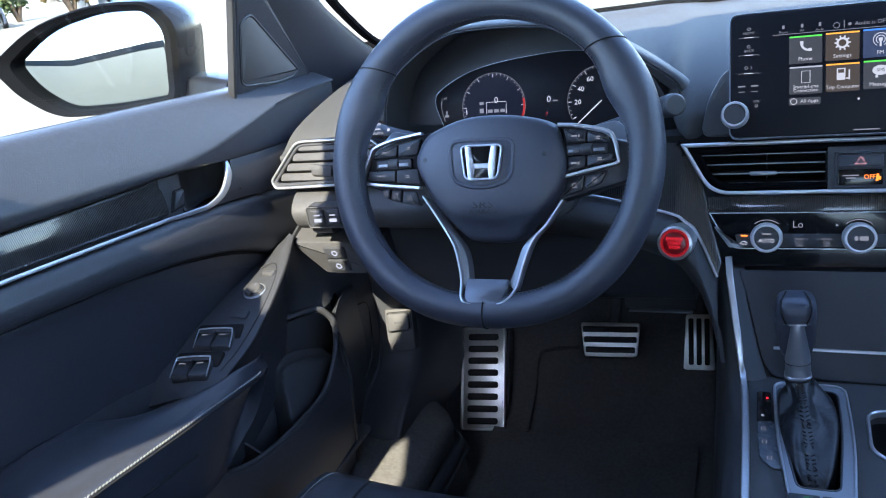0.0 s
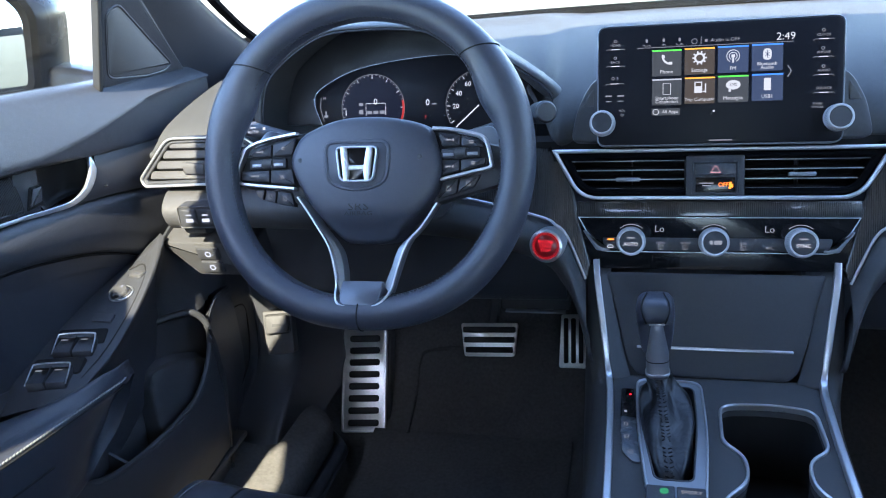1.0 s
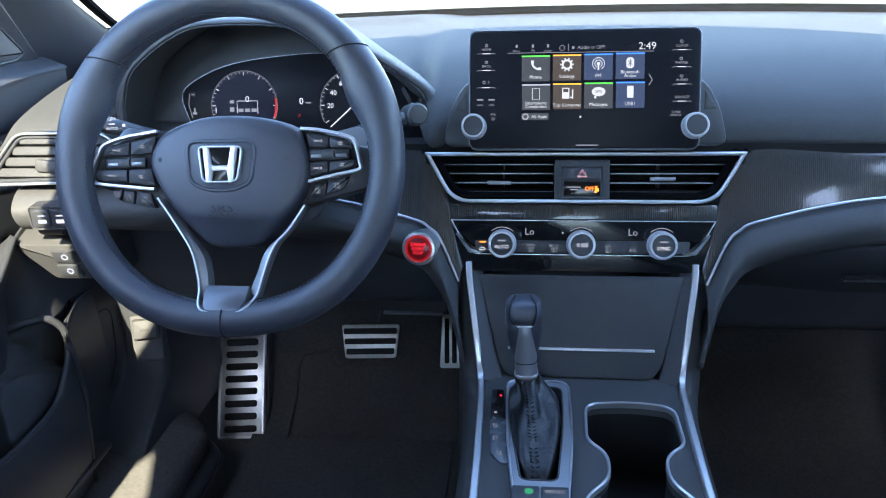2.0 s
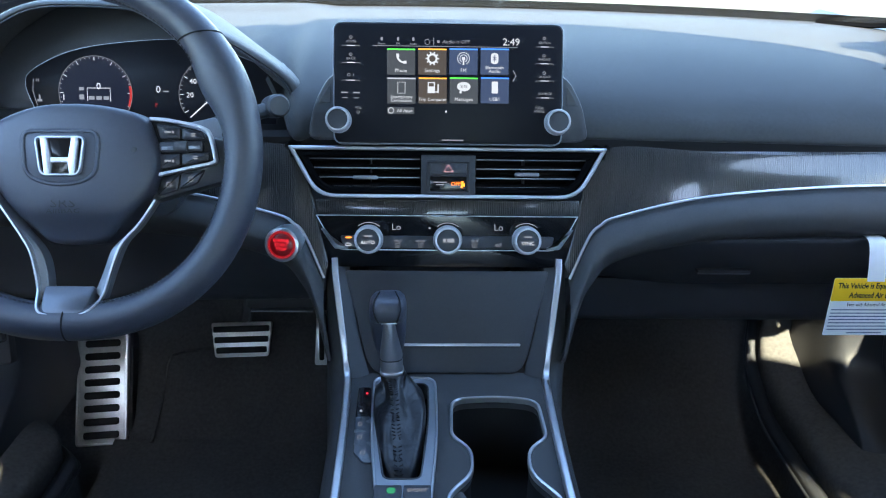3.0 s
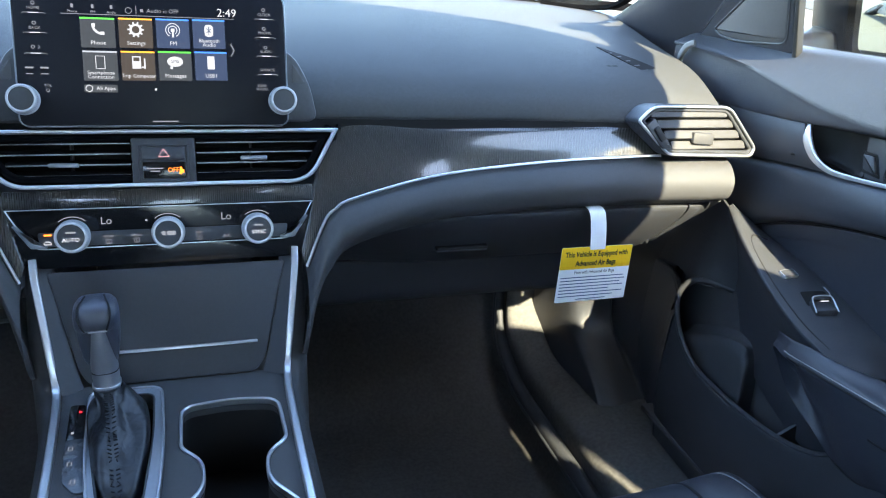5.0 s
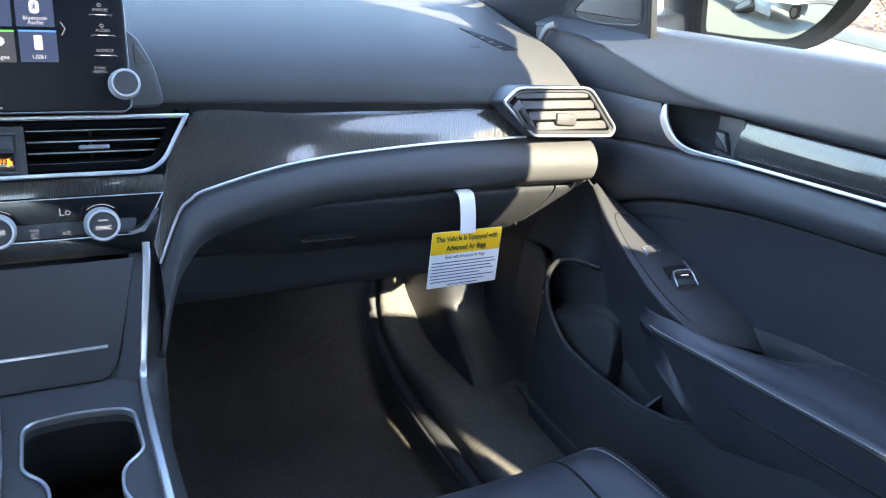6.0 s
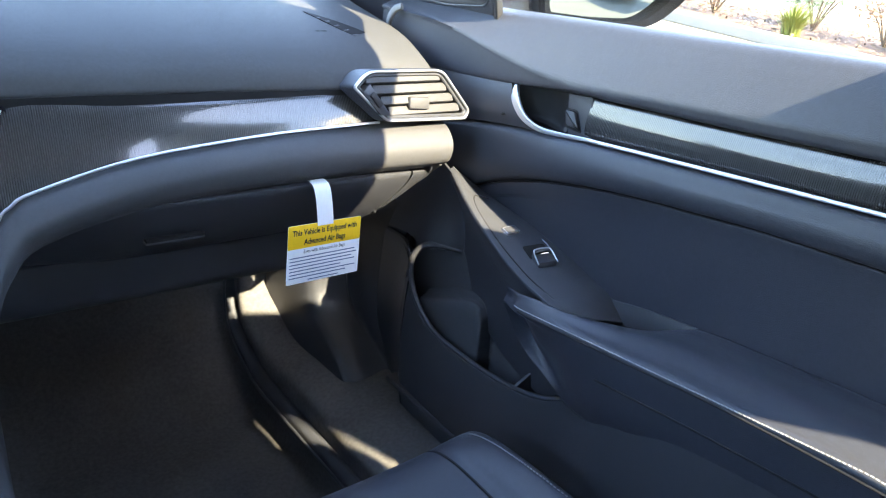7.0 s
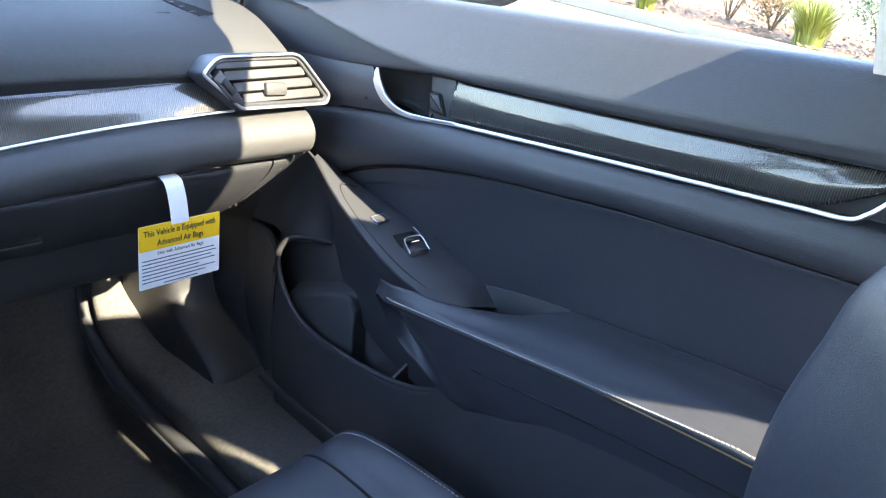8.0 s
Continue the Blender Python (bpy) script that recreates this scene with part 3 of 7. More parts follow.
def side_vent(s):
    """Outer air vent with chrome surround and four slats."""
    m = pose(s * 0.62, 0.000, 0.897, 90 - 12, 0, 0)
    outline = [(-0.094, 0.018), (-0.073, 0.037), (0.036, 0.036), (0.080, -0.016), (0.073, -0.028), (-0.048, -0.024)]
    shape = rounded([(s * x, y) for x, y in outline], [0.006, 0.012, 0.012, 0.010, 0.006, 0.008])
    vent = part("air_vent", plate(m, inset(shape, 0.001), -0.05, -0.022, 0.002), BLACK, dash)
    part("frame", ring_plate(m, shape, 0.0050, -0.03, 0.0035), HARD, vent)
    part("surround", ring_plate(m, inset(shape, 0.0004), 0.0030, 0.0030, 0.0062), CHROME, vent, "satin chrome vent surround")
    part("liner", ring_plate(m, inset(shape, 0.0042), 0.004, -0.03, 0.003), HARD, vent)
    for k in range(4):
        y = 0.0250 - 0.0128 * k
        x0 = -0.074 + 0.0105 * k
        x1 = 0.033 + 0.0104 * k
        a, b = sorted((s * x0, s * x1))
        part("slat", block((a, -0.0056, -0.010), (b, 0.0050, 0.0015), 0.0012, m=on(m, 0, y + 0.002) @ pose(0, 0, 0, -22)), SOFT, vent)
    part("tab", block((-0.0150, -0.0075, -0.004), (0.0150, 0.0070, 0.007), 0.003, m=on(m, s * 0.0, -0.0035) @ pose(0, 0, 0, 0, 0, -4)), SOFT, vent)
    strip = rounded([(s * -0.082, 0.012), (s * -0.072, 0.022), (s * -0.044, -0.015), (s * -0.058, -0.015)], 0.003)
    wheel_plate = part("thumb_panel", plate(m, strip, -0.01, 0.008, 0.001), HARD, vent)
    part("thumbwheel", block((-0.004, -0.010, 0), (0.004, 0.010, 0.011), 0.002, m=on(m, s * -0.064, 0.003) @ pose(0, 0, 0, 0, 0, s * 38)), RUBBER, wheel_plate)


for s in (-1, 1):
    side_vent(s)

# centre vents
core = part("center_vent", plate(ST, rounded([(-0.166, 0.100), (0.166, 0.100), (0.136, 0.052), (-0.136, 0.052)], 0.006), -0.07, -0.045, 0.002), BLACK, dash)
outline = rounded([(-0.179, 0.1045), (0.179, 0.1045), (0.147, 0.047), (-0.147, 0.047)], [0.002, 0.002, 0.022, 0.022], 6)
part("surround", ring_plate(ST, outline, 0.0042, -0.02, 0.008), CHROME, core, "satin chrome vent surround")
# near-black liner puts the vent's inner shade into its colour
part("liner", ring_plate(ST, inset(outline, 0.0040), 0.009, -0.045, 0.003), TEXTURED, core)
for s in (-1, 1):
    for k in range(4):
        y = 0.0905 - 0.0105 * k
        x1 = 0.160 - 0.0062 * k * 1.05
        a, b = sorted((s * 0.031, s * x1))
        part("slat", block((a, -0.0009, -0.030), (b, 0.0009, -0.004), 0.0004, m=on(ST, 0, y) @ pose(0, 0, 0, 10)), BLACK, core)
        part("slat_edge", block((a + 0.001, -0.0007, -0.0045), (b - 0.001, 0.0007, -0.0030), 0.0002, m=on(ST, 0, y) @ pose(0, 0, 0, 10)), SILVER, core)
    part("tab", block((-0.0135, -0.0022, -0.004), (0.0135, 0.0022, 0.006), 0.0012, m=on(ST, s * 0.089 if s > 0 else -0.093, 0.0745 if s > 0 else 0.0700)), SILVER, core, "silver vane slider")
    part("upright_vane", block((-0.0007, -0.02, -0.05), (0.0007, 0.02, -0.024), 0.0003, m=on(ST, s * 0.089, 0.075)), HARD, core)
hazard = part("hazard_panel", plate(ST, rect(-0.0305, 0.047, 0.0305, 0.0955, 0.002), -0.03, 0.006, 0.0012), HARD, core, "hazard switch panel")
part("bezel", ring_plate(ST, rect(-0.0245, 0.052, 0.0245, 0.0895, 0.002), 0.0022, 0.0, 0.0075), HARD, hazard)
part("hazard_button", plate(ST, rect(-0.0205, 0.0735, 0.0205, 0.0865, 0.0015), 0.0, 0.0085, 0.0012), HARD, hazard)
part("lamp_window", plate(ST, rect(-0.0205, 0.0555, 0.0205, 0.0715, 0.001), 0.0, 0.0066, 0.0004), PIANO, hazard)
# WHITE and DIM put a faint glow into plain printed marks too
AMBER, RED, WHITE = glow("amber lamp", (1.0, 0.22, 0.02), 0.25), glow("red lamp", (1.0, 0.02, 0.035), 0.14), glow("white symbols", (0.85, 0.9, 1.0), 0.085)
DIM = glow("dim symbols", (0.75, 0.82, 0.95), 0.032)
part("warning_triangle", line(ST, [(-0.0052, 0.0768), (0.0052, 0.0768), (0.0, 0.0845)], 0.0009, 0.0087, closed=True), glow("pink symbol", (0.9, 0.45, 0.5), 0.12), hazard)
writing("lettering", "OFF", 0.0062, on(ST, 0.0085, 0.0634, 0.0068), AMBER, hazard)
part("symbol", flat_bars(ST, [(0.0158, 0.0652, 0.0012, 0.0012), (0.0165, 0.0622, 0.0022, 0.0018), (0.0152, 0.060, 0.0012, 0.0010)], 0.0068), AMBER, hazard)
part("lettering", flat_bars(ST, [(-0.009, 0.0652, 0.0075, 0.0006), (-0.009, 0.0625, 0.0045, 0.0006)], 0.0068), DIM, hazard)

# trim between vents and climate controls, and the black face round the controls
band = [(-0.149, 0.0455), (0.149, 0.0455), (0.150, 0.0285), (-0.150, 0.0285)]
part("trim_band", plate(ST, rounded(band, 0.001), -0.02, 0.0, 0.0008), TRIM, dash, "patterned dark gloss trim")
shape = rounded([(-0.150, 0.028), (0.150, 0.028), (0.134, -0.027), (0.120, -0.031), (-0.120, -0.031), (-0.134, -0.027)], 0.003)
part("stack_face", plate(ST, shape, -0.03, -0.001, 0.001), PIANO, dash, "gloss black panel")
climate = part("climate_panel", plate(ST, rounded([(-0.1475, 0.0272), (0.1475, 0.0272), (0.125, -0.0115), (-0.125, -0.0115)], [0.001, 0.001, 0.010, 0.010]), -0.01, 0.0012, 0.0005), PIANO, dash, "gloss black climate panel")
part("outline", ring_plate(ST, rounded([(-0.1485, 0.0278), (0.1485, 0.0278), (0.1265, -0.0120), (-0.1265, -0.0120)], [0.001, 0.001, 0.012, 0.012]), 0.0011, -0.005, 0.0030), CHROME, climate)
for s in (-1, 1):
    wing = rounded([(s * 0.1385, 0.0125), (s * 0.143, 0.0125), (s * 0.127, -0.0105), (s * 0.112, -0.0105), (s * 0.112, -0.0075), (s * 0.124, -0.005)], 0.002)
    part("wing", plate(ST, wing, -0.002, 0.0045, 0.001), SILVER, climate)
part("key_strip", plate(ST, rounded([(-0.121, 0.0045), (0.121, 0.0045), (0.118, -0.0095), (-0.118, -0.0095)], 0.003), -0.002, 0.0032, 0.0008), HARD, climate)


def dial(m, parent, r, word, depth=0.020):
    knob = part("knob", lathe(m, [(r * 1.04, -0.002), (r * 1.04, 0.004), (r * 0.98, 0.006), (r * 0.96, depth - 0.002), (r * 0.90, depth), (r * 0.80, depth), (r * 0.78, depth - 0.0012)]), DIAL, parent, "satin silver dial")
    part("cap", lathe(m, [(r * 0.79, depth - 0.004), (r * 0.79, depth - 0.0010), (r * 0.5, depth - 0.0006), (0.0004, depth - 0.0005)]), HARD, knob)
    bm = bmesh.new()
    for k in range(48):
        a = 2 * math.pi * k / 48
        block((r * 0.965, -0.0004, 0.006), (r * 1.0, 0.0004, depth - 0.003), 0, m=m @ pose(0, 0, 0, 0, 0, math.degrees(a)), bm=bm)
    part("knurling", bm, SILVER, knob)
    if word:
        writing("lettering", word, r * 0.36, on(m, 0, -r * 0.18, depth), WHITE, knob)
        part("lettering", flat_bars(m, [(0, r * 0.28, r * 0.28, r * 0.05)], depth), DIM, knob)
    return knob


for x, word in ((-0.089, "AUTO"), (0.0, ""), (0.089, "SYNC")):
    k = dial(on(ST, x, 0.0005), climate, 0.0158, word)
    part("scale_arc", line(ST, arc(x, 0.0005, 0.0190, 50, 130), 0.0008, 0.0034), DIM, climate)
part("symbol", flat_bars(on(ST, 0, 0.0005), [(-0.004, 0, 0.0016, 0.0022), (0.003, 0, 0.004, 0.0022)], 0.0196), DIM, climate)
for x in (-0.058, 0.0576):
    writing("lettering", "Lo", 0.0105, on(ST, x, 0.0143, 0.0022), DIM, climate)
part("symbol", flat_bars(ST, [(-0.0205, 0.0135, 0.0011, 0.0009)], 0.0020), DIM, climate)
part("indicator", flat_bars(ST, [(-0.1114, 0.0025, 0.0034, 0.0008)], 0.0040), AMBER, climate)
for x, word in ((-0.0565, "MODE"), (-0.0303, "FRONT"), (0.0304, "REAR")):
    writing("lettering", word, 0.0034, on(ST, x, -0.0012, 0.0036), DIM, climate)
    part("symbol", line(ST, [(x - 0.0030, -0.0042), (x + 0.0030, -0.0042), (x + 0.0022, -0.0082), (x - 0.0022, -0.0082)], 0.0006, 0.0036, closed=True), DIM, climate)
    part("symbol", line(ST, [(x - 0.0008, -0.0090), (x + 0.0002, -0.0070), (x - 0.0006, -0.0055)], 0.0006, 0.0037), DIM, climate)
part("symbol", line(ST, [(-0.1150, -0.0055), (-0.1135, -0.0040), (-0.1105, -0.0040), (-0.1085, -0.0055), (-0.1085, -0.0068), (-0.1150, -0.0068)], 0.0007, 0.0036, closed=True), WHITE, climate)
writing("lettering", "A/C", 0.0050, on(ST, 0.0577, -0.0058, 0.0036), DIM, climate)

# buttons left of the steering column
m = pose(-0.604, -0.0285, 0.840, 90, 0, 4)
lower = part("switch_panel", plate(m, rect(-0.034, -0.0145, 0.040, 0.0145, 0.005), -0.02, 0.0026, 0.001), HARD, dash)
part("recess", ring_plate(m, rect(-0.034, -0.0145, 0.040, 0.0145, 0.005), 0.0014, 0, 0.0042), SOFT, lower)
for x in (-0.0185, 0.003, 0.0245):
    part("button", plate(m, rect(x - 0.0095, -0.0105, x + 0.0095, 0.0105, 0.002), 0.0, 0.0052, 0.0012), HARD, lower)
    part("symbol", flat_bars(m, [(x, -0.0035, 0.0050, 0.0024), (x, 0.0035, 0.0040, 0.0008)], 0.0055), WHITE, lower)
m = pose(-0.640, 0.018, 0.765, 90 + 14, 0, 0)
lower = part("switch_panel", plate(m, rounded([(-0.062, 0.026), (0.075, 0.026), (0.075, -0.028), (-0.020, -0.028)], 0.005), -0.04, 0.006, 0.003), SOFT, dash)
for y in (0.010, -0.012):
    part("button", plate(m, rect(-0.010, y - 0.009, 0.022, y + 0.009, 0.002), 0.0, 0.0095, 0.0015), HARD, lower)
    part("symbol", lathe(on(m, 0.006, y, 0.0092), [(0.0045, 0), (0.0045, 0.0006), (0.0028, 0.0006), (0.0028, 0)], 16), WHITE, lower)

# engine start button
m = pose(-0.1815, -0.022, 0.8035, 90 - 14, 0, -6)
starter = part("start_button", lathe(m, [(0.0196, -0.04), (0.0196, 0.004), (0.0188, 0.007), (0.0158, 0.0080), (0.0146, 0.005)], 40), CHROME, dash, "round engine start button with red ring")
part("ring", lathe(m, [(0.0149, 0.0), (0.0149, 0.0062), (0.0130, 0.0066), (0.0128, 0.004)], 40), glow("dim red ring", (1.0, 0.02, 0.03), 0.030), starter)
part("cap", lathe(m, [(0.0128, 0.0), (0.0128, 0.0068), (0.0105, 0.0078), (0.0004, 0.0082)], 40), material("dark red cap", (0.05, 0.004, 0.006), 0.3, vary=0.0, emit=(0.9, 0.01, 0.02), power=0.004), starter)
for k, word in enumerate(("ENGINE", "START", "STOP")):
    writing("lettering", word, 0.0050, on(m, 0, 0.0048 - 0.0048 * k, 0.0084), RED, starter)

# ---- instrument cluster under its hood ----
cluster = thing("instrument_cluster", "dark instrument cluster with two round dials under a hood", "gauge cluster", (-0.365, 0.2, 0.9))
ARCH = [(-0.572, 0.905), (-0.566, 0.950), (-0.545, 0.990), (-0.478, 1.032), (-0.415, 1.040), (-0.335, 1.034), (-0.262, 1.008), (-0.196, 0.966), (-0.178, 0.940), (-0.176, 0.900)]
CENTER = Vector((-0.372, 0, 0.94))


def arch(y, grow, sink=0.0, spread=0.0):
    out = []
    for x, z in ARCH:
        d = Vector((x, 0, z)) - CENTER
        near = smooth_step(-0.33, -0.19, x)
        wide = spread * (0.30 * near - 0.5 * smooth_step(-0.46, -0.58, x))
        out.append((CENTER.x + d.x * grow + wide, y, CENTER.z + d.z * grow - sink - 0.42 * near * max(0.0, y - 0.10)))
    return out


rows = [arch(0.180, 0.93), arch(0.118, 0.965), arch(0.097, 0.985), arch(0.094, 1.01), arch(0.100, 1.035, 0, 0.004), arch(0.125, 1.065, 0.002, 0.022), arch(0.19, 1.09, 0.008, 0.055), arch(0.30, 1.11, 0.030, 0.09), arch(0.42, 1.13, 0.075, 0.12)]
part("hood", skin(rows, 70, 40), SOFT, cluster)
part("hood_edge", tube(spline(arch(0.0945, 0.978), 70), circle(0.0010, 8), up=(0, 1, 0)), HIDE, cluster)
CL = tilted(-0.372, 0.165, 0.945, 16)
part("dial_face", plate(CL, [((x + 0.372) * 0.955, (z - 0.945) * 0.985) for x, z in ARCH[::-1]], -0.02, 0.0, 0.001), HARD, cluster, "black dial face")
CONTOUR = [(v.x, v.y) for v in spline([(-0.1354, -0.042, 0), (-0.146, -0.010, 0), (-0.135, 0.009, 0), (-0.085, 0.032, 0), (-0.012, 0.0435, 0), (0.061, 0.045, 0), (0.125, 0.024, 0), (0.152, 0.010, 0), (0.162, -0.015, 0)], 60)]
part("lens", plate(CL, CONTOUR + [(0.160, -0.055), (-0.130, -0.055)], -0.004, 0.0010, 0.0004), SCREEN, cluster, "dark gauge lens")
part("contour_line", line(CL, CONTOUR, 0.0006, 0.002), SILVER, cluster)
TACH, SPEED = (-0.0612, -0.0195), (0.0860, -0.0200)
face_blue = glow("blue-black display", (0.10, 0.10, 0.36), 0.004)
for name, (cx, cy), r, mat in (("tachometer", TACH, 0.0448, face_blue), ("speedometer", SPEED, 0.0450, SCREEN)):
    g = part(name, lathe(on(CL, cx, cy), [(r, 0.0), (r, 0.0012), (0.0004, 0.0013)], 48), mat, cluster)
    part("rim", line(CL, arc(cx, cy, r, -30, 210, 60), 0.0006, 0.0022), DIM, g)
    bm = bmesh.new()
    for k in range(33 if name == "speedometer" else 33):
        a = radians(210 - 240 * k / 32)
        inner = r - (0.0058 if k % 4 == 0 else 0.0030)
        line(CL, [(cx + inner * math.cos(a), cy + inner * math.sin(a)), (cx + (r - 0.001) * math.cos(a), cy + (r - 0.001) * math.sin(a))], 0.0009 if k % 4 == 0 else 0.0005, 0.0021, bm)
    part("tick_marks", bm, WHITE, g)
    if name == "speedometer":
        for k in range(1, 5):
            a = radians(213 - 31.5 * k)
            writing("numeral", str(20 * k), 0.0090, on(CL, cx + (r - 0.0135) * math.cos(a), cy + (r - 0.0135) * math.sin(a), 0.0022), WHITE, g)
        a = radians(222)
        part("needle", line(CL, [(cx, cy), (cx + 0.042 * math.cos(a), cy + 0.042 * math.sin(a))], 0.0014, 0.0045), WHITE, g)
    else:
        part("red_zone", line(CL, arc(cx, cy, r - 0.0015, -22, 12, 16), 0.0030, 0.0024), glow("red zone", (1, 0.06, 0.05), 0.045), g)
        writing("numeral", "1", 0.0100, on(CL, cx - 0.039, cy - 0.006, 0.0022), WHITE, g)
        writing("numeral", "0", 0.0115, on(CL, cx + 0.004, cy + 0.008, 0.0022), WHITE, g)
        part("car_symbol", line(CL, [(cx - 0.010, cy - 0.010), (cx - 0.010, cy + 0.006), (cx + 0.018, cy + 0.006), (cx + 0.018, cy - 0.010)], 0.0008, 0.0022), WHITE, g)
        part("readout", flat_bars(CL, [(cx - 0.005, cy - 0.006, 0.0035, 0.0022), (cx + 0.004, cy - 0.006, 0.0035, 0.0022), (cx + 0.013, cy - 0.006, 0.0035, 0.0022), (cx - 0.017, cy - 0.005, 0.003, 0.003), (cx - 0.017, cy + 0.005, 0.003, 0.002)], 0.0022), DIM, g)
writing("numeral", "0", 0.0120, on(CL, 0.0155, -0.0145, 0.0012), WHITE, cluster)
part("unit_mark", flat_bars(CL, [(0.0245, -0.0165, 0.0035, 0.0008)], 0.0012), DIM, cluster)
writing("gear_letter", "P", 0.0070, on(CL, 0.0125, -0.0335, 0.0012), glow("red letter", (1, 0.08, 0.1), 0.035), cluster)
writing("numeral", "H", 0.0062, on(CL, -0.1317, -0.0046, 0.0012), DIM, cluster)
writing("numeral", "F", 0.0062, on(CL, 0.1515, -0.0065, 0.0012), DIM, cluster)
part("bar_scale", line(CL, [(-0.1365, -0.003), (-0.138, -0.018), (-0.133, -0.036)], 0.0008, 0.0012), DIM, cluster)
part("symbol", flat_bars(CL, [(-0.130, -0.029, 0.003, 0.0015), (-0.130, -0.025, 0.001, 0.003)], 0.0012), DIM, cluster)

# ---- display ----
display = thing("infotainment_display", "wide black touch display with two chrome knobs, showing an app menu", "display screen", (0, 0.06, 0.905))
pod = rounded([(-0.158, 0.112), (0.158, 0.112), (0.150, 0.152), (0.134, 0.182), (0.10, 0.196), (-0.10, 0.196), (-0.134, 0.182), (-0.150, 0.152)], 0.012)
part("housing", plate(ST, pod, -0.05, 0.006, 0.004), SOFT, display, "grey plastic housing")
body = part("screen_body", plate(ST, rect(-0.1262, 0.1080, 0.1245, 0.2378, 0.009), -0.004, 0.014, 0.0015), SCREEN, display, "black glass screen")
part("bezel_edge", ring_plate(ST, inset(rect(-0.1264, 0.1078, 0.1247, 0.2380, 0.009), -0.0012), 0.0012, -0.004, 0.0135), SILVER, display)
for s in (-1, 1):
    dial(on(ST, s * 0.1205 - 0.001, 0.1322, 0.014), display, 0.0138, "", 0.016)
    part("speaker_mesh", plate(ST, rounded([(s * 0.132, 0.172), (s * 0.1375, 0.166), (s * 0.1445, 0.152), (s * 0.132, 0.152)], 0.001), 0.004, 0.0068, 0.0003), MATT, display)

def key_mark(x, y, word, size=0.0040):
    """A key's line with turned-down ends, and its word above it."""
    part("key_line", line(ST, [(x - 0.0102, y - 0.0012), (x - 0.0092, y), (x + 0.0092, y), (x + 0.0102, y - 0.0012)], 0.0005, 0.0143), DIM, body)
    part("key_line", flat_bars(ST, [(x, y, 0.0045, 0.0004)], 0.0144), WHITE, body)
    if word:
        writing("lettering", word, size, on(ST, x, y + 0.0044, 0.0143), DIM, body)


for x, y, word in ((-0.1082, 0.2133, "HOME"), (-0.1080, 0.1949, "BACK"), (-0.1083, 0.1757, ""), (0.1046, 0.2145, "CLOCK"), (0.1046, 0.1962, "PHONE"), (0.1052, 0.1775, "AUDIO"), (0.1057, 0.1590, "SOURCE")):
    key_mark(x, y, word)
for x, y in ((-0.1082, 0.2222), (-0.1083, 0.2038), (0.1041, 0.2237), (0.1039, 0.2050), (0.1047, 0.1862)):
    part("key_symbol", line(ST, arc(x, y, 0.0015, 0, 330, 10), 0.0007, 0.0143, closed=True), DIM, body)
part("key_symbol", line(ST, [(-0.1062, 0.1832), (-0.1048, 0.1816), (-0.1062, 0.1800)], 0.0006, 0.0143), DIM, body)
part("key_symbol", line(ST, arc(-0.1105, 0.1816, 0.0015, 0, 330, 10), 0.0007, 0.0143, closed=True), DIM, body)
for x in (-0.1150, -0.1020):
    part("key_legend", flat_bars(ST, [(x, 0.1623, 0.0036, 0.0008)], 0.0143), DIM, body)
    part("key_line", flat_bars(ST, [(x, 0.1565, 0.0032, 0.0004)], 0.0143), DIM, body)
writing("lettering", "VOL", 0.0036, on(ST, -0.1001, 0.1458, 0.0143), DIM, body)
part("key_symbol", line(ST, arc(-0.1002, 0.1412, 0.0014, 110, 430, 14), 0.0006, 0.0143), DIM, body)
writing("lettering", "TUNE/", 0.0034, on(ST, 0.0998, 0.1474, 0.0143), DIM, body)
writing("lettering", "SCROLL", 0.0034, on(ST, 0.0998, 0.1440, 0.0143), DIM, body)
# glowing bar painted as a glint along the screen's lower edge
part("lower_glint", flat_bars(ST, [(0.004, 0.1115, 0.012, 0.0006)], 0.0143), DIM, body)
Z = 0.0142
tiles = [("Phone", (0.10, 0.75, 0.08)), ("Settings", (0.95, 0.42, 0.05)), ("FM", (0.06, 0.25, 0.95)), ("Bluetooth\nAudio", (0.06, 0.25, 0.95)), ("Smartphone\nConnection", (0.35, 0.38, 0.42)), ("Trip Computer", (0.95, 0.42, 0.05)), ("Messages", (0.10, 0.75, 0.08)), ("USB1", (0.06, 0.25, 0.95))]
tile_glow = [glow("grey tile", (0.30, 0.34, 0.38), 0.020), glow("brown tile", (0.38, 0.31, 0.25), 0.020), glow("blue tile", (0.16, 0.24, 0.46), 0.028)]
ICON = glow("icon white", (0.92, 0.96, 1.0), 0.068)
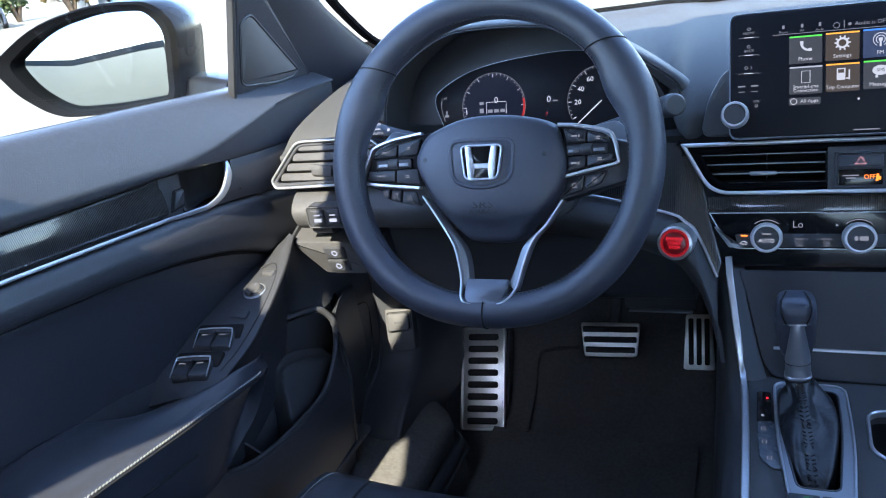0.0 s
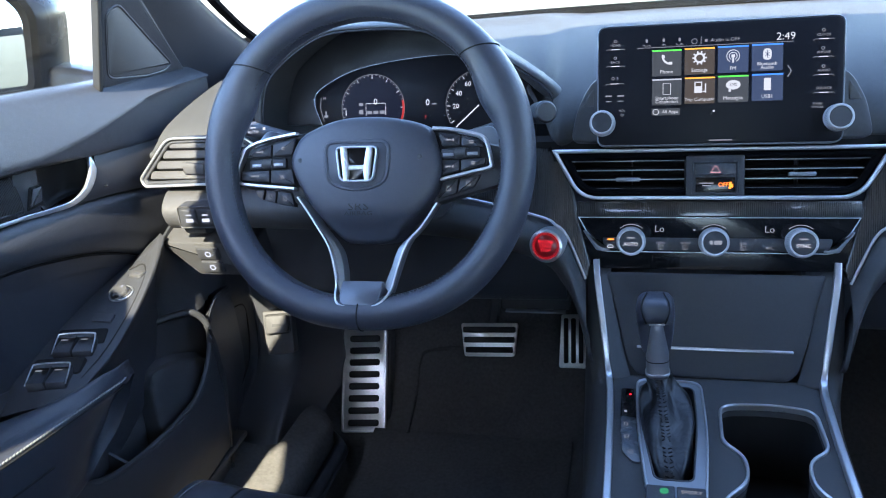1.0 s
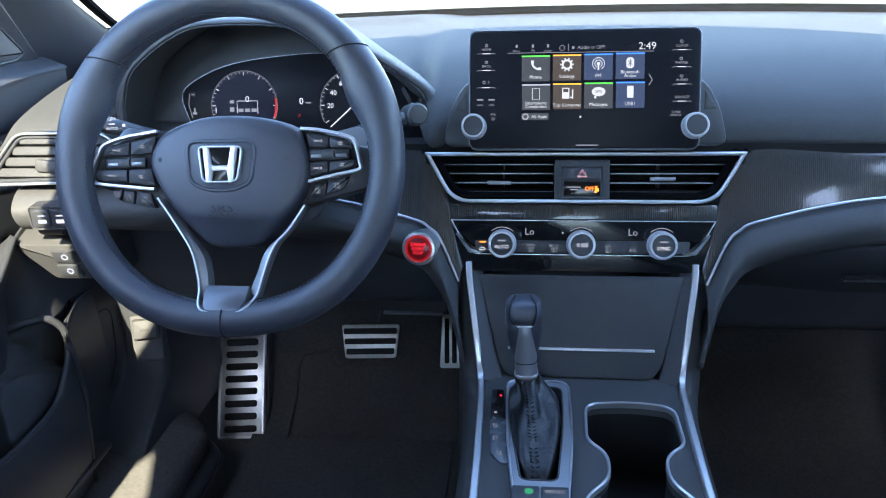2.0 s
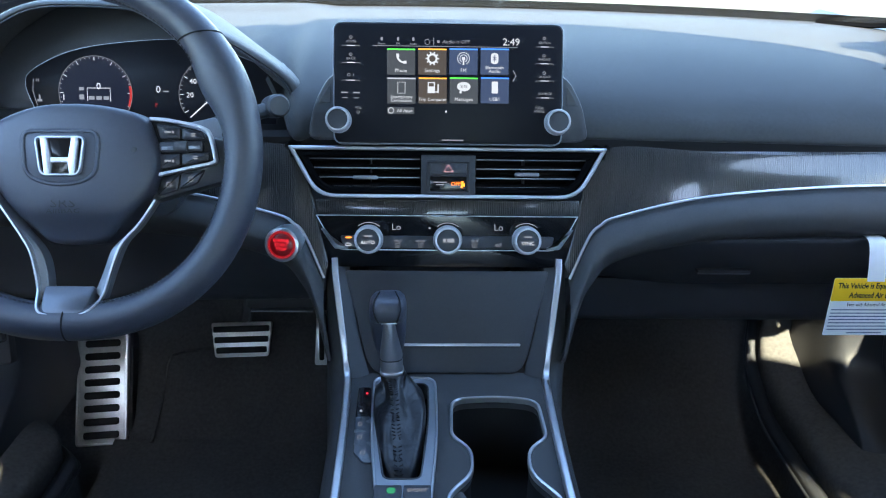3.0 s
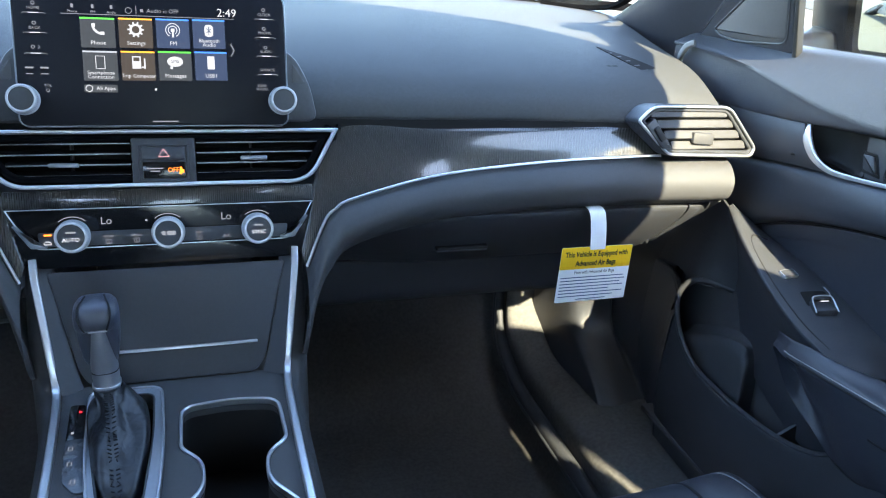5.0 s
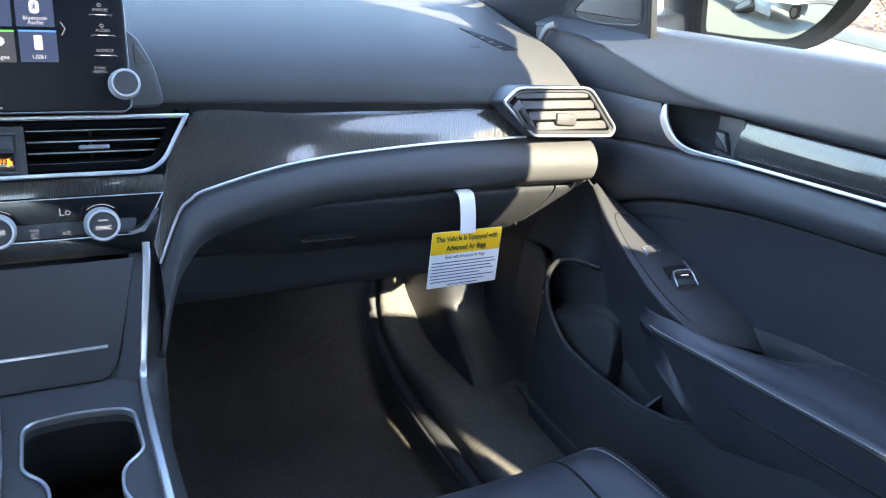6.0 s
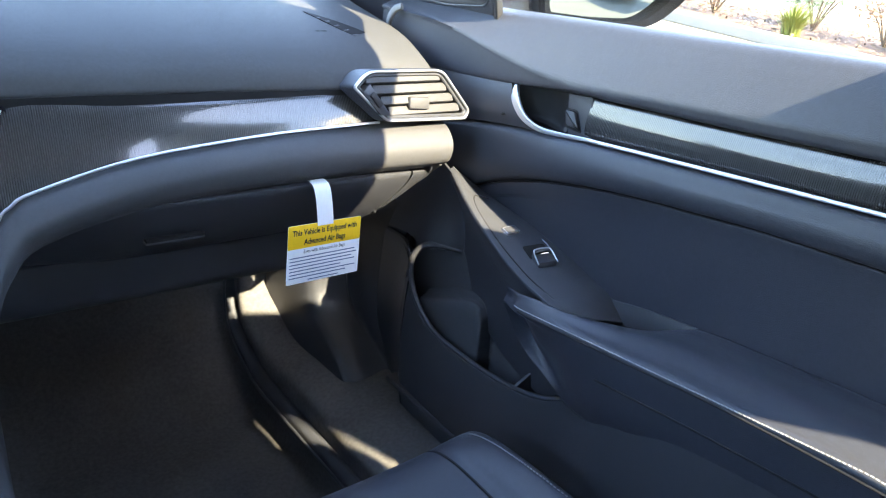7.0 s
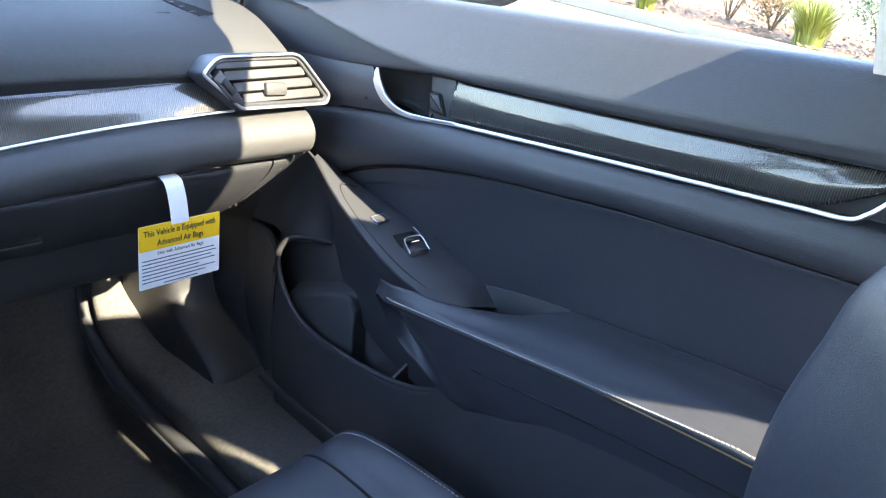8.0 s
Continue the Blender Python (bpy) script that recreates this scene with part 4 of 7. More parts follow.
for k, (word, color) in enumerate(tiles):
    cx, cy = -0.0533 + 0.0343 * (k % 4) + 0.0006 * (k // 4), 0.1962 - 0.0315 * (k // 4) + 0.0005 * (k % 4)
    mat = tile_glow[0] if k in (0, 4, 6) else tile_glow[1] if k in (1, 5) else tile_glow[2]
    tile = part("app_tile", plate(ST, rect(cx - 0.0155, cy - 0.0140, cx + 0.0155, cy + 0.0140, 0.0006, 1), 0.0139, Z, 0.0001), mat, body)
    part("stripe", flat_bars(ST, [(cx, cy + 0.0136, 0.0155, 0.0008)], Z + 0.0002), glow("stripe", color, 0.13), tile)
    for j, text_line in enumerate(word.split("\n")):
        n = len(word.split("\n"))
        writing("lettering", text_line, 0.0054 if len(text_line) < 9 else 0.0050, on(ST, cx, cy - 0.0095 + (0.0030 if n == 2 else 0) * (1 - 1.3 * j), Z + 0.0002), ICON, tile)
    ix, iy = cx, cy + 0.0035
    if k == 0:
        bm = line(ST, arc(ix + 0.004, iy + 0.004, 0.0082, 170, 280, 12), 0.0022, Z + 0.0002)
        flat_bars(ST, [(ix - 0.0035, iy + 0.0035, 0.0015, 0.0018), (ix + 0.0042, iy - 0.0038, 0.0018, 0.0015)], Z + 0.0003, bm)
    elif k == 1:
        bm = line(ST, arc(ix, iy, 0.0046, 0, 345, 24), 0.0022, Z + 0.0002, closed=True)
        for j in range(10):
            a = 2 * math.pi * j / 10
            line(ST, [(ix + 0.005 * math.cos(a), iy + 0.005 * math.sin(a)), (ix + 0.0075 * math.cos(a), iy + 0.0075 * math.sin(a))], 0.0016, Z + 0.0003, bm)
    elif k == 2:
        bm = line(ST, arc(ix, iy, 0.0065, -60, 240, 24), 0.0008, Z + 0.0002)
        line(ST, arc(ix, iy, 0.0040, -60, 240, 24), 0.0008, Z + 0.0002, bm)
        flat_bars(ST, [(ix, iy - 0.003, 0.0009, 0.004), (ix, iy, 0.0018, 0.0016)], Z + 0.0003, bm)
    elif k == 3:
        bm = plate(ST, rect(ix - 0.0042, iy - 0.006, ix + 0.0042, iy + 0.006, 0.004), Z, Z + 0.0002, 0.0001)
    elif k == 4:
        bm = line(ST, [(ix - 0.004, iy - 0.006), (ix + 0.004, iy - 0.006), (ix + 0.004, iy + 0.006), (ix - 0.004, iy + 0.006)], 0.0008, Z + 0.0002, closed=True)
    elif k == 5:
        bm = flat_bars(ST, [(ix - 0.0015, iy, 0.004, 0.006), (ix + 0.006, iy - 0.001, 0.0007, 0.005), (ix + 0.0045, iy - 0.0045, 0.0015, 0.0007)], Z + 0.0003)
    elif k == 6:
        bm = plate(ST, [(ix + 0.0075 * math.cos(a * math.pi / 12), iy + 0.0010 + 0.0050 * math.sin(a * math.pi / 12)) for a in range(24)], Z, Z + 0.0003, 0.0001)
        flat_bars(ST, [(ix - 0.0035, iy - 0.0050, 0.0012, 0.0014)], Z + 0.0003, bm)
    else:
        bm = plate(ST, rect(ix - 0.0035, iy - 0.0065, ix + 0.0035, iy + 0.0065, 0.001), Z, Z + 0.0002, 0.0001)
    part("icon", bm, ICON, tile)
    if k == 3:
        part("icon_mark", line(ST, [(ix - 0.0022, iy - 0.0022), (ix + 0.0020, iy + 0.0020), (ix, iy + 0.0040), (ix, iy - 0.0040), (ix + 0.0020, iy - 0.0020), (ix - 0.0022, iy + 0.0022)], 0.0007, Z + 0.0005), mat, tile)
    elif k == 6:
        writing("icon_word", "SMS", 0.0045, on(ST, ix, iy + 0.001, Z + 0.0005), mat, tile)
    elif k == 5:
        part("icon_mark", flat_bars(ST, [(ix - 0.0015, iy + 0.0030, 0.0028, 0.0018)], Z + 0.0005), mat, tile)
writing("clock", "2:49", 0.0112, on(ST, 0.0677, 0.2190, Z), ICON, body)
writing("lettering", "Audio is OFF", 0.0056, on(ST, 0.0070, 0.2186, Z), DIM, body)
for x, word in ((-0.0746, "Phone"), (-0.0567, "FM"), (-0.0400, "Audio")):
    part("status_icon", flat_bars(ST, [(x, 0.2210, 0.0012, 0.0018)], Z), DIM, body)
    writing("lettering", word, 0.0034, on(ST, x, 0.2158, Z), DIM, body)
part("status_icon", line(ST, arc(-0.0246, 0.2183, 0.0028, 0, 345, 16), 0.0006, Z, closed=True), DIM, body)
part("status_divider", flat_bars(ST, [(-0.0177, 0.2190, 0.0003, 0.0042)], Z), DIM, body)
part("status_icon", flat_bars(ST, [(-0.0125, 0.2186, 0.0014, 0.0014)], Z), DIM, body)
part("header_line", flat_bars(ST, [(-0.005, 0.2135, 0.080, 0.0003)], Z), DIM, body)
part("apps_button", plate(ST, rect(-0.0685, 0.1395, -0.0385, 0.1470, 0.0008, 1), Z - 0.0003, Z, 0.0001), tile_glow[0], body)
writing("lettering", "All Apps", 0.0050, on(ST, -0.0490, 0.1433, Z + 0.0002), ICON, body)
part("apps_icon", line(ST, arc(-0.0640, 0.1433, 0.0030, 0, 345, 20), 0.0008, Z + 0.0003, closed=True), ICON, body)
part("page_dot", flat_bars(ST, [(-0.0035, 0.1428, 0.0010, 0.0010)], Z), ICON, body)
part("next_arrow", line(ST, [(0.0700, 0.1885), (0.0735, 0.1825), (0.0700, 0.1765)], 0.0010, Z), DIM, body)

# ---- steering wheel ----
wheel = thing("steering_wheel", "black leather steering wheel with three spokes and silver inlays", "steering wheel", (-0.3595, -0.104, 0.942))
WH = tilted(-0.3595, -0.104, 0.942, 23)
WH_UP = WH.to_3x3() @ Vector((0, 0, 1))
RIM = on(WH, 0.0022, -0.0105) @ pose(0, 0, 0, 0, 0, 1.3)   # the rim's own middle, turned a little
R, r0 = 0.1618, 0.0172


def rim_point(deg, b, lift=0.0):
    """A point of the rim's surface: deg round the wheel, b round its section."""
    bump = math.exp(-((deg - 24) / 12) ** 2) + math.exp(-((deg - 156) / 12) ** 2)
    flat = -0.0035 * math.exp(-((deg - 270) / 20) ** 2)
    corner = 0.0022 * (math.exp(-((deg - 318) / 22) ** 2) + math.exp(-((deg - 222) / 22) ** 2))
    grip = 1 + 0.07 * bump
    a = radians(deg)
    rr = R + flat + corner + (r0 * grip + lift) * math.cos(b) * (1.0 if math.cos(b) > 0 else 1.05 + 0.42 * bump)
    return RIM @ Vector((rr * math.cos(a), rr * math.sin(a), 1.10 * (r0 * grip + lift) * math.sin(b)))


rim = part("rim", grid([[rim_point(360 * k / 120, 2 * math.pi * j / 22) for j in range(22)] for k in range(120)], closed_u=True, closed_v=True), WHEEL, wheel, "smooth black leather rim")
# slanting seams where the leather panels meet
for deg, slant in ((40.5, -3.3), (140.7, 3.3), (269.2, 0.0)):
    path = [rim_point(deg + slant * math.cos(b), b, 0.0001) for b in (2 * math.pi * j / 40 for j in range(40))]
    part("seam", tube(path, circle(0.0008, 6), closed=True, up=(0.3, 0.2, 1)), SEAM, rim)
bm = bmesh.new()
for k in range(210):
    deg = 360 * k / 210
    if 6 < deg < 34 or 146 < deg < 174:
        continue
    b = math.pi - 0.42
    p, q, w = rim_point(deg, b, 0.0003), rim_point(deg + 1.0, b, 0.0003), rim_point(deg, b - 0.08, 0.0003)
    d, side = (q - p).normalized(), (w - p).normalized()
    n = d.cross(side)
    block((-0.0015, -0.0005, -0.0004), (0.0015, 0.0005, 0.0005), 0, m=Matrix(((d.x, side.x, n.x, p.x), (d.y, side.y, n.y, p.y), (d.z, side.z, n.z, p.z), (0, 0, 0, 1))) @ pose(0, 0, 0, 0, 0, 24), bm=bm)
tagged(part("stitching", bm, material("charcoal stitching", (0.06, 0.06, 0.065), 0.8, vary=0.0), rim), kind="stuff")

# hub behind, airbag cover in front
part("hub", lathe(on(WH, 0.003, -0.03, -0.10), [(0.045, 0), (0.048, 0.05), (0.052, 0.085)], 40), HARD, wheel)
cover = [(-0.064, 0.0190), (-0.031, 0.0318), (0.000, 0.0352), (0.037, 0.0332), (0.070, 0.0242), (0.080, 0.006), (0.0855, -0.0200), (0.079, -0.0440), (0.062, -0.0635), (0.0445, -0.0790), (0.0330, -0.0925), (0.011, -0.0970), (-0.017, -0.0962), (-0.0300, -0.0880), (-0.0525, -0.0610), (-0.0720, -0.0310), (-0.0800, -0.0120), (-0.0760, 0.005)]
shape = [(v.x, v.y) for v in spline([(x, y, 0) for x, y in cover], 96, closed=True)]


def cover_height(x, y):
    """The airbag cover's dome, with its lower face set back below a soft fold."""
    d = math.hypot((x - 0.003) / 0.085, (y + 0.020) / 0.066)
    fold = -0.070 - 0.0055 * math.cos((x - 0.003) * 28)
    return 0.0085 - 0.008 * d ** 3 - 0.0075 * smooth_step(0.008, -0.010, y - fold)


c = Vector((0.003, -0.030))
rings = [[WH @ Vector((x, y, -0.045)) for x, y in shape], [WH @ Vector((x, y, -0.016)) for x, y in shape]]
for f, sink in ((0.992, 0.0075), (0.975, 0.0030), (0.945, 0.0006), (0.90, 0), (0.82, 0), (0.72, 0), (0.60, 0), (0.45, 0), (0.30, 0), (0.15, 0), (0.02, 0)):
    ring = []
    for x, y in shape:
        u, v = c.x + (x - c.x) * f, c.y + (y - c.y) * f
        ring.append(WH @ Vector((u, v, cover_height(u, v) - sink)))
    rings.append(ring)
airbag = part("airbag_cover", grid(rings, closed_u=True, caps=True), WHEEL, wheel, "grained airbag cover")
m = on(WH, -0.0008, -0.0152, 0.0076) @ pose(0, 0, 0, 0, 0, 0.6)
dish = rounded([(-0.0365, 0.0240), (0.0350, 0.0240), (0.0320, -0.0180), (0.0120, -0.0262), (-0.0130, -0.0262), (-0.0330, -0.0180)], [0.012, 0.012, 0.012, 0.010, 0.010, 0.012])
part("emblem_dish", ring_plate(m, inset(dish, -0.0012), 0.0040, -0.004, 0.0022), WHEEL, airbag)
part("dish_floor", plate(m, inset(dish, 0.002), -0.004, 0.0008, 0.0004), WHEEL, airbag)
badge = rounded([(-0.0232, 0.0182), (0.0232, 0.0182), (0.0182, -0.0180), (-0.0182, -0.0180)], 0.0070)
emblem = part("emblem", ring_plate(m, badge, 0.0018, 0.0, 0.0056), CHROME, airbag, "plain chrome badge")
part("badge_back", plate(m, inset(badge, 0.0018), 0.0, 0.0026, 0.0004), PIANO, emblem)
for s in (-1, 1):
    part("badge_bar", plate(m, [(s * 0.0110, 0.0170), (s * 0.0175, 0.0170), (s * 0.0142, -0.0165), (s * 0.0086, -0.0165), (s * 0.0072, -0.0058)], 0.0, 0.0052, 0.0008), CHROME, emblem)
part("badge_bar", plate(m, [(-0.0092, -0.0012), (0.0092, -0.0012), (0.0082, -0.0062), (-0.0082, -0.0062)], 0.0, 0.0048, 0.0006), CHROME, emblem)
writing("lettering", "SRS", 0.0115, on(WH, 0.0, -0.0585, 0.0075) @ pose(0, 0, 0, -8, 0, 1), EMBOSS, airbag, squash=1.35)
writing("lettering", "AIRBAG", 0.0062, on(WH, 0.0, -0.0655, 0.0068) @ pose(0, 0, 0, -12, 0, 1), EMBOSS, airbag, squash=1.45)
for x, y in ((-0.066, -0.010), (0.064, -0.008)):
    part("service_plug", lathe(on(WH, x, y, cover_height(x, y) - 0.0006), [(0.0026, 0.0), (0.0026, 0.0009), (0.0018, 0.0011), (0.0004, 0.0011)], 16), HARD, airbag)

# side spokes: a key pad inside a silver edge, with lower keys under it
KEYCAP = material("dark key plastic", (0.028, 0.030, 0.036), 0.45, grain=0.1, scale=900, vary=0.05)
SPOKES = {
    -1: dict(edge=[(-0.0755, 0.0200), (-0.0900, 0.0176), (-0.112, 0.0135), (-0.1320, 0.0060), (-0.1385, -0.0050), (-0.1452, -0.0235), (-0.1440, -0.0310), (-0.1315, -0.0340), (-0.0817, -0.0382), (-0.0775, -0.0386)],
             pad=[(-0.064, 0.0215), (-0.112, 0.0115), (-0.1310, 0.0040), (-0.1365, -0.0060), (-0.1430, -0.0250), (-0.1410, -0.0300), (-0.0700, -0.0370), (-0.0640, -0.0100)],
             keys=[((-0.1295, 0.0030), (-0.1040, 0.0090), (-0.1050, -0.0040), (-0.1340, -0.0050)), ((-0.1025, 0.0094), (-0.0760, 0.0150), (-0.0800, -0.0025), (-0.1030, -0.0038)), ((-0.1400, -0.0200), (-0.1060, -0.0190), (-0.1060, -0.0318), (-0.1400, -0.0290)), ((-0.1045, -0.0190), (-0.0800, -0.0180), (-0.0760, -0.0352), (-0.1045, -0.0322))],
             roller=((-0.1078, -0.0122), 0.0215, 0.0052, 2.0),
             low=[((-0.1285, -0.0370), (-0.1145, -0.0388), (-0.1165, -0.0505), (-0.1210, -0.0480)), ((-0.1130, -0.0390), (-0.1010, -0.0400), (-0.1020, -0.0540), (-0.1150, -0.0510)), ((-0.0995, -0.0402), (-0.0835, -0.0420), (-0.0790, -0.0580), (-0.1005, -0.0545))]),
    1: dict(edge=[(0.0745, 0.0222), (0.0840, 0.0216), (0.0945, 0.0205), (0.1225, 0.0145), (0.1300, 0.0070), (0.1348, -0.0120), (0.1335, -0.0182), (0.1124, -0.0232), (0.0835, -0.0300), (0.0740, -0.0325)],
            pad=[(0.066, 0.0225), (0.0945, 0.0182), (0.1200, 0.0125), (0.1280, 0.0060), (0.1325, -0.0120), (0.1310, -0.0165), (0.0760, -0.0300), (0.0660, -0.0100)],
            keys=[((0.0800, 0.0175), (0.1030, 0.0145), (0.1030, 0.0035), (0.0840, 0.0040)), ((0.1045, 0.0142), (0.1240, 0.0095), (0.1270, 0.0025), (0.1045, 0.0033)), ((0.0840, -0.0110), (0.1030, -0.0100), (0.1030, -0.0215), (0.0800, -0.0262)), ((0.1045, -0.0100), (0.1300, -0.0085), (0.1290, -0.0155), (0.1045, -0.0212))],
            roller=((0.1038, -0.0037), 0.0205, 0.0050, 2.0),
            low=[((0.0830, -0.0325), (0.1010, -0.0287), (0.0985, -0.0440), (0.0790, -0.0500)), ((0.1025, -0.0284), (0.1240, -0.0245), (0.1170, -0.0375), (0.1000, -0.0436))]),
}
for s, spec in SPOKES.items():
    spoke = part("spoke", plate(WH, rounded([(s * 0.05, 0.022), (s * 0.150, 0.004), (s * 0.150, -0.034), (s * 0.10, -0.048), (s * 0.06, -0.060)], 0.012), -0.035, -0.016, 0.006), HARD, wheel)
    part("key_pad", plate(WH, rounded(spec["pad"], 0.003), -0.020, -0.0100, 0.002), SEAM, spoke)
    edge = [WH @ Vector((v.x, v.y, -0.008)) for v in spline([(x, y, 0) for x, y in spec["edge"]], 60)]
    part("silver_edge", tube(edge, rect(-0.0016, -0.006, 0.0016, 0.003, 0.0009), up=WH_UP), CHROME, spoke, "satin silver edge")
    for k, quad in enumerate(spec["keys"]):
        part("button", plate(WH, rounded(quad, 0.0018), -0.014, -0.0062, 0.0014), KEYCAP, spoke)
        x, y = sum(p[0] for p in quad) / 4, sum(p[1] for p in quad) / 4
        part("symbol", flat_bars(WH, [(x - 0.0012, y, 0.0030, 0.0008), (x + 0.0036, y, 0.0008, 0.0013)] if k % 2 == 0 else [(x, y + 0.0010, 0.0022, 0.0006), (x, y - 0.0010, 0.0022, 0.0006)], -0.0059), DIM, spoke)
    (cx, cy), half, tall, turn = spec["roller"]
    m = on(WH, cx, cy, -0.012) @ pose(0, 0, 0, 0, 0, turn)
    part("toggle_key", block((-half, -tall, 0), (half, tall, 0.0068), 0.002, m=m), KEYCAP, spoke, "toggle key")
    part("roller", tube([m @ Vector((x, 0, 0.0040)) for x in (-0.0055, 0.0055)], circle(0.0058, 16), up=WH_UP), MATT, spoke, "ribbed roller")
    for dx in (-0.0125, 0.0125):
        part("toggle_inlay", block((-0.0055, -0.0016, 0), (0.0055, 0.0016, 0.0076), 0.0005, m=m @ Matrix.Translation((dx, -0.0012, 0))), SILVER, spoke)
    for quad in spec["low"]:
        part("lower_key", plate(WH, rounded(quad, 0.002), -0.022, -0.0125, 0.0016), KEYCAP, spoke)
        x, y = sum(p[0] for p in quad) / 4, sum(p[1] for p in quad) / 4
        part("symbol", line(WH, [(x - 0.0022, y - 0.0024), (x + 0.0022, y - 0.0024), (x + 0.0014, y + 0.0020), (x - 0.0014, y + 0.0020)], 0.0009, -0.0121, closed=True), DIM, spoke)
    # shift paddle behind the spoke
    paddle = [(s * 0.088, 0.022), (s * 0.128, 0.030), (s * 0.140, 0.016), (s * 0.140, -0.012), (s * 0.095, -0.008)]
    part("shift_paddle", plate(on(WH, 0, 0, -0.045), rounded(paddle, 0.006), -0.003, 0.001, 0.001), SILVER, wheel, "grey shift paddle")

# lower spoke: two silver legs run down to a polished foot
OUT_L = [(-0.0722, -0.0475), (-0.0490, -0.0781), (-0.0332, -0.1016), (-0.0266, -0.1251), (-0.0232, -0.1480)]
IN_L = [(-0.0690, -0.0490), (-0.0455, -0.0785), (-0.0262, -0.1016), (-0.0198, -0.1200), (-0.0176, -0.1400)]
OUT_R = [(0.0806, -0.0540), (0.0656, -0.0775), (0.0512, -0.0948), (0.0424, -0.1180), (0.0336, -0.1470)]
IN_R = [(0.0772, -0.0560), (0.0612, -0.0790), (0.0410, -0.0990), (0.0326, -0.1210), (0.0255, -0.1400)]
for outer, inner in ((OUT_L, IN_L), (OUT_R, IN_R)):
    a = [WH @ Vector((v.x, v.y, -0.006 + 0.006 * i / 23)) for i, v in enumerate(spline([(x, y, 0) for x, y in outer], 24))]
    b = [WH @ Vector((v.x, v.y, -0.007 + 0.003 * i / 23)) for i, v in enumerate(spline([(x, y, 0) for x, y in inner], 24))]
    back = [p - WH_UP * 0.016 for p in b]
    rear = [p - WH_UP * 0.016 for p in a]
    rings = [[p, p.lerp(q, 0.5) + WH_UP * 0.0012, q, u, v] for p, q, u, v in zip(a, b, back, rear)]
    part("lower_spoke", grid(rings, closed_u=True, caps=True), SILVER, wheel, "satin silver spoke leg")
m = on(WH, 0.0047, -0.1365, 0.0008) @ pose(0, 0, 0, -32, 0, 0)
foot = rounded([(-0.0235, 0.002), (0.0225, 0.002), (0.0200, -0.0175), (0.0150, -0.0270), (-0.0190, -0.0270), (-0.0232, -0.0175)], [0.003, 0.003, 0.006, 0.007, 0.007, 0.006])
base = part("spoke_foot", plate(m, foot, -0.018, 0.0015, 0.002), SMOKED, wheel, "smoked silver spoke foot")
EDGE = OUT_L + [(-0.0180, -0.1580), (-0.0080, -0.1606), (0.0025, -0.1610), (0.0130, -0.1604), (0.0235, -0.1580)] + OUT_R[::-1]
path = spline([(x, y, 0) for x, y in EDGE], 110)
part("spoke_edge", tube([WH @ Vector((v.x, v.y, -0.005 + 0.0065 * smooth_step(-0.05, -0.12, v.y) + 0.0125 * smooth_step(-0.138, -0.160, v.y))) for v in path], rect(-0.0012, -0.004, 0.0012, 0.0022, 0.0008), up=WH_UP), CHROME, wheel, "bright chrome edge")
part("column_shroud", tube([(-0.36, 0.0, 0.885), (-0.36, 0.07, 0.86), (-0.36, 0.16, 0.83)], rounded([(-0.07, -0.055), (0.07, -0.055), (0.07, 0.045), (-0.07, 0.045)], 0.03)), HARD, wheel)

# stalks
stalk = thing("column_stalk", "black wiper stalk beside the wheel", "stalk", (-0.20, 0.02, 0.94))
path = spline([(-0.29, 0.02, 0.915), (-0.235, 0.015, 0.932), (-0.192, 0.008, 0.946)], 12)
part("arm", tube(path, circle(0.008, 14)), HARD, stalk)
part("knob", lathe(pose(-0.185, 0.010, 0.949, 75, 0, 25), [(0.009, -0.026), (0.0120, -0.020), (0.0126, 0.0), (0.0120, 0.012), (0.0100, 0.0145), (0.0004, 0.015)], 30), HARD, stalk)
stalk = thing("column_stalk", "black light stalk with white marks beside the wheel", "stalk", (-0.5, 0.02, 0.93))
part("arm", tube(spline([(-0.43, 0.02, 0.912), (-0.49, 0.012, 0.925), (-0.55, 0.0, 0.945)], 12), circle(0.010, 14, 0.75), sizes=[0.8 + 0.05 * i for i in range(12)]), HARD, stalk)
m = tilted(-0.522, -0.004, 0.942, 25, 12)
writing("lettering", "OFF", 0.0052, on(m, -0.006, 0.0062, 0.0062), WHITE, stalk)
writing("lettering", "AUTO", 0.0046, on(m, -0.006, -0.0042, 0.0062), WHITE, stalk)
part("symbol", flat_bars(m, [(-0.006, 0.001, 0.0032, 0.0007), (0.007, -0.001, 0.0016, 0.0016)], 0.006), WHITE, stalk)

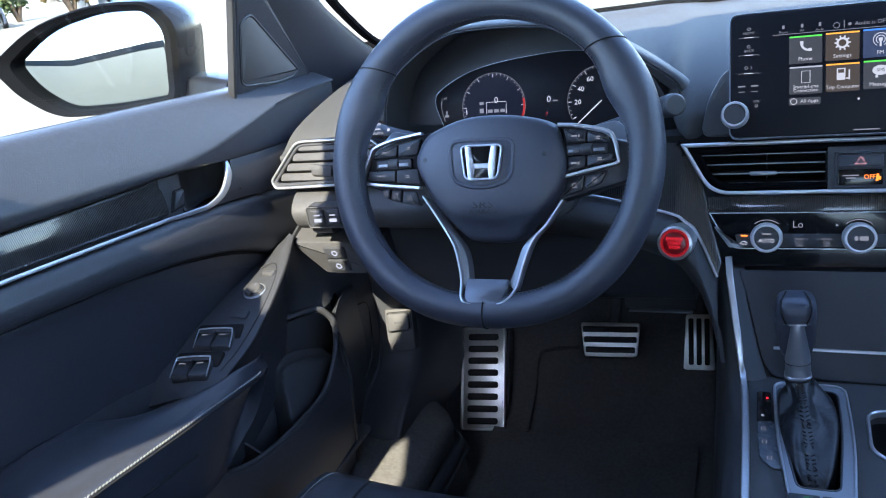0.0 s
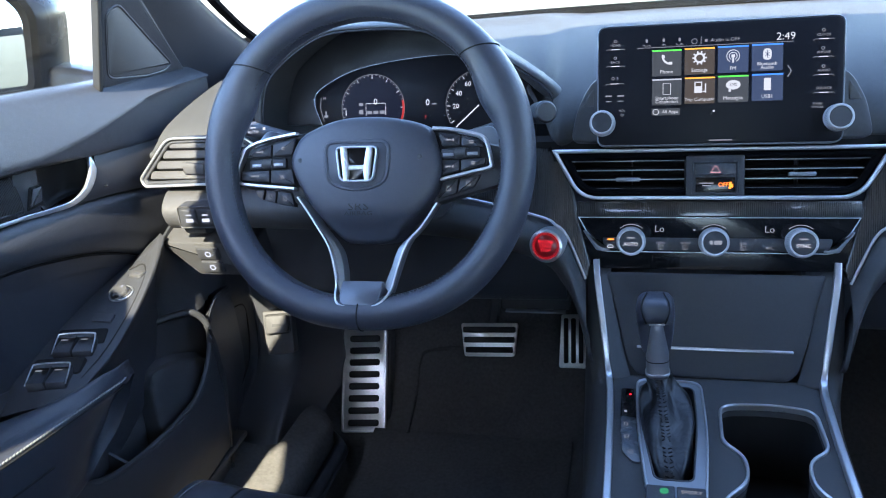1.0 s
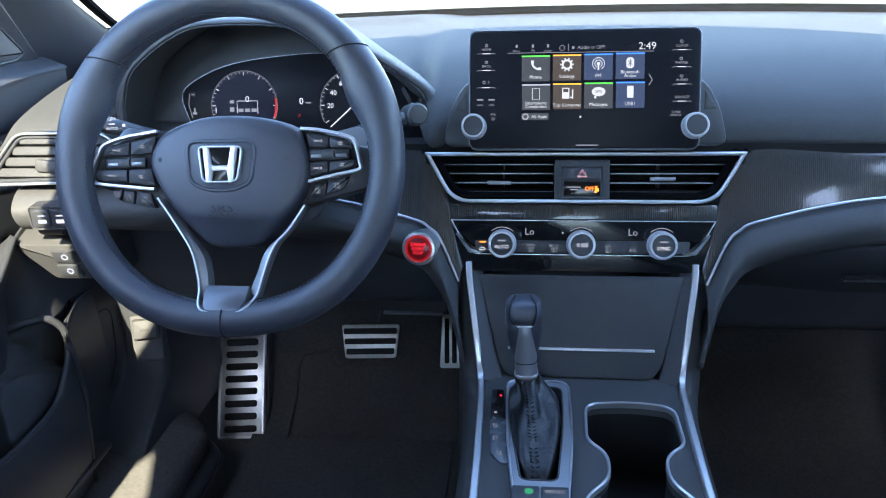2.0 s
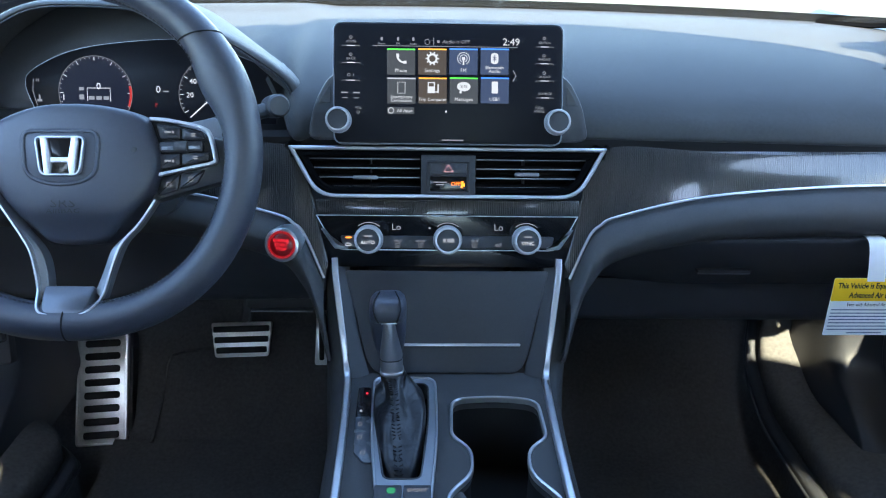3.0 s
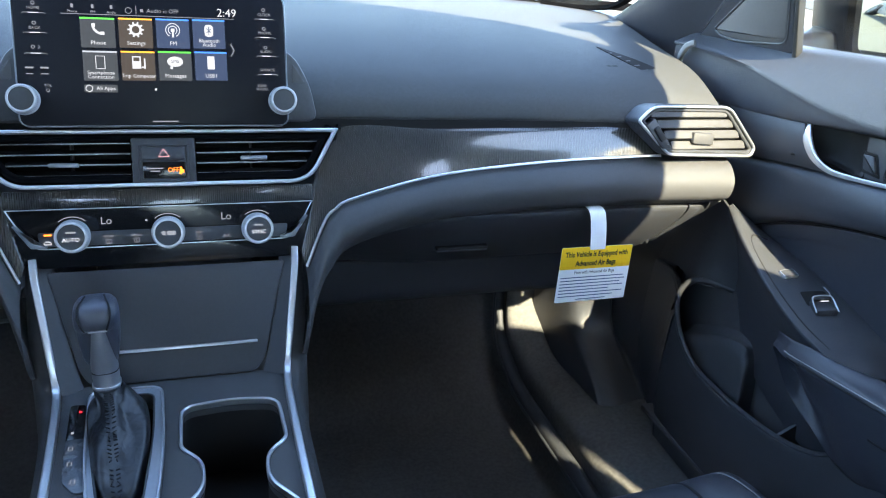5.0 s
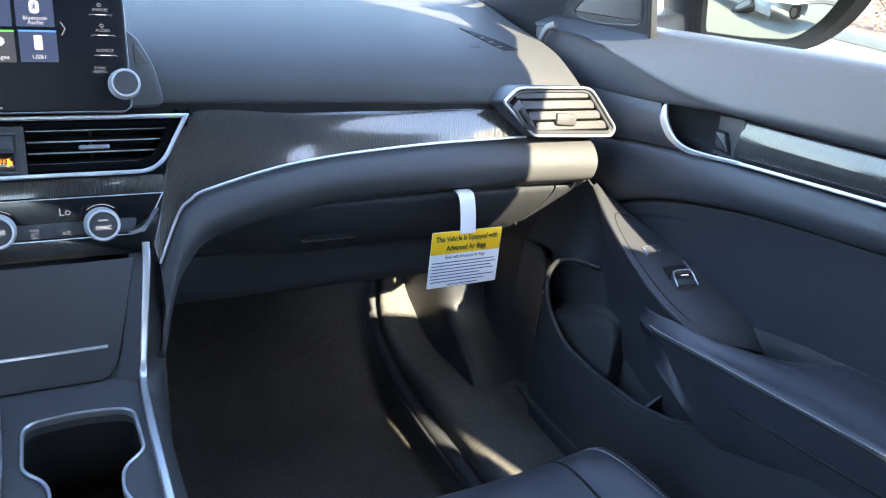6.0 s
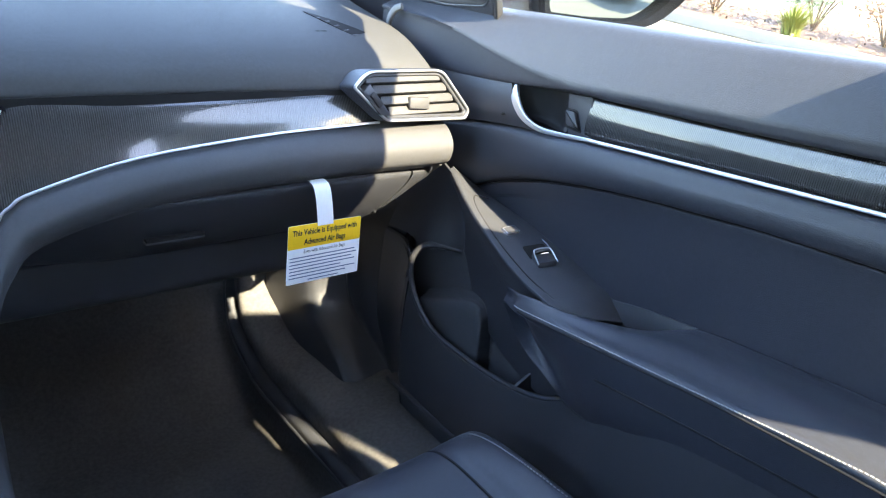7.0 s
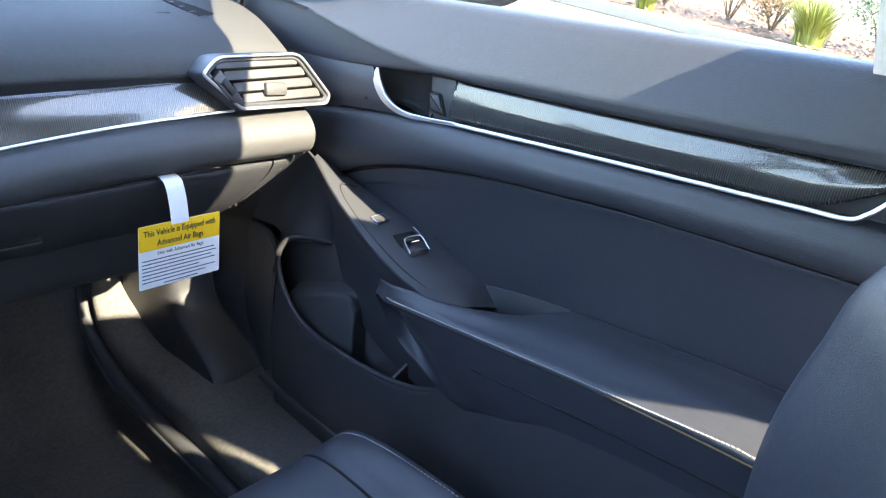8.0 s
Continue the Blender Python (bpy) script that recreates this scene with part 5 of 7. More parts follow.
# ---- centre console ----
console = thing("center_console", "charcoal centre console with chrome rails and cup holder", "center console", (0, -0.2, 0.4))
TOP = 0.662
M = Matrix.Identity(4)
top_outline = [(-0.106, -0.068), (-0.09, -0.060), (0.09, -0.060), (0.106, -0.068), (0.104, -0.15), (0.104, -0.52), (-0.104, -0.52), (-0.104, -0.15)]
gate_hole = rounded([(-0.0775, -0.0895), (-0.0208, -0.0915), (-0.0210, -0.160), (-0.0290, -0.247), (-0.0635, -0.247), (-0.0755, -0.160)], [0.010, 0.010, 0.03, 0.008, 0.008, 0.03])
cup_hole = rounded([(0.0040, -0.1150), (0.0530, -0.1095), (0.0955, -0.1170), (0.0965, -0.1790), (0.0755, -0.1980), (0.0735, -0.2330), (0.0990, -0.2700), (0.0990, -0.335), (-0.004, -0.335), (-0.004, -0.2620), (0.0205, -0.2330), (0.0210, -0.1980), (0.0020, -0.1760)], [0.014, 0.06, 0.014, 0.009, 0.014, 0.014, 0.012, 0.012, 0.012, 0.012, 0.014, 0.014, 0.009])
part("top", panel_with_holes(M, top_outline, [gate_hole, cup_hole], TOP - 0.012, TOP), SOFT, console)
part("cup_rim", ring_plate(M, inset(cup_hole, -0.0020), 0.0030, TOP - 0.004, TOP + 0.0030), CHROME, console, "satin chrome cup-holder rim")
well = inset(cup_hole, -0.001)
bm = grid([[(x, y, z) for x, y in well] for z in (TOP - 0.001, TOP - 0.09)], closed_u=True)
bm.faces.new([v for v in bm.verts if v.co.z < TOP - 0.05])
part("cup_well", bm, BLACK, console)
for x, w in ((0.0135, 1), (0.0860, -1)):
    part("cup_flap", plate(pose(x, -0.268, TOP - 0.012, 18, 0, w * 32), rect(-0.007, -0.022, 0.007, 0.020, 0.004), -0.004, 0.0, 0.0015), MATT, console, "grey rubber cup flap")
for s in (-1, 1):
    path = spline([(s * 0.1275, -0.006, 0.779), (s * 0.1255, -0.020, 0.760), (s * 0.1170, -0.050, 0.705), (s * 0.1115, -0.070, 0.668), (s * 0.1080, -0.12, 0.6655), (s * 0.1055, -0.25, 0.666), (s * 0.1045, -0.50, 0.668)], 60)
    part("rail", tube(path, rect(-0.0036, -0.004, 0.0036, 0.004, 0.0018), up=(0, -0.7, 1)), CHROME, console, "satin chrome console rail")
    rows = [[(x, y + 0.0, z) for x, y, z in ((s * 0.1275, -0.004, 0.778), (s * 0.1245, -0.020, 0.756), (s * 0.1160, -0.050, 0.703), (s * 0.1105, -0.070, 0.663), (s * 0.1065, -0.16, 0.661), (s * 0.1045, -0.50, 0.662))],
            [(x, y, z) for x, y, z in ((s * 0.136, 0.002, 0.768), (s * 0.137, -0.012, 0.735), (s * 0.134, -0.045, 0.690), (s * 0.128, -0.072, 0.648), (s * 0.122, -0.16, 0.640), (s * 0.120, -0.50, 0.640))],
            [(x, y, z) for x, y, z in ((s * 0.140, 0.02, 0.72), (s * 0.141, 0.005, 0.68), (s * 0.139, -0.035, 0.63), (s * 0.134, -0.070, 0.59), (s * 0.132, -0.16, 0.58), (s * 0.134, -0.50, 0.58))],
            [(x, y, z) for x, y, z in ((s * 0.148, 0.06, 0.45), (s * 0.150, 0.03, 0.42), (s * 0.150, -0.03, 0.38), (s * 0.148, -0.07, 0.36), (s * 0.146, -0.16, 0.35), (s * 0.150, -0.50, 0.35))]]
    part("side_skirt", skin(rows, 40, 24, 0.004), SOFT, console)
    cheek = [[(s * 0.124, -0.006, 0.772), (s * 0.1215, -0.024, 0.752), (s * 0.1135, -0.054, 0.700), (s * 0.107, -0.074, 0.664)], [(s * 0.112, -0.004, 0.772), (s * 0.107, -0.018, 0.748), (s * 0.097, -0.045, 0.695), (s * 0.086, -0.066, 0.657)]]
    part("cheek", skin(cheek, 16, 6, 0.004), HARD, console)

# storage door below the climate controls
FR = pose(0, -0.040, 0.712, 90 - 27, 0, 0)
outline = rounded([(-0.1165, 0.062), (0.1165, 0.062), (0.1115, 0.045), (0.0905, -0.040), (0.080, -0.054), (-0.080, -0.054), (-0.0905, -0.040), (-0.1115, 0.045)], [0.005, 0.005, 0.01, 0.012, 0.014, 0.014, 0.012, 0.01])
bin_door = part("storage_door", plate(FR, outline, -0.02, 0.0, 0.002), HARD, console, "matt storage door with a chrome pull line")
part("pull_line", block((-0.081, -0.0016, -0.002), (0.083, 0.0016, 0.003), 0.0008, m=on(FR, 0, -0.0218)), CHROME, bin_door)
# black slab stands in for the shade under the climate panel
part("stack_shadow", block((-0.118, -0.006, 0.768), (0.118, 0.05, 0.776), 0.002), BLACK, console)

# gear selector
shifter = thing("gear_shifter", "leather gear selector with silver collar and gathered boot", "gear lever", (-0.047, -0.16, TOP))
gate = rounded([(-0.0815, -0.0785), (-0.0125, -0.0800), (-0.0108, -0.175), (-0.0195, -0.283), (-0.0690, -0.283), (-0.0800, -0.175)], [0.014, 0.014, 0.05, 0.008, 0.008, 0.05])
part("gate", panel_with_holes(M, gate, [gate_hole], TOP, TOP + 0.006), SILVER, shifter, "silver gate surround")
part("gate_rim", ring_plate(M, gate, 0.0024, TOP, TOP + 0.0078), CHROME, shifter)
part("gate_lip", ring_plate(M, inset(gate_hole, -0.0008), 0.0020, TOP - 0.004, TOP + 0.0068), HARD, shifter)
well = inset(gate_hole, -0.0005)
bm = grid([[(x, y, z) for x, y in well] for z in (TOP + 0.005, TOP - 0.04)], closed_u=True)
bm.faces.new([v for v in bm.verts if v.co.z < TOP])
part("gate_well", bm, BLACK, shifter)
# boot: left and right edge, front and rear edge, height; folds run down it
BOOT_LEVELS = [(-0.0724, -0.0462, -0.134, -0.106, 0.7025), (-0.0715, -0.0440, -0.140, -0.102, 0.697), (-0.0700, -0.0395, -0.152, -0.097, 0.691), (-0.0765, -0.0300, -0.174, -0.094, 0.683), (-0.0775, -0.0250, -0.192, -0.092, 0.678), (-0.0765, -0.0235, -0.212, -0.092, 0.672), (-0.0740, -0.0250, -0.232, -0.094, 0.664), (-0.0700, -0.0265, -0.244, -0.096, 0.652)]
rings = []
for i, (xl, xr, yf, yb, z) in enumerate(BOOT_LEVELS):
    u = i / (len(BOOT_LEVELS) - 1)
    cx, cy, ring = 0.5 * (xl + xr), 0.5 * (yf + yb), []
    for j in range(44):
        a = 2 * math.pi * j / 44
        ca, sa = math.cos(a), math.sin(a)
        fold = 1 - 0.26 * math.sin(math.pi * u) * abs(math.sin(2.5 * a + 2.4 * u + 0.5)) ** 3 - 0.07 * math.sin(7 * a - 9 * u) * math.sin(math.pi * u) - 0.05 * math.sin(3 * a + 19 * u)* math.sin(math.pi * u)
        ring.append(Vector((cx + 0.5 * (xr - xl) * math.copysign(abs(ca) ** 0.85, ca) * (0.92 + 0.08 * fold), cy + 0.5 * (yb - yf) * sa * fold, z + 0.0035 * math.sin(4 * a + 5 * u) * math.sin(math.pi * u))))
    rings.append(ring)
rings = [list(r) for r in zip(*[spline([r[j] for r in rings], 34) for j in range(44)])]
boot = part("boot", grid(rings, closed_u=True), BOOT, shifter, "gathered black leather boot", smooth=60)
bm = bmesh.new()
for k in range(2, 32):
    front = min(rings[k], key=lambda p: p.y)
    ahead = min(rings[k + 1], key=lambda p: p.y)
    d = (ahead - front).normalized()
    for s in (-1, 1):
        block((-0.0017, -0.0004, -0.0005), (0.0017, 0.0004, 0.0007), 0, m=Matrix.Translation((0.5 * (BOOT_LEVELS[0][0] + BOOT_LEVELS[0][1]) + 0.011 * k / 33 + s * 0.0026, front.y + 0.0012, front.z + 0.0010)) @ d.to_track_quat("Y", "Z").to_matrix().to_4x4() @ pose(0, 0, 0, 0, 0, s * 24), bm=bm)
tagged(part("stitching", bm, SEAM, boot), kind="stuff")
m = pose(-0.0595, -0.120, 0.7050, -5, -2, 0)


def oval(w, front, rear, z, power=0.75, dx=0.0):
    """A rounded section of the selector: half width, reach towards the seats and towards the dashboard."""
    out = []
    for j in range(40):
        a = 2 * math.pi * j / 40
        x, y = math.copysign(abs(math.cos(a)) ** power, math.cos(a)), math.copysign(abs(math.sin(a)) ** power, math.sin(a))
        out.append(m @ Vector((w * x + dx, (front if y < 0 else rear) * y, z)))
    return out


SATIN = material("dark satin metal", (0.34, 0.35, 0.38), 0.34, 0.75, vary=0.04, scale=900)
collar = part("collar", grid([oval(*q) for q in ((0.0110, 0.0115, 0.0115, -0.006), (0.0120, 0.0124, 0.0124, -0.003), (0.0120, 0.0124, 0.0124, 0.0005), (0.0116, 0.0122, 0.012, 0.0012), (0.0117, 0.0126, 0.012, 0.0145), (0.0115, 0.0132, 0.012, 0.0205), (0.0112, 0.0138, 0.012, 0.0290), (0.0106, 0.0144, 0.012, 0.0360), (0.0098, 0.0150, 0.011, 0.0450), (0.0088, 0.0162, 0.009, 0.0575), (0.0085, 0.0154, 0.008, 0.0590))], closed_u=True, caps=True), SATIN, shifter, "silver collar and neck")
part("base_ring", grid([oval(*q) for q in ((0.0118, 0.0122, 0.012, -0.0022), (0.0125, 0.0128, 0.0128, -0.0016), (0.0125, 0.0128, 0.0128, 0.0002), (0.0118, 0.0122, 0.012, 0.0010))], closed_u=True), CHROME, collar)
part("groove", grid([oval(*q) for q in ((0.0116, 0.0125, 0.012, 0.0138), (0.0119, 0.0130, 0.0123, 0.0141), (0.0119, 0.0130, 0.0123, 0.0147), (0.0116, 0.0126, 0.012, 0.0150))], closed_u=True), SEAM, collar)
part("neck_lip", block((-0.0078, -0.0012, -0.0008), (0.0078, 0.0012, 0.0008), 0.0004, m=m @ Matrix.Translation((0, -0.0158, 0.0588))), CHROME, collar)
# leather cheeks flank the neck and close over it at the top
knob_rows = ((0.0120, 0.004, 0.012, 0.0205), (0.0140, 0.007, 0.013, 0.0245), (0.0156, 0.009, 0.015, 0.0310), (0.0167, 0.0105, 0.018, 0.0390), (0.0177, 0.0120, 0.021, 0.0470), (0.0184, 0.0140, 0.022, 0.0575), (0.0188, 0.0196, 0.023, 0.0618), (0.0190, 0.0208, 0.023, 0.0660), (0.0188, 0.0205, 0.023, 0.0715), (0.0178, 0.0190, 0.022, 0.0772), (0.0150, 0.0160, 0.018, 0.0812), (0.0090, 0.0100, 0.012, 0.0834), (0.0020, 0.002, 0.003, 0.0838))
knob = part("knob", grid([oval(*q, power=0.62, dx=-0.0012) for q in knob_rows], closed_u=True, caps=True), WHEEL, shifter, "leather-wrapped knob")
for s in (-1, 1):
    part("seam", tube(spline([m @ Vector((s * w - 0.0012, y, z)) for w, y, z in ((0.0090, -0.0192, 0.0612), (0.0104, -0.0212, 0.0650), (0.0122, -0.0206, 0.0695), (0.0136, -0.0184, 0.0755), (0.0128, -0.0130, 0.0818), (0.0100, -0.004, 0.0842), (0.0080, 0.006, 0.0842))], 24), circle(0.0008, 6)), SEAM, knob)
part("release_button", plate(m @ Matrix.Translation((-0.0190, 0.002, 0.062)) @ pose(0, 0, 0, 0, -90, 0), rect(-0.007, -0.006, 0.007, 0.006, 0.003), -0.003, 0.001, 0.001), SILVER, knob)
scale_plate = part("gear_scale", plate(M, rounded([(-0.0970, -0.092), (-0.0835, -0.092), (-0.0800, -0.150), (-0.0965, -0.150)], 0.004), TOP, TOP + 0.0020, 0.001), PIANO, console, "gear position strip")
part("position_lamp", flat_bars(M, [(-0.0869, -0.1050, 0.0011, 0.0015)], TOP + 0.0026), RED, scale_plate)
part("position_mark", flat_bars(M, [(-0.0913, -0.1370, 0.0013, 0.0018)], TOP + 0.0026), DIM, scale_plate)
FILM = material("crinkled protective film", (0.085, 0.095, 0.110), 0.26, grain=0.6, scale=160, vary=0.25, stain=60)
film_ob = part("protective_film", plate(M, rounded([(-0.0968, -0.146), (-0.0805, -0.146), (-0.0745, -0.219), (-0.0835, -0.219), (-0.0942, -0.203)], 0.004), TOP, TOP + 0.0026, 0.001), FILM, scale_plate, "crinkled clear film over the gear letters")
for x, y in ((-0.0905, -0.160), (-0.0895, -0.181), (-0.0850, -0.205)):
    part("position_mark", line(M, [(x - 0.0018, y - 0.0024), (x + 0.0016, y - 0.0024), (x + 0.0016, y + 0.0024), (x - 0.0018, y + 0.0024)], 0.0008, TOP + 0.0030, closed=True), DIM, film_ob)
for x, mat in ((-0.0585, glow("green lamp", (0.1, 0.9, 0.4), 0.03)), (-0.0320, DIM)):
    key = part("mode_key", plate(M, rounded([(x - 0.0125, -0.279), (x + 0.0125, -0.279), (x + 0.0125, -0.2570), (x - 0.0125, -0.2570)], 0.002), TOP + 0.002, TOP + 0.0085, 0.0012), HARD, console)
    if x < -0.05:
        part("symbol", lathe(pose(x + 0.003, -0.265, TOP + 0.0085), [(0.0040, 0), (0.0040, 0.0003), (0.0004, 0.0004)], 16), mat, key)
    else:
        writing("lettering", "SPORT", 0.0062, pose(x, -0.265, TOP + 0.0088), DIM, key)

# ---- doors ----


def through_points(*points):
    """A smooth height along the car through (y, z) pairs, from front to back."""
    ys, zs = [-p[0] for p in points], [p[1] for p in points]
    return lambda y: float(np.interp(-y, ys, zs))


def sill_z(y):
    return 1.004 - 0.088 * y


pad_z = through_points((0.24, 0.905), (0.10, 0.914), (0.04, 0.918), (-0.023, 0.924), (-0.09, 0.933), (-0.15, 0.942), (-0.25, 0.951), (-0.37, 0.962), (-0.50, 0.976), (-0.61, 0.988), (-1.05, 1.03))
ledge_z = through_points((0.24, 0.812), (0.10, 0.846), (0.036, 0.860), (-0.033, 0.874), (-0.10, 0.885), (-0.196, 0.896), (-0.29, 0.907), (-0.394, 0.919), (-0.503, 0.931), (-0.60, 0.942), (-1.05, 0.99))
groove_z = through_points((0.24, 0.62), (0.10, 0.706), (0.05, 0.742), (0.008, 0.769), (-0.023, 0.785), (-0.053, 0.800), (-0.09, 0.8145), (-0.129, 0.827), (-0.198, 0.844), (-0.276, 0.858), (-0.409, 0.877), (-0.519, 0.887), (-0.624, 0.896), (-1.05, 0.93))


def arm_z(y):
    return 0.773 - 0.045 * smooth_step(-0.65, -0.18, y)


def stitch_z(y):
    return 0.6895 - 0.135 * max(y, -0.60)


def build_door(s, label):
    door = thing("door_1" if s < 0 else "door_2", label, "car door", (s * 0.74, -0.4, 0.36), "front doors", "structure")
    ys = (0.22, 0.16, 0.10, 0.05, 0.0, -0.05, -0.10, -0.16, -0.22, -0.28, -0.34, -0.40, -0.46, -0.53, -0.60, -0.70, -0.80, -1.00)

    def rows(spec):
        return [[(s * x, y, z(y)) for y in ys] for x, z in spec]

    def mix(f, g, u):
        return lambda y: f(y) * (1 - u) + g(y) * u

    def shift(f, d):
        return lambda y: f(y) + d

    part("outer_skin", block((min(s * 0.76, s * 0.80), -1.0, 0.36), (max(s * 0.76, s * 0.80), 0.24, 0.96), 0.004), PAINT, door)
    crease = through_points((0.22, 0.16), (0.12, 0.22), (0.06, 0.32), (0.0, 0.48), (-0.08, 0.70), (-0.15, 0.84), (-0.30, 0.80), (-1.0, 0.72))

    def fold(k, d=0.0):
        return lambda y: sill_z(y) + (pad_z(y) - sill_z(y)) * min(0.96, crease(y) * k + d)

    pad_rows = rows([(0.790, shift(sill_z, -0.012)), (0.765, shift(sill_z, 0.001)), (0.744, sill_z), (0.733, fold(0.22)), (0.7215, fold(0.60)), (0.7125, fold(0.93)), (0.7105, fold(1.0, 0.03)), (0.7110, fold(1.0, 0.10)), (0.7130, mix(sill_z, pad_z, 0.965)), (0.720, shift(pad_z, -0.0005)), (0.730, shift(pad_z, -0.001)), (0.748, shift(pad_z, 0.002))])
    part("upper_pad", skin(pad_rows, 90, 70, 0.003), HIDE, door, "grained vinyl upper pad")
    part("weatherstrip", tube([(s * 0.776, y, sill_z(y) - 0.002) for y in ys], rect(-0.005, -0.006, 0.005, 0.003, 0.002)), RUBBER, door)
    part("backing", skin(rows([(0.748, shift(pad_z, 0.003)), (0.743, mix(pad_z, ledge_z, 0.5)), (0.745, shift(ledge_z, -0.004))]), 60, 8, 0.003), HARD, door)
    # smooth fascia ahead of the pull handle, nearly flush with the pad
    fascia_rows = []
    for u, x, end in ((0.0, 0.7150, -0.060), (0.3, 0.7118, -0.068), (0.7, 0.7118, -0.088), (1.02, 0.7165, -0.118)):
        ends = [0.22 + (end - 0.22) * k for k in (0, 0.3, 0.55, 0.75, 0.9, 1)]
        fascia_rows.append([(s * x, y, pad_z(y) + (ledge_z(y) - pad_z(y)) * u) for y in ends])
    part("fascia", skin(fascia_rows, 30, 14, 0.003), HARD, door, "smooth dark fascia")
    part("ledge", skin(rows([(0.745, shift(ledge_z, -0.001)), (0.726, shift(ledge_z, -0.002)), (0.7185, shift(ledge_z, -0.006)), (0.7138, shift(ledge_z, -0.016)), (0.7118, mix(ledge_z, groove_z, 0.50)), (0.7128, mix(ledge_z, groove_z, 0.72)), (0.7180, mix(ledge_z, groove_z, 0.92)), (0.727, shift(groove_z, 0.0015)), (0.744, shift(groove_z, 0.0010))]), 90, 44, 0.003), HIDE, door, "grained vinyl ledge")
    part("insert", skin(rows([(0.748, shift(groove_z, 0.002)), (0.7325, shift(groove_z, -0.0020)), (0.7305, shift(groove_z, -0.006)), (0.7330, shift(groove_z, -0.020)), (0.7365, lambda y: 0.62 * groove_z(y) + 0.38 * 0.72), (0.7395, lambda y: 0.70), (0.738, lambda y: 0.64)]), 90, 40, 0.003), LEATHER, door, "smooth dark leatherette insert")
    part("lower_panel", skin(rows([(0.737, lambda y: 0.645), (0.722, lambda y: 0.60), (0.715, lambda y: 0.50), (0.715, lambda y: 0.36)]), 40, 14, 0.003), HARD, door)
    part("groove", tube(spline([(s * 0.7285, y, groove_z(y) - 0.0006) for y in (0.05, 0.008, -0.023, -0.053, -0.09, -0.129, -0.198, -0.276, -0.409, -0.519, -0.624, -0.85)], 90), circle(0.0009, 6)), SEAM, door)

    # rounded patterned trim with the chrome strip below it
    def trim_row(f, x):
        out = []
        for y in (-0.176, -0.25, -0.33, -0.42, -0.50, -0.56, -0.60, -0.620):
            top, low = pad_z(y) - 0.002, ledge_z(y) + 0.003
            low += (top - low) * 0.75 * smooth_step(-0.575, -0.622, y)
            out.append((s * x, y, low + (top - low) * f))
        return out

    trim = part("trim_strip", skin([trim_row(1.0, 0.7335), trim_row(0.93, 0.7306), trim_row(0.78, 0.7290), trim_row(0.58, 0.7271), trim_row(0.46, 0.7262), trim_row(0.30, 0.7257), trim_row(0.13, 0.7262), trim_row(0, 0.7295)], 50, 36, 0.003), TRIM_DOOR, door, "patterned dark gloss trim")
    path = spline([(s * 0.7225, y, ledge_z(y) + 0.0015) for y in (-0.190, -0.29, -0.394, -0.503, -0.560)] + [(s * 0.7235, -0.593, 0.9425), (s * 0.725, -0.606, 0.951), (s * 0.728, -0.618, 0.966)], 60)
    part("chrome_strip", tube(path, rect(-0.0028, -0.0021, 0.0028, 0.0021, 0.0012), up=(s * 0.2, 0, 1)), CHROME, trim, "satin chrome strip")
    # pull handle: a broad blade at its top, sweeping down into a slim strip
    spine = [((0.724, -0.058, 0.9335), 0.0046), ((0.716, -0.066, 0.922), 0.0062), ((0.712, -0.077, 0.909), 0.0062), ((0.7115, -0.094, 0.8960), 0.0048), ((0.714, -0.118, 0.8895), 0.0034), ((0.719, -0.150, 0.8915), 0.0027), ((0.7225, -0.190, 0.8970), 0.0023)]
    path = spline([(s * x, y, z) for (x, y, z), _ in spine], 36)
    wide = [v.x for v in spline([(w, 0, 0) for _, w in spine], 36)]
    bowl_ys = (-0.057, -0.068, -0.085, -0.108, -0.130, -0.142, -0.149)
    bowl_depth = (0.7165, 0.730, 0.7405, 0.743, 0.7385, 0.732, 0.7300)
    bowl = part("handle_bowl", skin([[(s * (x - lip), y, z + (0.004 if z < 0.90 else 0.0)) for y, x in zip(bowl_ys, bowl_depth)] for z, lip in ((0.8865, 0.008), (0.892, 0.002), (0.910, 0.0), (0.930, 0.0), (0.946, 0.0))], 30, 20, 0.002), BOWL, door, "dark moulded handle bowl")
    part("pull_handle", tube(path, rect(-1.0, -0.42, 1.0, 0.42, 0.40), up=(s, 0, 0), sizes=wide), CHROME, bowl, "satin chrome pull handle")
    m = Matrix(((0, 0, -s, s * 0.7315), (-1, 0, 0, -0.160), (0, 1, 0, 0.9135), (0, 0, 0, 1)))
    lock = part("lock_panel", plate(m, rounded([(-0.0105, -0.0205), (0.0265, -0.0205), (0.0165, 0.0285), (-0.0200, 0.0240)], 0.003), -0.02, 0.003, 0.001), HARD, door)
    part("lock_recess", plate(m, rounded([(-0.0155, -0.0145), (0.0110, -0.0150), (-0.0010, 0.0090), (-0.0205, 0.0075)], 0.003), 0.0, 0.0036, 0.0004), BLACK, lock)
    part("lock_rocker", plate(m, rounded([(-0.0120, -0.0110), (0.0072, -0.0118), (-0.0030, 0.0072), (-0.0178, 0.0058)], 0.0025), 0.0, 0.0068, 0.002), HARD, lock)

    # armrest: a beak beside the switch plate that widens behind the pull cup, with a stitched edge
    rings = []
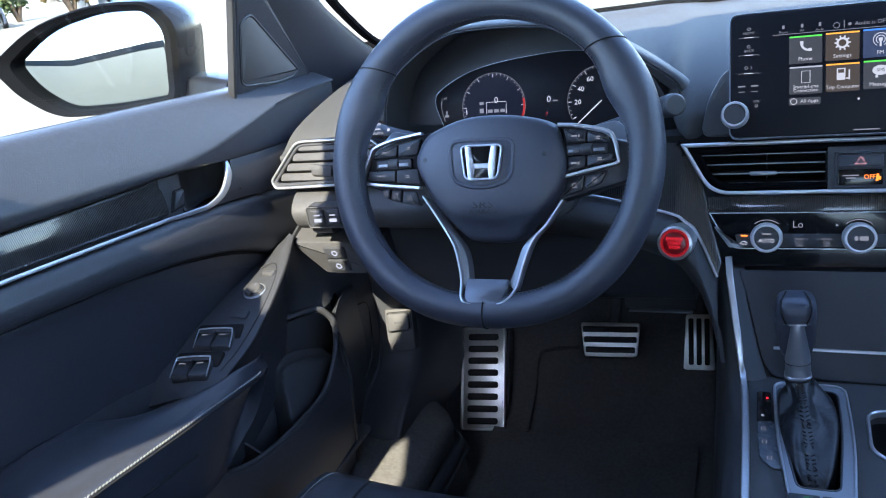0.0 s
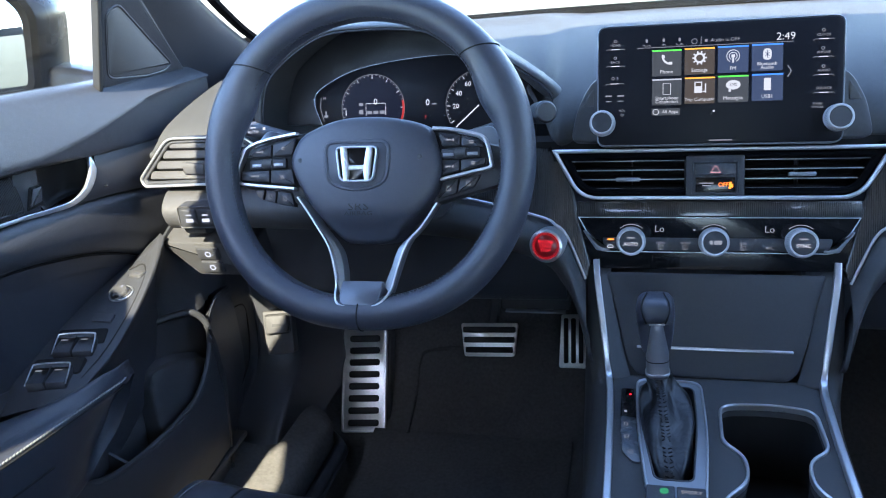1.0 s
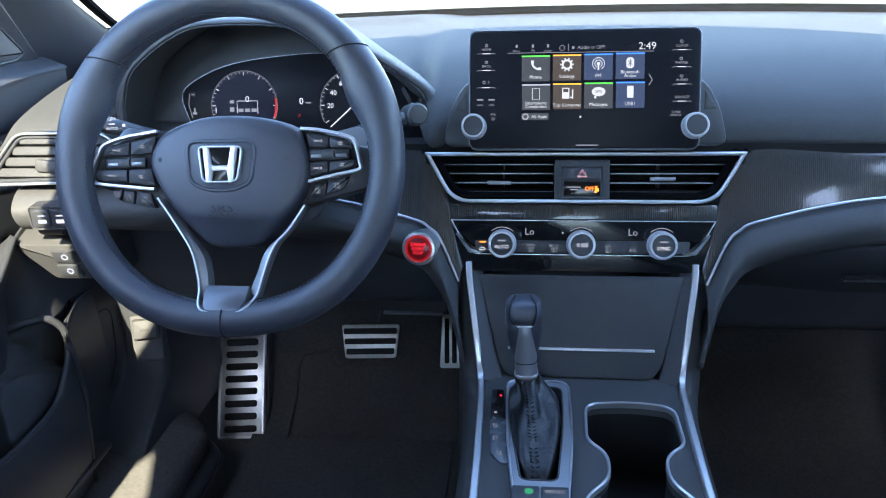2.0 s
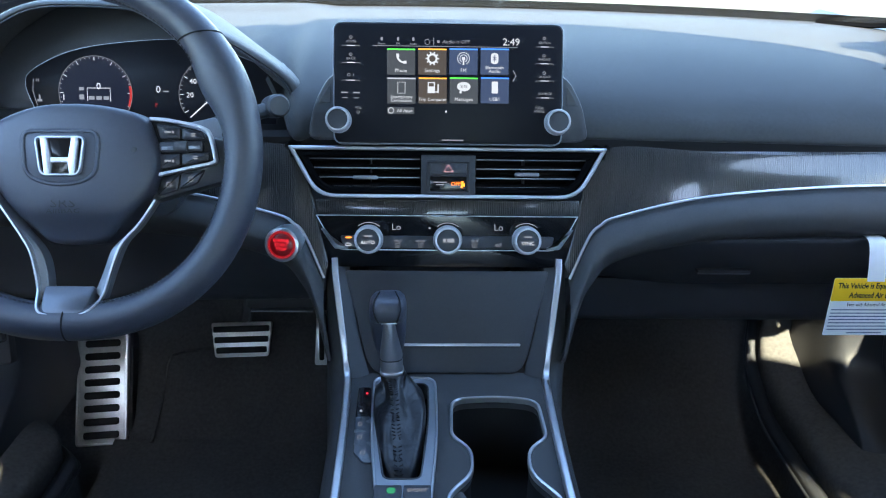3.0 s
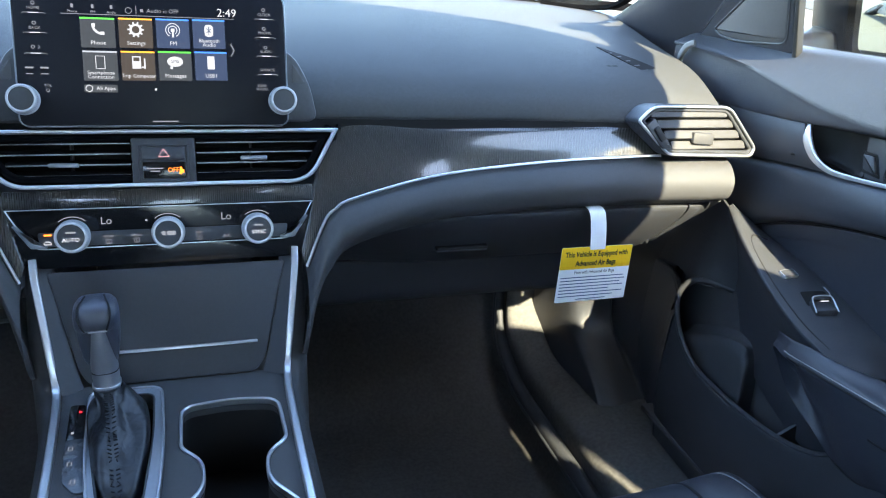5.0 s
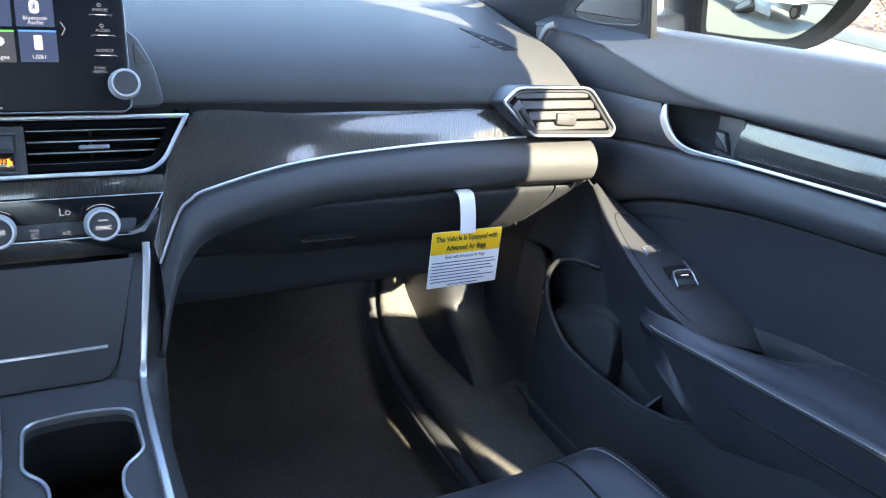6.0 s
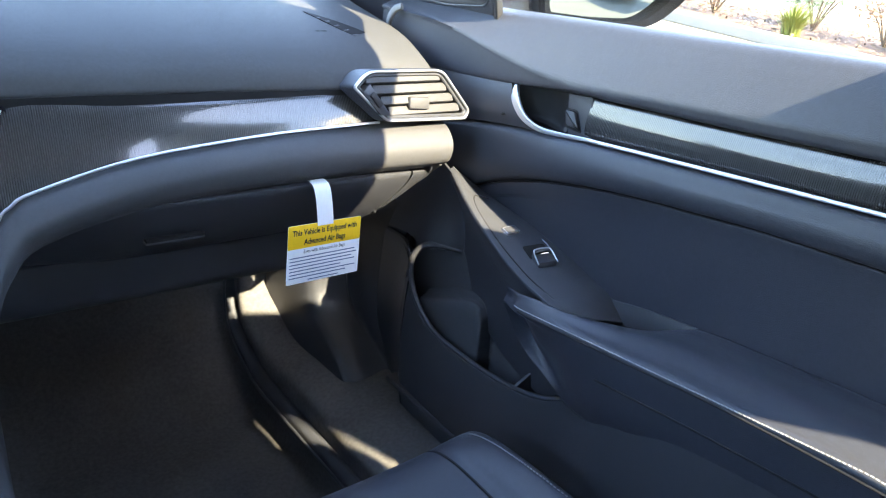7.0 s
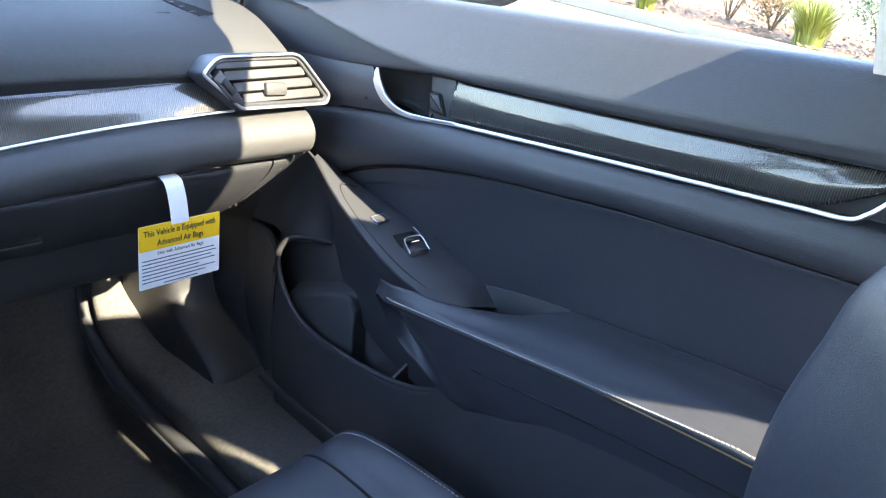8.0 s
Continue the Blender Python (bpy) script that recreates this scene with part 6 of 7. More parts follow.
    for y, o, deep in ((-0.186, 0.640, 0.06), (-0.196, 0.644, 0.16), (-0.212, 0.648, 0.30), (-0.235, 0.653, 0.48), (-0.27, 0.664, 0.70), (-0.30, 0.684, 0.9), (-0.335, 0.706, 1.0), (-0.365, 0.730, 1.0), (-0.385, 0.739, 1.0), (-0.45, 0.739, 1.0), (-0.60, 0.739, 1.0), (-0.80, 0.739, 1.0), (-1.0, 0.739, 1.0)):
        i = 0.6225 + 0.013 * smooth_step(-0.225, -0.180, y)
        z, e = arm_z(y) - 0.006 * smooth_step(-0.24, -0.19, y), stitch_z(y)
        fall = 0.012 * smooth_step(-0.38, -0.33, y)
        e = min(e, z - 0.004)
        w = o - i
        rings.append([(s * o, y, z - fall), (s * (i + 0.75 * w), y, z + 0.005 - 0.5 * fall), (s * (i + 0.42 * w), y, z + 0.007), (s * (i + 0.15 * w + 0.002), y, z + 0.001), (s * (i + 0.003), y, e + 0.003), (s * i, y, e - 0.004), (s * (i + 0.001 + 0.012 * (1 - deep)), y, e - 0.022 * deep), (s * (i + 0.004 + 0.022 * (1 - deep)), y, e - 0.052 * deep), (s * (i + 0.012 + 0.022 * (1 - deep)), y, e - 0.085 * deep), (s * (i + 0.35 * w), y, e - 0.105 * deep), (s * o, y, e - 0.105 * deep), (s * o, y, z - fall - 0.05 * deep)])
    rings = [spline(r, 48, closed=True) for r in rings]
    arm = part("armrest", grid([spline([r[i] for r in rings], 72) for i in range(48)], closed_v=True), LEATHER, door, "black leather armrest with grey stitching")
    bm = bmesh.new()
    for k in range(180):
        y = -0.215 - 0.0042 * k
        block((-0.0006, -0.0015, -0.0006), (0.0006, 0.0015, 0.0006), 0, m=Matrix.Translation((s * (0.6230 + 0.013 * smooth_step(-0.225, -0.180, y)), y, stitch_z(y) + 0.0022)) @ pose(0, 0, 0, 8, s * 35, 14), bm=bm)
    tagged(part("stitching", bm, THREAD, arm), "grey stitching", kind="stuff")
    part("pull_cup", skin([[(s * x, y, z) for y, z in ((-0.245, 0.722), (-0.27, 0.700), (-0.31, 0.690), (-0.35, 0.700), (-0.385, 0.735))] for x in (0.650, 0.69, 0.737)], 20, 8, 0.003), HARD, arm, "dark pull cup")
    part("cup_back", skin([[(s * x, y, z) for y, z in ((-0.258, top), (-0.29, top + 0.008), (-0.33, top + 0.016), (-0.372, top + 0.022))] for x, top in ((0.7325, 0.690), (0.7335, 0.712), (0.7360, 0.7255))], 16, 8, 0.002), HARD, arm)
    part("welt", tube(spline([(s * 0.6218, y, stitch_z(y) - 0.0016) for y in (-0.222, -0.35, -0.5, -0.7, -0.95)], 40), circle(0.0012, 6)), SEAM, arm)
    part("lower_seam", tube(spline([(s * (0.6242 - 0.0005 * u), -0.34 - 0.62 * u, stitch_z(-0.34 - 0.62 * u) - 0.036) for u in (0, 0.25, 0.5, 0.75, 1)], 30), circle(0.0011, 6)), SEAM, arm)

    # switch plate: a tongue that climbs from the armrest to the dashboard's end
    left = [(0.692, 0.006, 0.798), (0.677, -0.046, 0.7785), (0.666, -0.100, 0.7600), (0.659, -0.152, 0.7430), (0.6555, -0.195, 0.7320), (0.653, -0.236, 0.7265), (0.654, -0.262, 0.716)]
    right = [(0.705, 0.008, 0.797), (0.7265, -0.030, 0.776), (0.7365, -0.095, 0.7625), (0.738, -0.165, 0.7500), (0.738, -0.222, 0.7360), (0.738, -0.256, 0.7270), (0.738, -0.285, 0.708)]
    left, right = [(s * x, y, z) for x, y, z in left], [(s * x, y, z) for x, y, z in right]
    middle = [tuple((Vector(a) + Vector(b)) / 2 + Vector((0, 0, 0.0045))) for a, b in zip(left, right)]
    roll = [(x + s * 0.005, y, z + 0.0030) for x, y, z in left]
    down = [(x + s * 0.002, y, z - 0.007) for x, y, z in left]
    side = [(x + s * 0.016, y + 0.004, z - 0.045) for x, y, z in left]
    foot = [(x + s * 0.032, y + 0.008, z - 0.14) for x, y, z in left]
    plate_ob = part("switch_plate", skin([right, middle, roll, left, down, side, foot], 50, 60, 0.003), HARD, door, "matt black switch plate")

    def at_plate(y, u):
        """A pose on the switch plate: u from its inner to its outer edge."""
        a, mid, b = spline(left, 60), spline(middle, 60), spline(right, 60)
        i = min(range(60), key=lambda k: abs(a[k].y - y))
        p = a[i] * (1 - u) * (1 - 2 * u) + mid[i] * 4 * u * (1 - u) + b[i] * u * (2 * u - 1)
        t = (mid[min(i + 1, 59)] - mid[max(i - 1, 0)]).normalized()
        w = (b[i] - a[i]).normalized()
        n = w.cross(t) if s < 0 else t.cross(w)
        n = n.normalized() if n.z > 0 else -n.normalized()
        x = (w - n * w.dot(n)).normalized() * s
        yy = n.cross(x)
        return Matrix(((x.x, yy.x, n.x, p.x), (x.y, yy.y, n.y, p.y), (x.z, yy.z, n.z, p.z), (0, 0, 0, 1)))

    # the fine joint round the switch insert
    joint = [at_plate(y, u).translation + Vector((0, 0, 0.0008)) for y, u in ((-0.062, 0.70), (-0.054, 0.40), (-0.062, 0.20), (-0.090, 0.13), (-0.135, 0.11), (-0.185, 0.11), (-0.232, 0.12))]
    part("plate_joint", tube(spline(joint, 50), circle(0.0010, 6), up=(0.3, 0, 1)), SEAM, plate_ob)

    def rocker(m, w, deep):
        """A window switch: a hooded key with a bright edge, over a dark finger well."""
        r = part("window_switch", block((-w / 2, -deep, -0.008), (w / 2, deep, 0.0050), 0.003, m=m @ pose(0, 0, 0, -12, 0, 0)), HARD, plate_ob)
        hump = spline([(-w / 2, -deep * 0.9, 0.0045), (-w / 2 + 0.001, deep * 0.70, 0.0090), (-w / 2 + 0.006, deep, 0.0105), (w / 2 - 0.006, deep, 0.0105), (w / 2 - 0.001, deep * 0.70, 0.0090), (w / 2, -deep * 0.9, 0.0045)], 30)
        part("chrome_edge", tube([m @ v for v in hump], circle(0.0009, 6)), CHROME, r)
        hood = [(-w / 2, -deep * 0.6, 0.0046), (-w / 2 + 0.001, deep * 0.68, 0.0084), (w / 2 - 0.001, deep * 0.68, 0.0084), (w / 2, -deep * 0.6, 0.0046)]
        part("hood", grid([[m @ Vector(p) for p in hood], [m @ Vector((x * 0.98, y + deep * 0.30, z + 0.0016)) for x, y, z in hood], [m @ Vector((x * 0.96, y + deep * 0.30, -0.004)) for x, y, z in hood]]), HARD, r)
        return r

    if s < 0:
        for y in (-0.232, -0.182):
            m = at_plate(y, 0.50)
            part("switch_well", block((-0.029, 0.006, -0.012), (0.029, 0.032, 0.0016), 0.004, m=m), BLACK, plate_ob)
            r = rocker(m, 0.044, 0.0135)
            part("split", block((-0.0006, -0.014, 0.0), (0.0006, 0.012, 0.0092), 0, m=m), SEAM, r)
            part("switch_mark", flat_bars(m @ pose(0, 0, 0, 8, 0, 0), [(-0.0110, 0.005, 0.004, 0.0007), (0.0110, 0.005, 0.004, 0.0007)], 0.0094), DIM, r)
        m = at_plate(-0.103, 0.42)
        dialer = part("mirror_dial", lathe(m, [(0.0125, -0.004), (0.0125, 0.0020), (0.0108, 0.0030), (0.0098, 0.0062), (0.0086, 0.0072), (0.0004, 0.0074)], 28), SOFT, plate_ob)
        part("dial_ring", lathe(m, [(0.0150, -0.002), (0.0150, 0.0012), (0.0136, 0.0022), (0.0128, 0.0)], 28), SILVER, dialer)
        part("dial_mark", flat_bars(m, [(0, 0.006, 0.0008, 0.0020)], 0.0076), WHITE, dialer)
        m = at_plate(-0.070, 0.38)
        fold_key = part("fold_button", plate(m, rect(-0.0095, -0.0060, 0.0095, 0.0060, 0.004), -0.004, 0.0024, 0.001), SOFT, plate_ob)
        part("button_ring", ring_plate(m, rect(-0.0112, -0.0078, 0.0112, 0.0078, 0.005), 0.0014, -0.002, 0.0016), HARD, fold_key)
        part("switch_mark", flat_bars(m, [(0, 0, 0.0035, 0.0008)], 0.0026), DIM, fold_key)
        part("lock_button", plate(at_plate(-0.142, 0.42), rect(-0.0120, -0.0070, 0.0120, 0.0070, 0.002), -0.004, 0.0024, 0.001), HARD, plate_ob)
    else:
        key = part("lock_button", plate(at_plate(-0.118, 0.45), rect(-0.0090, -0.0060, 0.0090, 0.0060, 0.002), -0.004, 0.0034, 0.001), HARD, plate_ob)
        part("button_edge", ring_plate(at_plate(-0.118, 0.45), rect(-0.0096, -0.0066, 0.0096, 0.0066, 0.002), 0.0010, -0.002, 0.0030), CHROME, key)
        m = at_plate(-0.166, 0.52)
        part("switch_well", block((-0.0160, 0.004, -0.012), (0.0160, 0.030, 0.0016), 0.004, m=m), BLACK, plate_ob)
        part("well_edge", tube([m @ Vector(p) for p in ((0.0165, 0.034, 0.0016), (0.0180, 0.026, 0.0018), (0.0170, 0.010, 0.0020), (0.0150, 0.000, 0.0020))], circle(0.0008, 6)), SILVER, plate_ob)
        r = rocker(m, 0.026, 0.0105)
        part("switch_mark", flat_bars(m @ pose(0, 0, 0, 8, 0, 0), [(0, 0.004, 0.0050, 0.0007)], 0.0094), WHITE, r)

    # map pocket: the lower panel carries its rolled rim and runs on under the armrest
    lip = [(s * 0.702, -0.032, 0.6940), (s * 0.686, -0.010, 0.6945), (s * 0.671, 0.011, 0.6890), (s * 0.661, 0.0225, 0.667), (s * 0.6585, 0.017, 0.640), (s * 0.658, -0.006, 0.610), (s * 0.658, -0.045, 0.589), (s * 0.657, -0.10, 0.586), (s * 0.656, -0.16, 0.590), (s * 0.655, -0.214, 0.599), (s * 0.6545, -0.260, 0.615), (s * 0.653, -0.296, 0.640), (s * 0.648, -0.325, 0.663), (s * 0.640, -0.36, 0.680)]
    if s < 0:
        lip = [(x, y - 0.014 * smooth_step(-0.10, 0.0, y), z) for x, y, z in lip]
    wall = [(s * 0.700, 0.140, 0.660), (s * 0.684, 0.075, 0.672)] + lip[3:] + [(s * 0.6330, -0.42, 0.7075), (s * 0.6315, -0.50, 0.7190), (s * 0.6315, -0.60, 0.7325), (s * 0.6315, -0.80, 0.7325), (s * 0.6315, -1.0, 0.7325)]
    pocket = part("map_pocket", skin([wall, [(x - s * 0.004, y, z - 0.012) for x, y, z in wall], [(x - s * 0.003, y + 0.004, 0.62 * z + 0.38 * 0.37) for x, y, z in wall], [(x + s * 0.012, y + 0.008, 0.25 * z + 0.75 * 0.37) for x, y, z in wall], [(x + s * 0.03, y + 0.01, 0.35) for x, y, z in wall]], 90, 40, 0.005), HARD, door, "moulded lower door panel with a map pocket")
    wide = [1.15 - 0.35 * smooth_step(0.15, 0.5, k / 79) for k in range(80)]
    part("rim", tube(spline(lip, 80), circle(0.0042, 12), sizes=wide), HARD, pocket, "rolled pocket rim")
    lo, hi = sorted((s * 0.700, s * 0.712))
    part("liner", block((lo, -0.44, 0.44), (hi, 0.07, 0.695), 0.004), POCKET, pocket)
    lo, hi = sorted((s * 0.66, s * 0.72))
    part("well_floor", block((lo, -0.42, 0.45), (hi, 0.05, 0.46), 0.003), POCKET, pocket)
    part("cup_ledge", skin([[(s * 0.699, y, z) for y, z in ((0.022, 0.612), (-0.012, 0.630), (-0.050, 0.646), (-0.092, 0.654), (-0.104, 0.646), (-0.112, 0.62), (-0.125, 0.50))], [(s * 0.690, y, z) for y, z in ((0.020, 0.606), (-0.014, 0.622), (-0.052, 0.640), (-0.093, 0.650), (-0.106, 0.640), (-0.113, 0.615), (-0.125, 0.50))], [(s * 0.676, y, z) for y, z in ((0.018, 0.590), (-0.016, 0.604), (-0.056, 0.622), (-0.096, 0.634), (-0.108, 0.625), (-0.116, 0.60), (-0.126, 0.48))], [(s * 0.674, y, z) for y, z in ((0.018, 0.50), (-0.016, 0.50), (-0.056, 0.50), (-0.096, 0.50), (-0.108, 0.50), (-0.116, 0.49), (-0.126, 0.47))]], 30, 16, 0.003), POCKET, pocket, "inner bottle ledge")
    part("fin", skin([[(s * 0.700, y, z) for y, z in ((-0.222, 0.48), (-0.216, 0.59), (-0.212, 0.625))], [(s * 0.664, y, z) for y, z in ((-0.204, 0.48), (-0.200, 0.565), (-0.204, 0.592))]], 10, 6, 0.004), HARD, pocket)
    part("front_panel", skin([[(s * x, y, z) for x, y, z in row] for row in (((0.704, 0.150, 0.812), (0.702, 0.070, 0.808), (0.697, 0.010, 0.794), (0.686, -0.040, 0.774)), ((0.704, 0.150, 0.740), (0.697, 0.070, 0.745), (0.690, 0.010, 0.748), (0.694, -0.040, 0.738)), ((0.702, 0.150, 0.660), (0.684, 0.070, 0.682), (0.672, 0.010, 0.686), (0.700, -0.036, 0.6945)))], 24, 20, 0.004), HARD, door, "smooth dark panel ahead of the pocket")
    part("side_wall", skin([[(s * (0.71 - 0.006 * u), y, z) for u, z in ((0, 0.37), (0.4, 0.50), (0.9, 0.62), (1, 0.70), (0.4, 0.80))] for y in (0.13, 0.105, 0.085)], 20, 10, 0.004), HARD, door)

    # sail panel with the tweeter grille, and the window's frame
    m = Matrix(((0, -0.30 * s, -s * 0.95, s * 0.738), (-1, 0, 0, 0.0), (0, 0.95, -0.30, 1.0), (0, 0, 0, 1)))
    sail = part("sail_panel", plate(m, rounded([(-0.215, -0.022), (-0.010, -0.004), (-0.002, 0.175), (-0.022, 0.165)], 0.01), -0.003, 0.006, 0.003), HIDE, door, "speaker panel at the window's corner")
    grille = rounded([(-0.172, 0.000), (-0.155, -0.009), (-0.110, -0.008), (-0.030, 0.004), (-0.018, 0.012), (-0.009, 0.092), (-0.036, 0.102)], [0.012, 0.014, 0.014, 0.012, 0.012, 0.012, 0.012])
    part("grille_rim", ring_plate(m, grille, 0.003, 0.002, 0.0072), HARD, sail)
    part("grille", plate(m, inset(grille, 0.0035), 0.002, 0.007, 0.002), MATT, sail, "fine speaker mesh")
    strip = [m @ Vector((x, y, 0.004)) for x, y in ((-0.004, -0.008), (0.003, 0.09), (0.013, 0.20), (0.063, 0.33))]
    part("window_frame", tube(strip, rect(-0.0035, -0.005, 0.0035, 0.005, 0.0015), up=(s, 0, 0.4)), RUBBER, door)
    part("window_pane", skin([[(s * (0.772 - 0.19 * u), y - 0.1 * u, sill_z(y) - 0.01 + (1.34 - sill_z(y)) * u) for y in (0.02, -0.3, -0.7, -0.98)] for u in (0, 0.5, 1)], 12, 8, 0.003), PANE, door).visible_shadow = False
    # exterior mirror on its foot
    n = Vector((-s * 0.16, -1.0, 0.03)).normalized()
    right = Vector((0, 0, 1)).cross(n).normalized() * -1
    up = n.cross(right) * -1
    up = up if up.z > 0 else -up
    c = Vector((s * 1.010, 0.075, 1.045))
    m = Matrix(((right.x, up.x, n.x, c.x), (right.y, up.y, n.y, c.y), (right.z, up.z, n.z, c.z), (0, 0, 0, 1)))
    k = 1 if (right.x * s > 0) else -1
    outline = rounded([(k * x, y) for x, y in ((0.178, 0.018), (0.085, 0.068), (-0.030, 0.086), (-0.115, 0.078), (-0.146, 0.045), (-0.126, -0.066), (-0.020, -0.072), (0.085, -0.070), (0.145, -0.030))], [0.02, 0.05, 0.05, 0.03, 0.03, 0.02, 0.03, 0.03, 0.04], 5)
    rings = [[m @ Vector((x * f, y * f, z)) for x, y in outline] for f, z in ((0.88, -0.002), (0.90, 0.012), (0.97, 0.018), (1.0, 0.010), (1.02, -0.03), (0.98, -0.07), (0.80, -0.11), (0.45, -0.135), (0.1, -0.14))]
    housing = part("mirror_housing", grid(rings, closed_u=True, caps=True), PAINT, door, "dark glossy mirror housing")
    part("mirror_rim", grid([[m @ Vector((x * f[0] + k * f[2], y * f[1], z)) for x, y in outline] for f, z in (((0.83, 0.875, -0.004), 0.004), ((0.845, 0.89, -0.0035), 0.016), ((0.965, 0.97, 0.0), 0.022), ((1.005, 1.005, 0.0), 0.014))], closed_u=True), TEXTURED, housing, "textured black mirror rim")
    part("mirror_glass", plate(m, [(x * 0.84 - k * 0.004, y * 0.885) for x, y in outline], 0.0, 0.006, 0.001), MIRROR, housing, "mirror glass")
    foot = spline([c + Vector((-s * 0.10, 0.05, -0.05)), c + Vector((-s * 0.16, 0.055, -0.055)), (s * 0.80, 0.12, 0.985)], 10)
    part("mirror_foot", tube(foot, rounded([(-0.035, -0.018), (0.035, -0.018), (0.03, 0.018), (-0.03, 0.018)], 0.01), up=(0, 0, 1)), PAINT, housing)
    return door


build_door(-1, "closed driver's door with dark vinyl, patterned trim and four window switches")
build_door(1, "closed passenger door with dark vinyl, patterned trim and one window switch")

# ---- pedals ----
REST = pose(-0.582, 0.352, 0.366, 53, 0, 7)
rest = thing("footrest", "ribbed steel driver's footrest on the carpet", "footrest", (-0.6, 0.33, 0.29))
part("steel_plate", plate(REST, rect(-0.0425, -0.100, 0.0425, 0.095, 0.008), -0.006, 0.004, 0.002), STEEL, rest, "worn brushed steel plate")
for k in range(8):
    y = 0.075 - 0.0225 * k
    part("rubber_rib", plate(REST, rect(-0.029, y - 0.006, 0.029, y + 0.006, 0.005), 0.0, 0.009, 0.002), RUBBER, rest)
part("frame", ring_plate(REST, rect(-0.0425, -0.100, 0.0425, 0.095, 0.008), 0.0045, 0.002, 0.0065), STEEL, rest, "raised steel border")
part("base", block((-0.05, -0.105, -0.05), (0.05, 0.10, -0.005), 0.01, m=REST), MATT, rest)
BR = pose(-0.347, 0.405, 0.431, 60, 0, 4)
brake = thing("brake_pedal", "steel brake pedal with three rubber ribs", "pedal", (-0.347, 0.43, 0.40))
part("pad", plate(BR, rounded([(-0.0535, 0.031), (0.0535, 0.031), (0.0465, -0.031), (-0.0465, -0.031)], 0.006), -0.008, 0.004, 0.002), STEEL, brake, "steel pad")
for y, w in ((0.0185, 0.049), (0.0, 0.047), (-0.0185, 0.044)):
    part("rubber_rib", plate(BR, rect(-w, y - 0.0054, w, y + 0.0054, 0.003), 0.0, 0.008, 0.002), RUBBER, brake)
part("arm", tube(spline([BR @ Vector((0.0, 0, -0.01)), (-0.34, 0.47, 0.50), (-0.335, 0.50, 0.66)], 14), rect(-0.008, -0.012, 0.008, 0.012, 0.003), up=(0, 1, 0)), MATT, brake)
GA = pose(-0.195, 0.43, 0.424, 60, 0, 3)
gas = thing("accelerator_pedal", "steel accelerator pedal with upright rubber ribs", "pedal", (-0.195, 0.44, 0.36))
part("pad", plate(GA, rounded([(-0.022, 0.047), (0.022, 0.047), (0.027, -0.052), (-0.027, -0.052)], 0.006), -0.008, 0.004, 0.002), STEEL, gas, "steel pad")
for x in (-0.0135, 0.0, 0.0135):
    part("rubber_rib", plate(GA, rect(x - 0.0042, -0.043, x + 0.0042, 0.039, 0.003), 0.0, 0.008, 0.0015), RUBBER, gas)
part("arm", tube(spline([GA @ Vector((0.0, 0.03, -0.01)), (-0.193, 0.50, 0.52), (-0.19, 0.53, 0.66)], 12), rect(-0.007, -0.01, 0.007, 0.01, 0.003), up=(0, 1, 0)), MATT, gas)
mat_ob = part("floor_mat", skin([[(x, y, FLOOR_Z + 0.004 + z) for x in (-0.55, -0.45, -0.3, -0.188)] for y, z in ((-0.35, 0), (0.0, 0), (0.22, 0.002), (0.29, 0.012))], 16, 20, 0.006), CARPET)
tagged(mat_ob, "black carpet mat in the driver's footwell", "floor mat")

fold_line = spline([(-0.485, 0.283, 0.300), (-0.487, 0.366, 0.333), (-0.486, 0.413, 0.379), (-0.465, 0.424, 0.392), (-0.410, 0.429, 0.398)], 30)
part("heel_fold", tube(fold_line, circle(0.003, 6)), CARPET, floor)

# kick panels beside the footwells, hood latch
for s, tag in ((-1, "wall_kick_west"), (1, "wall_kick_east")):
    rows = []
    for z, crest, deep in ((0.36, 0.06, 0.0), (0.42, 0.10, 0.0), (0.455, 0.150, 0.0), (0.485, 0.205, 0.0), (0.52, 0.226, 0.0), (0.57, 0.230, 0.002), (0.63, 0.226, 0.004), (0.71, 0.215, 0.006)):
        c = crest if s > 0 else crest - 0.035
        rows.append([(s * (x - deep), y, z) for x, y in ((0.704, min(c - 0.02, 0.09)), (0.702, c - 0.006), (0.692, c), (0.676, c + 0.003), (0.656, c + 0.009), (0.638, c + 0.022), (0.630, c + 0.050), (0.626, max(c + 0.10, 0.32)), (0.622, max(c + 0.15, 0.37)), (0.630, max(c + 0.17, 0.39)), (0.640, 0.50), (0.640, 0.66))])
    tagged(part(tag, skin(rows, 60, 30, 0.006), HARD), "rounded dark plastic panel beside the footwell", "kick panel", kind="structure")
    if s < 0:
        part("cover_joint", tube(spline([(-0.700, 0.080, 0.617), (-0.700, 0.115, 0.621), (-0.700, 0.171, 0.612), (-0.700, 0.179, 0.578), (-0.700, 0.161, 0.517), (-0.700, 0.102, 0.481)], 40), circle(0.0012, 6)), SEAM, bpy.data.objects[tag], "outline of a small cover")
latch = thing("hood_release", "grey hood release lever on the side panel", "lever", (-0.66, 0.2, 0.53))
m = pose(-0.648, 0.181, 0.565, 66, 0, 14)
part("bracket", plate(m, rounded([(-0.026, 0.030), (0.022, 0.028), (0.024, -0.042), (-0.022, -0.042)], 0.006), -0.03, 0.0, 0.004), SOFT, latch)
part("lever", plate(m, rounded([(-0.019, 0.022), (0.017, 0.022), (0.018, -0.006), (-0.018, -0.008)], 0.005), -0.005, 0.012, 0.003), SOFT, latch)
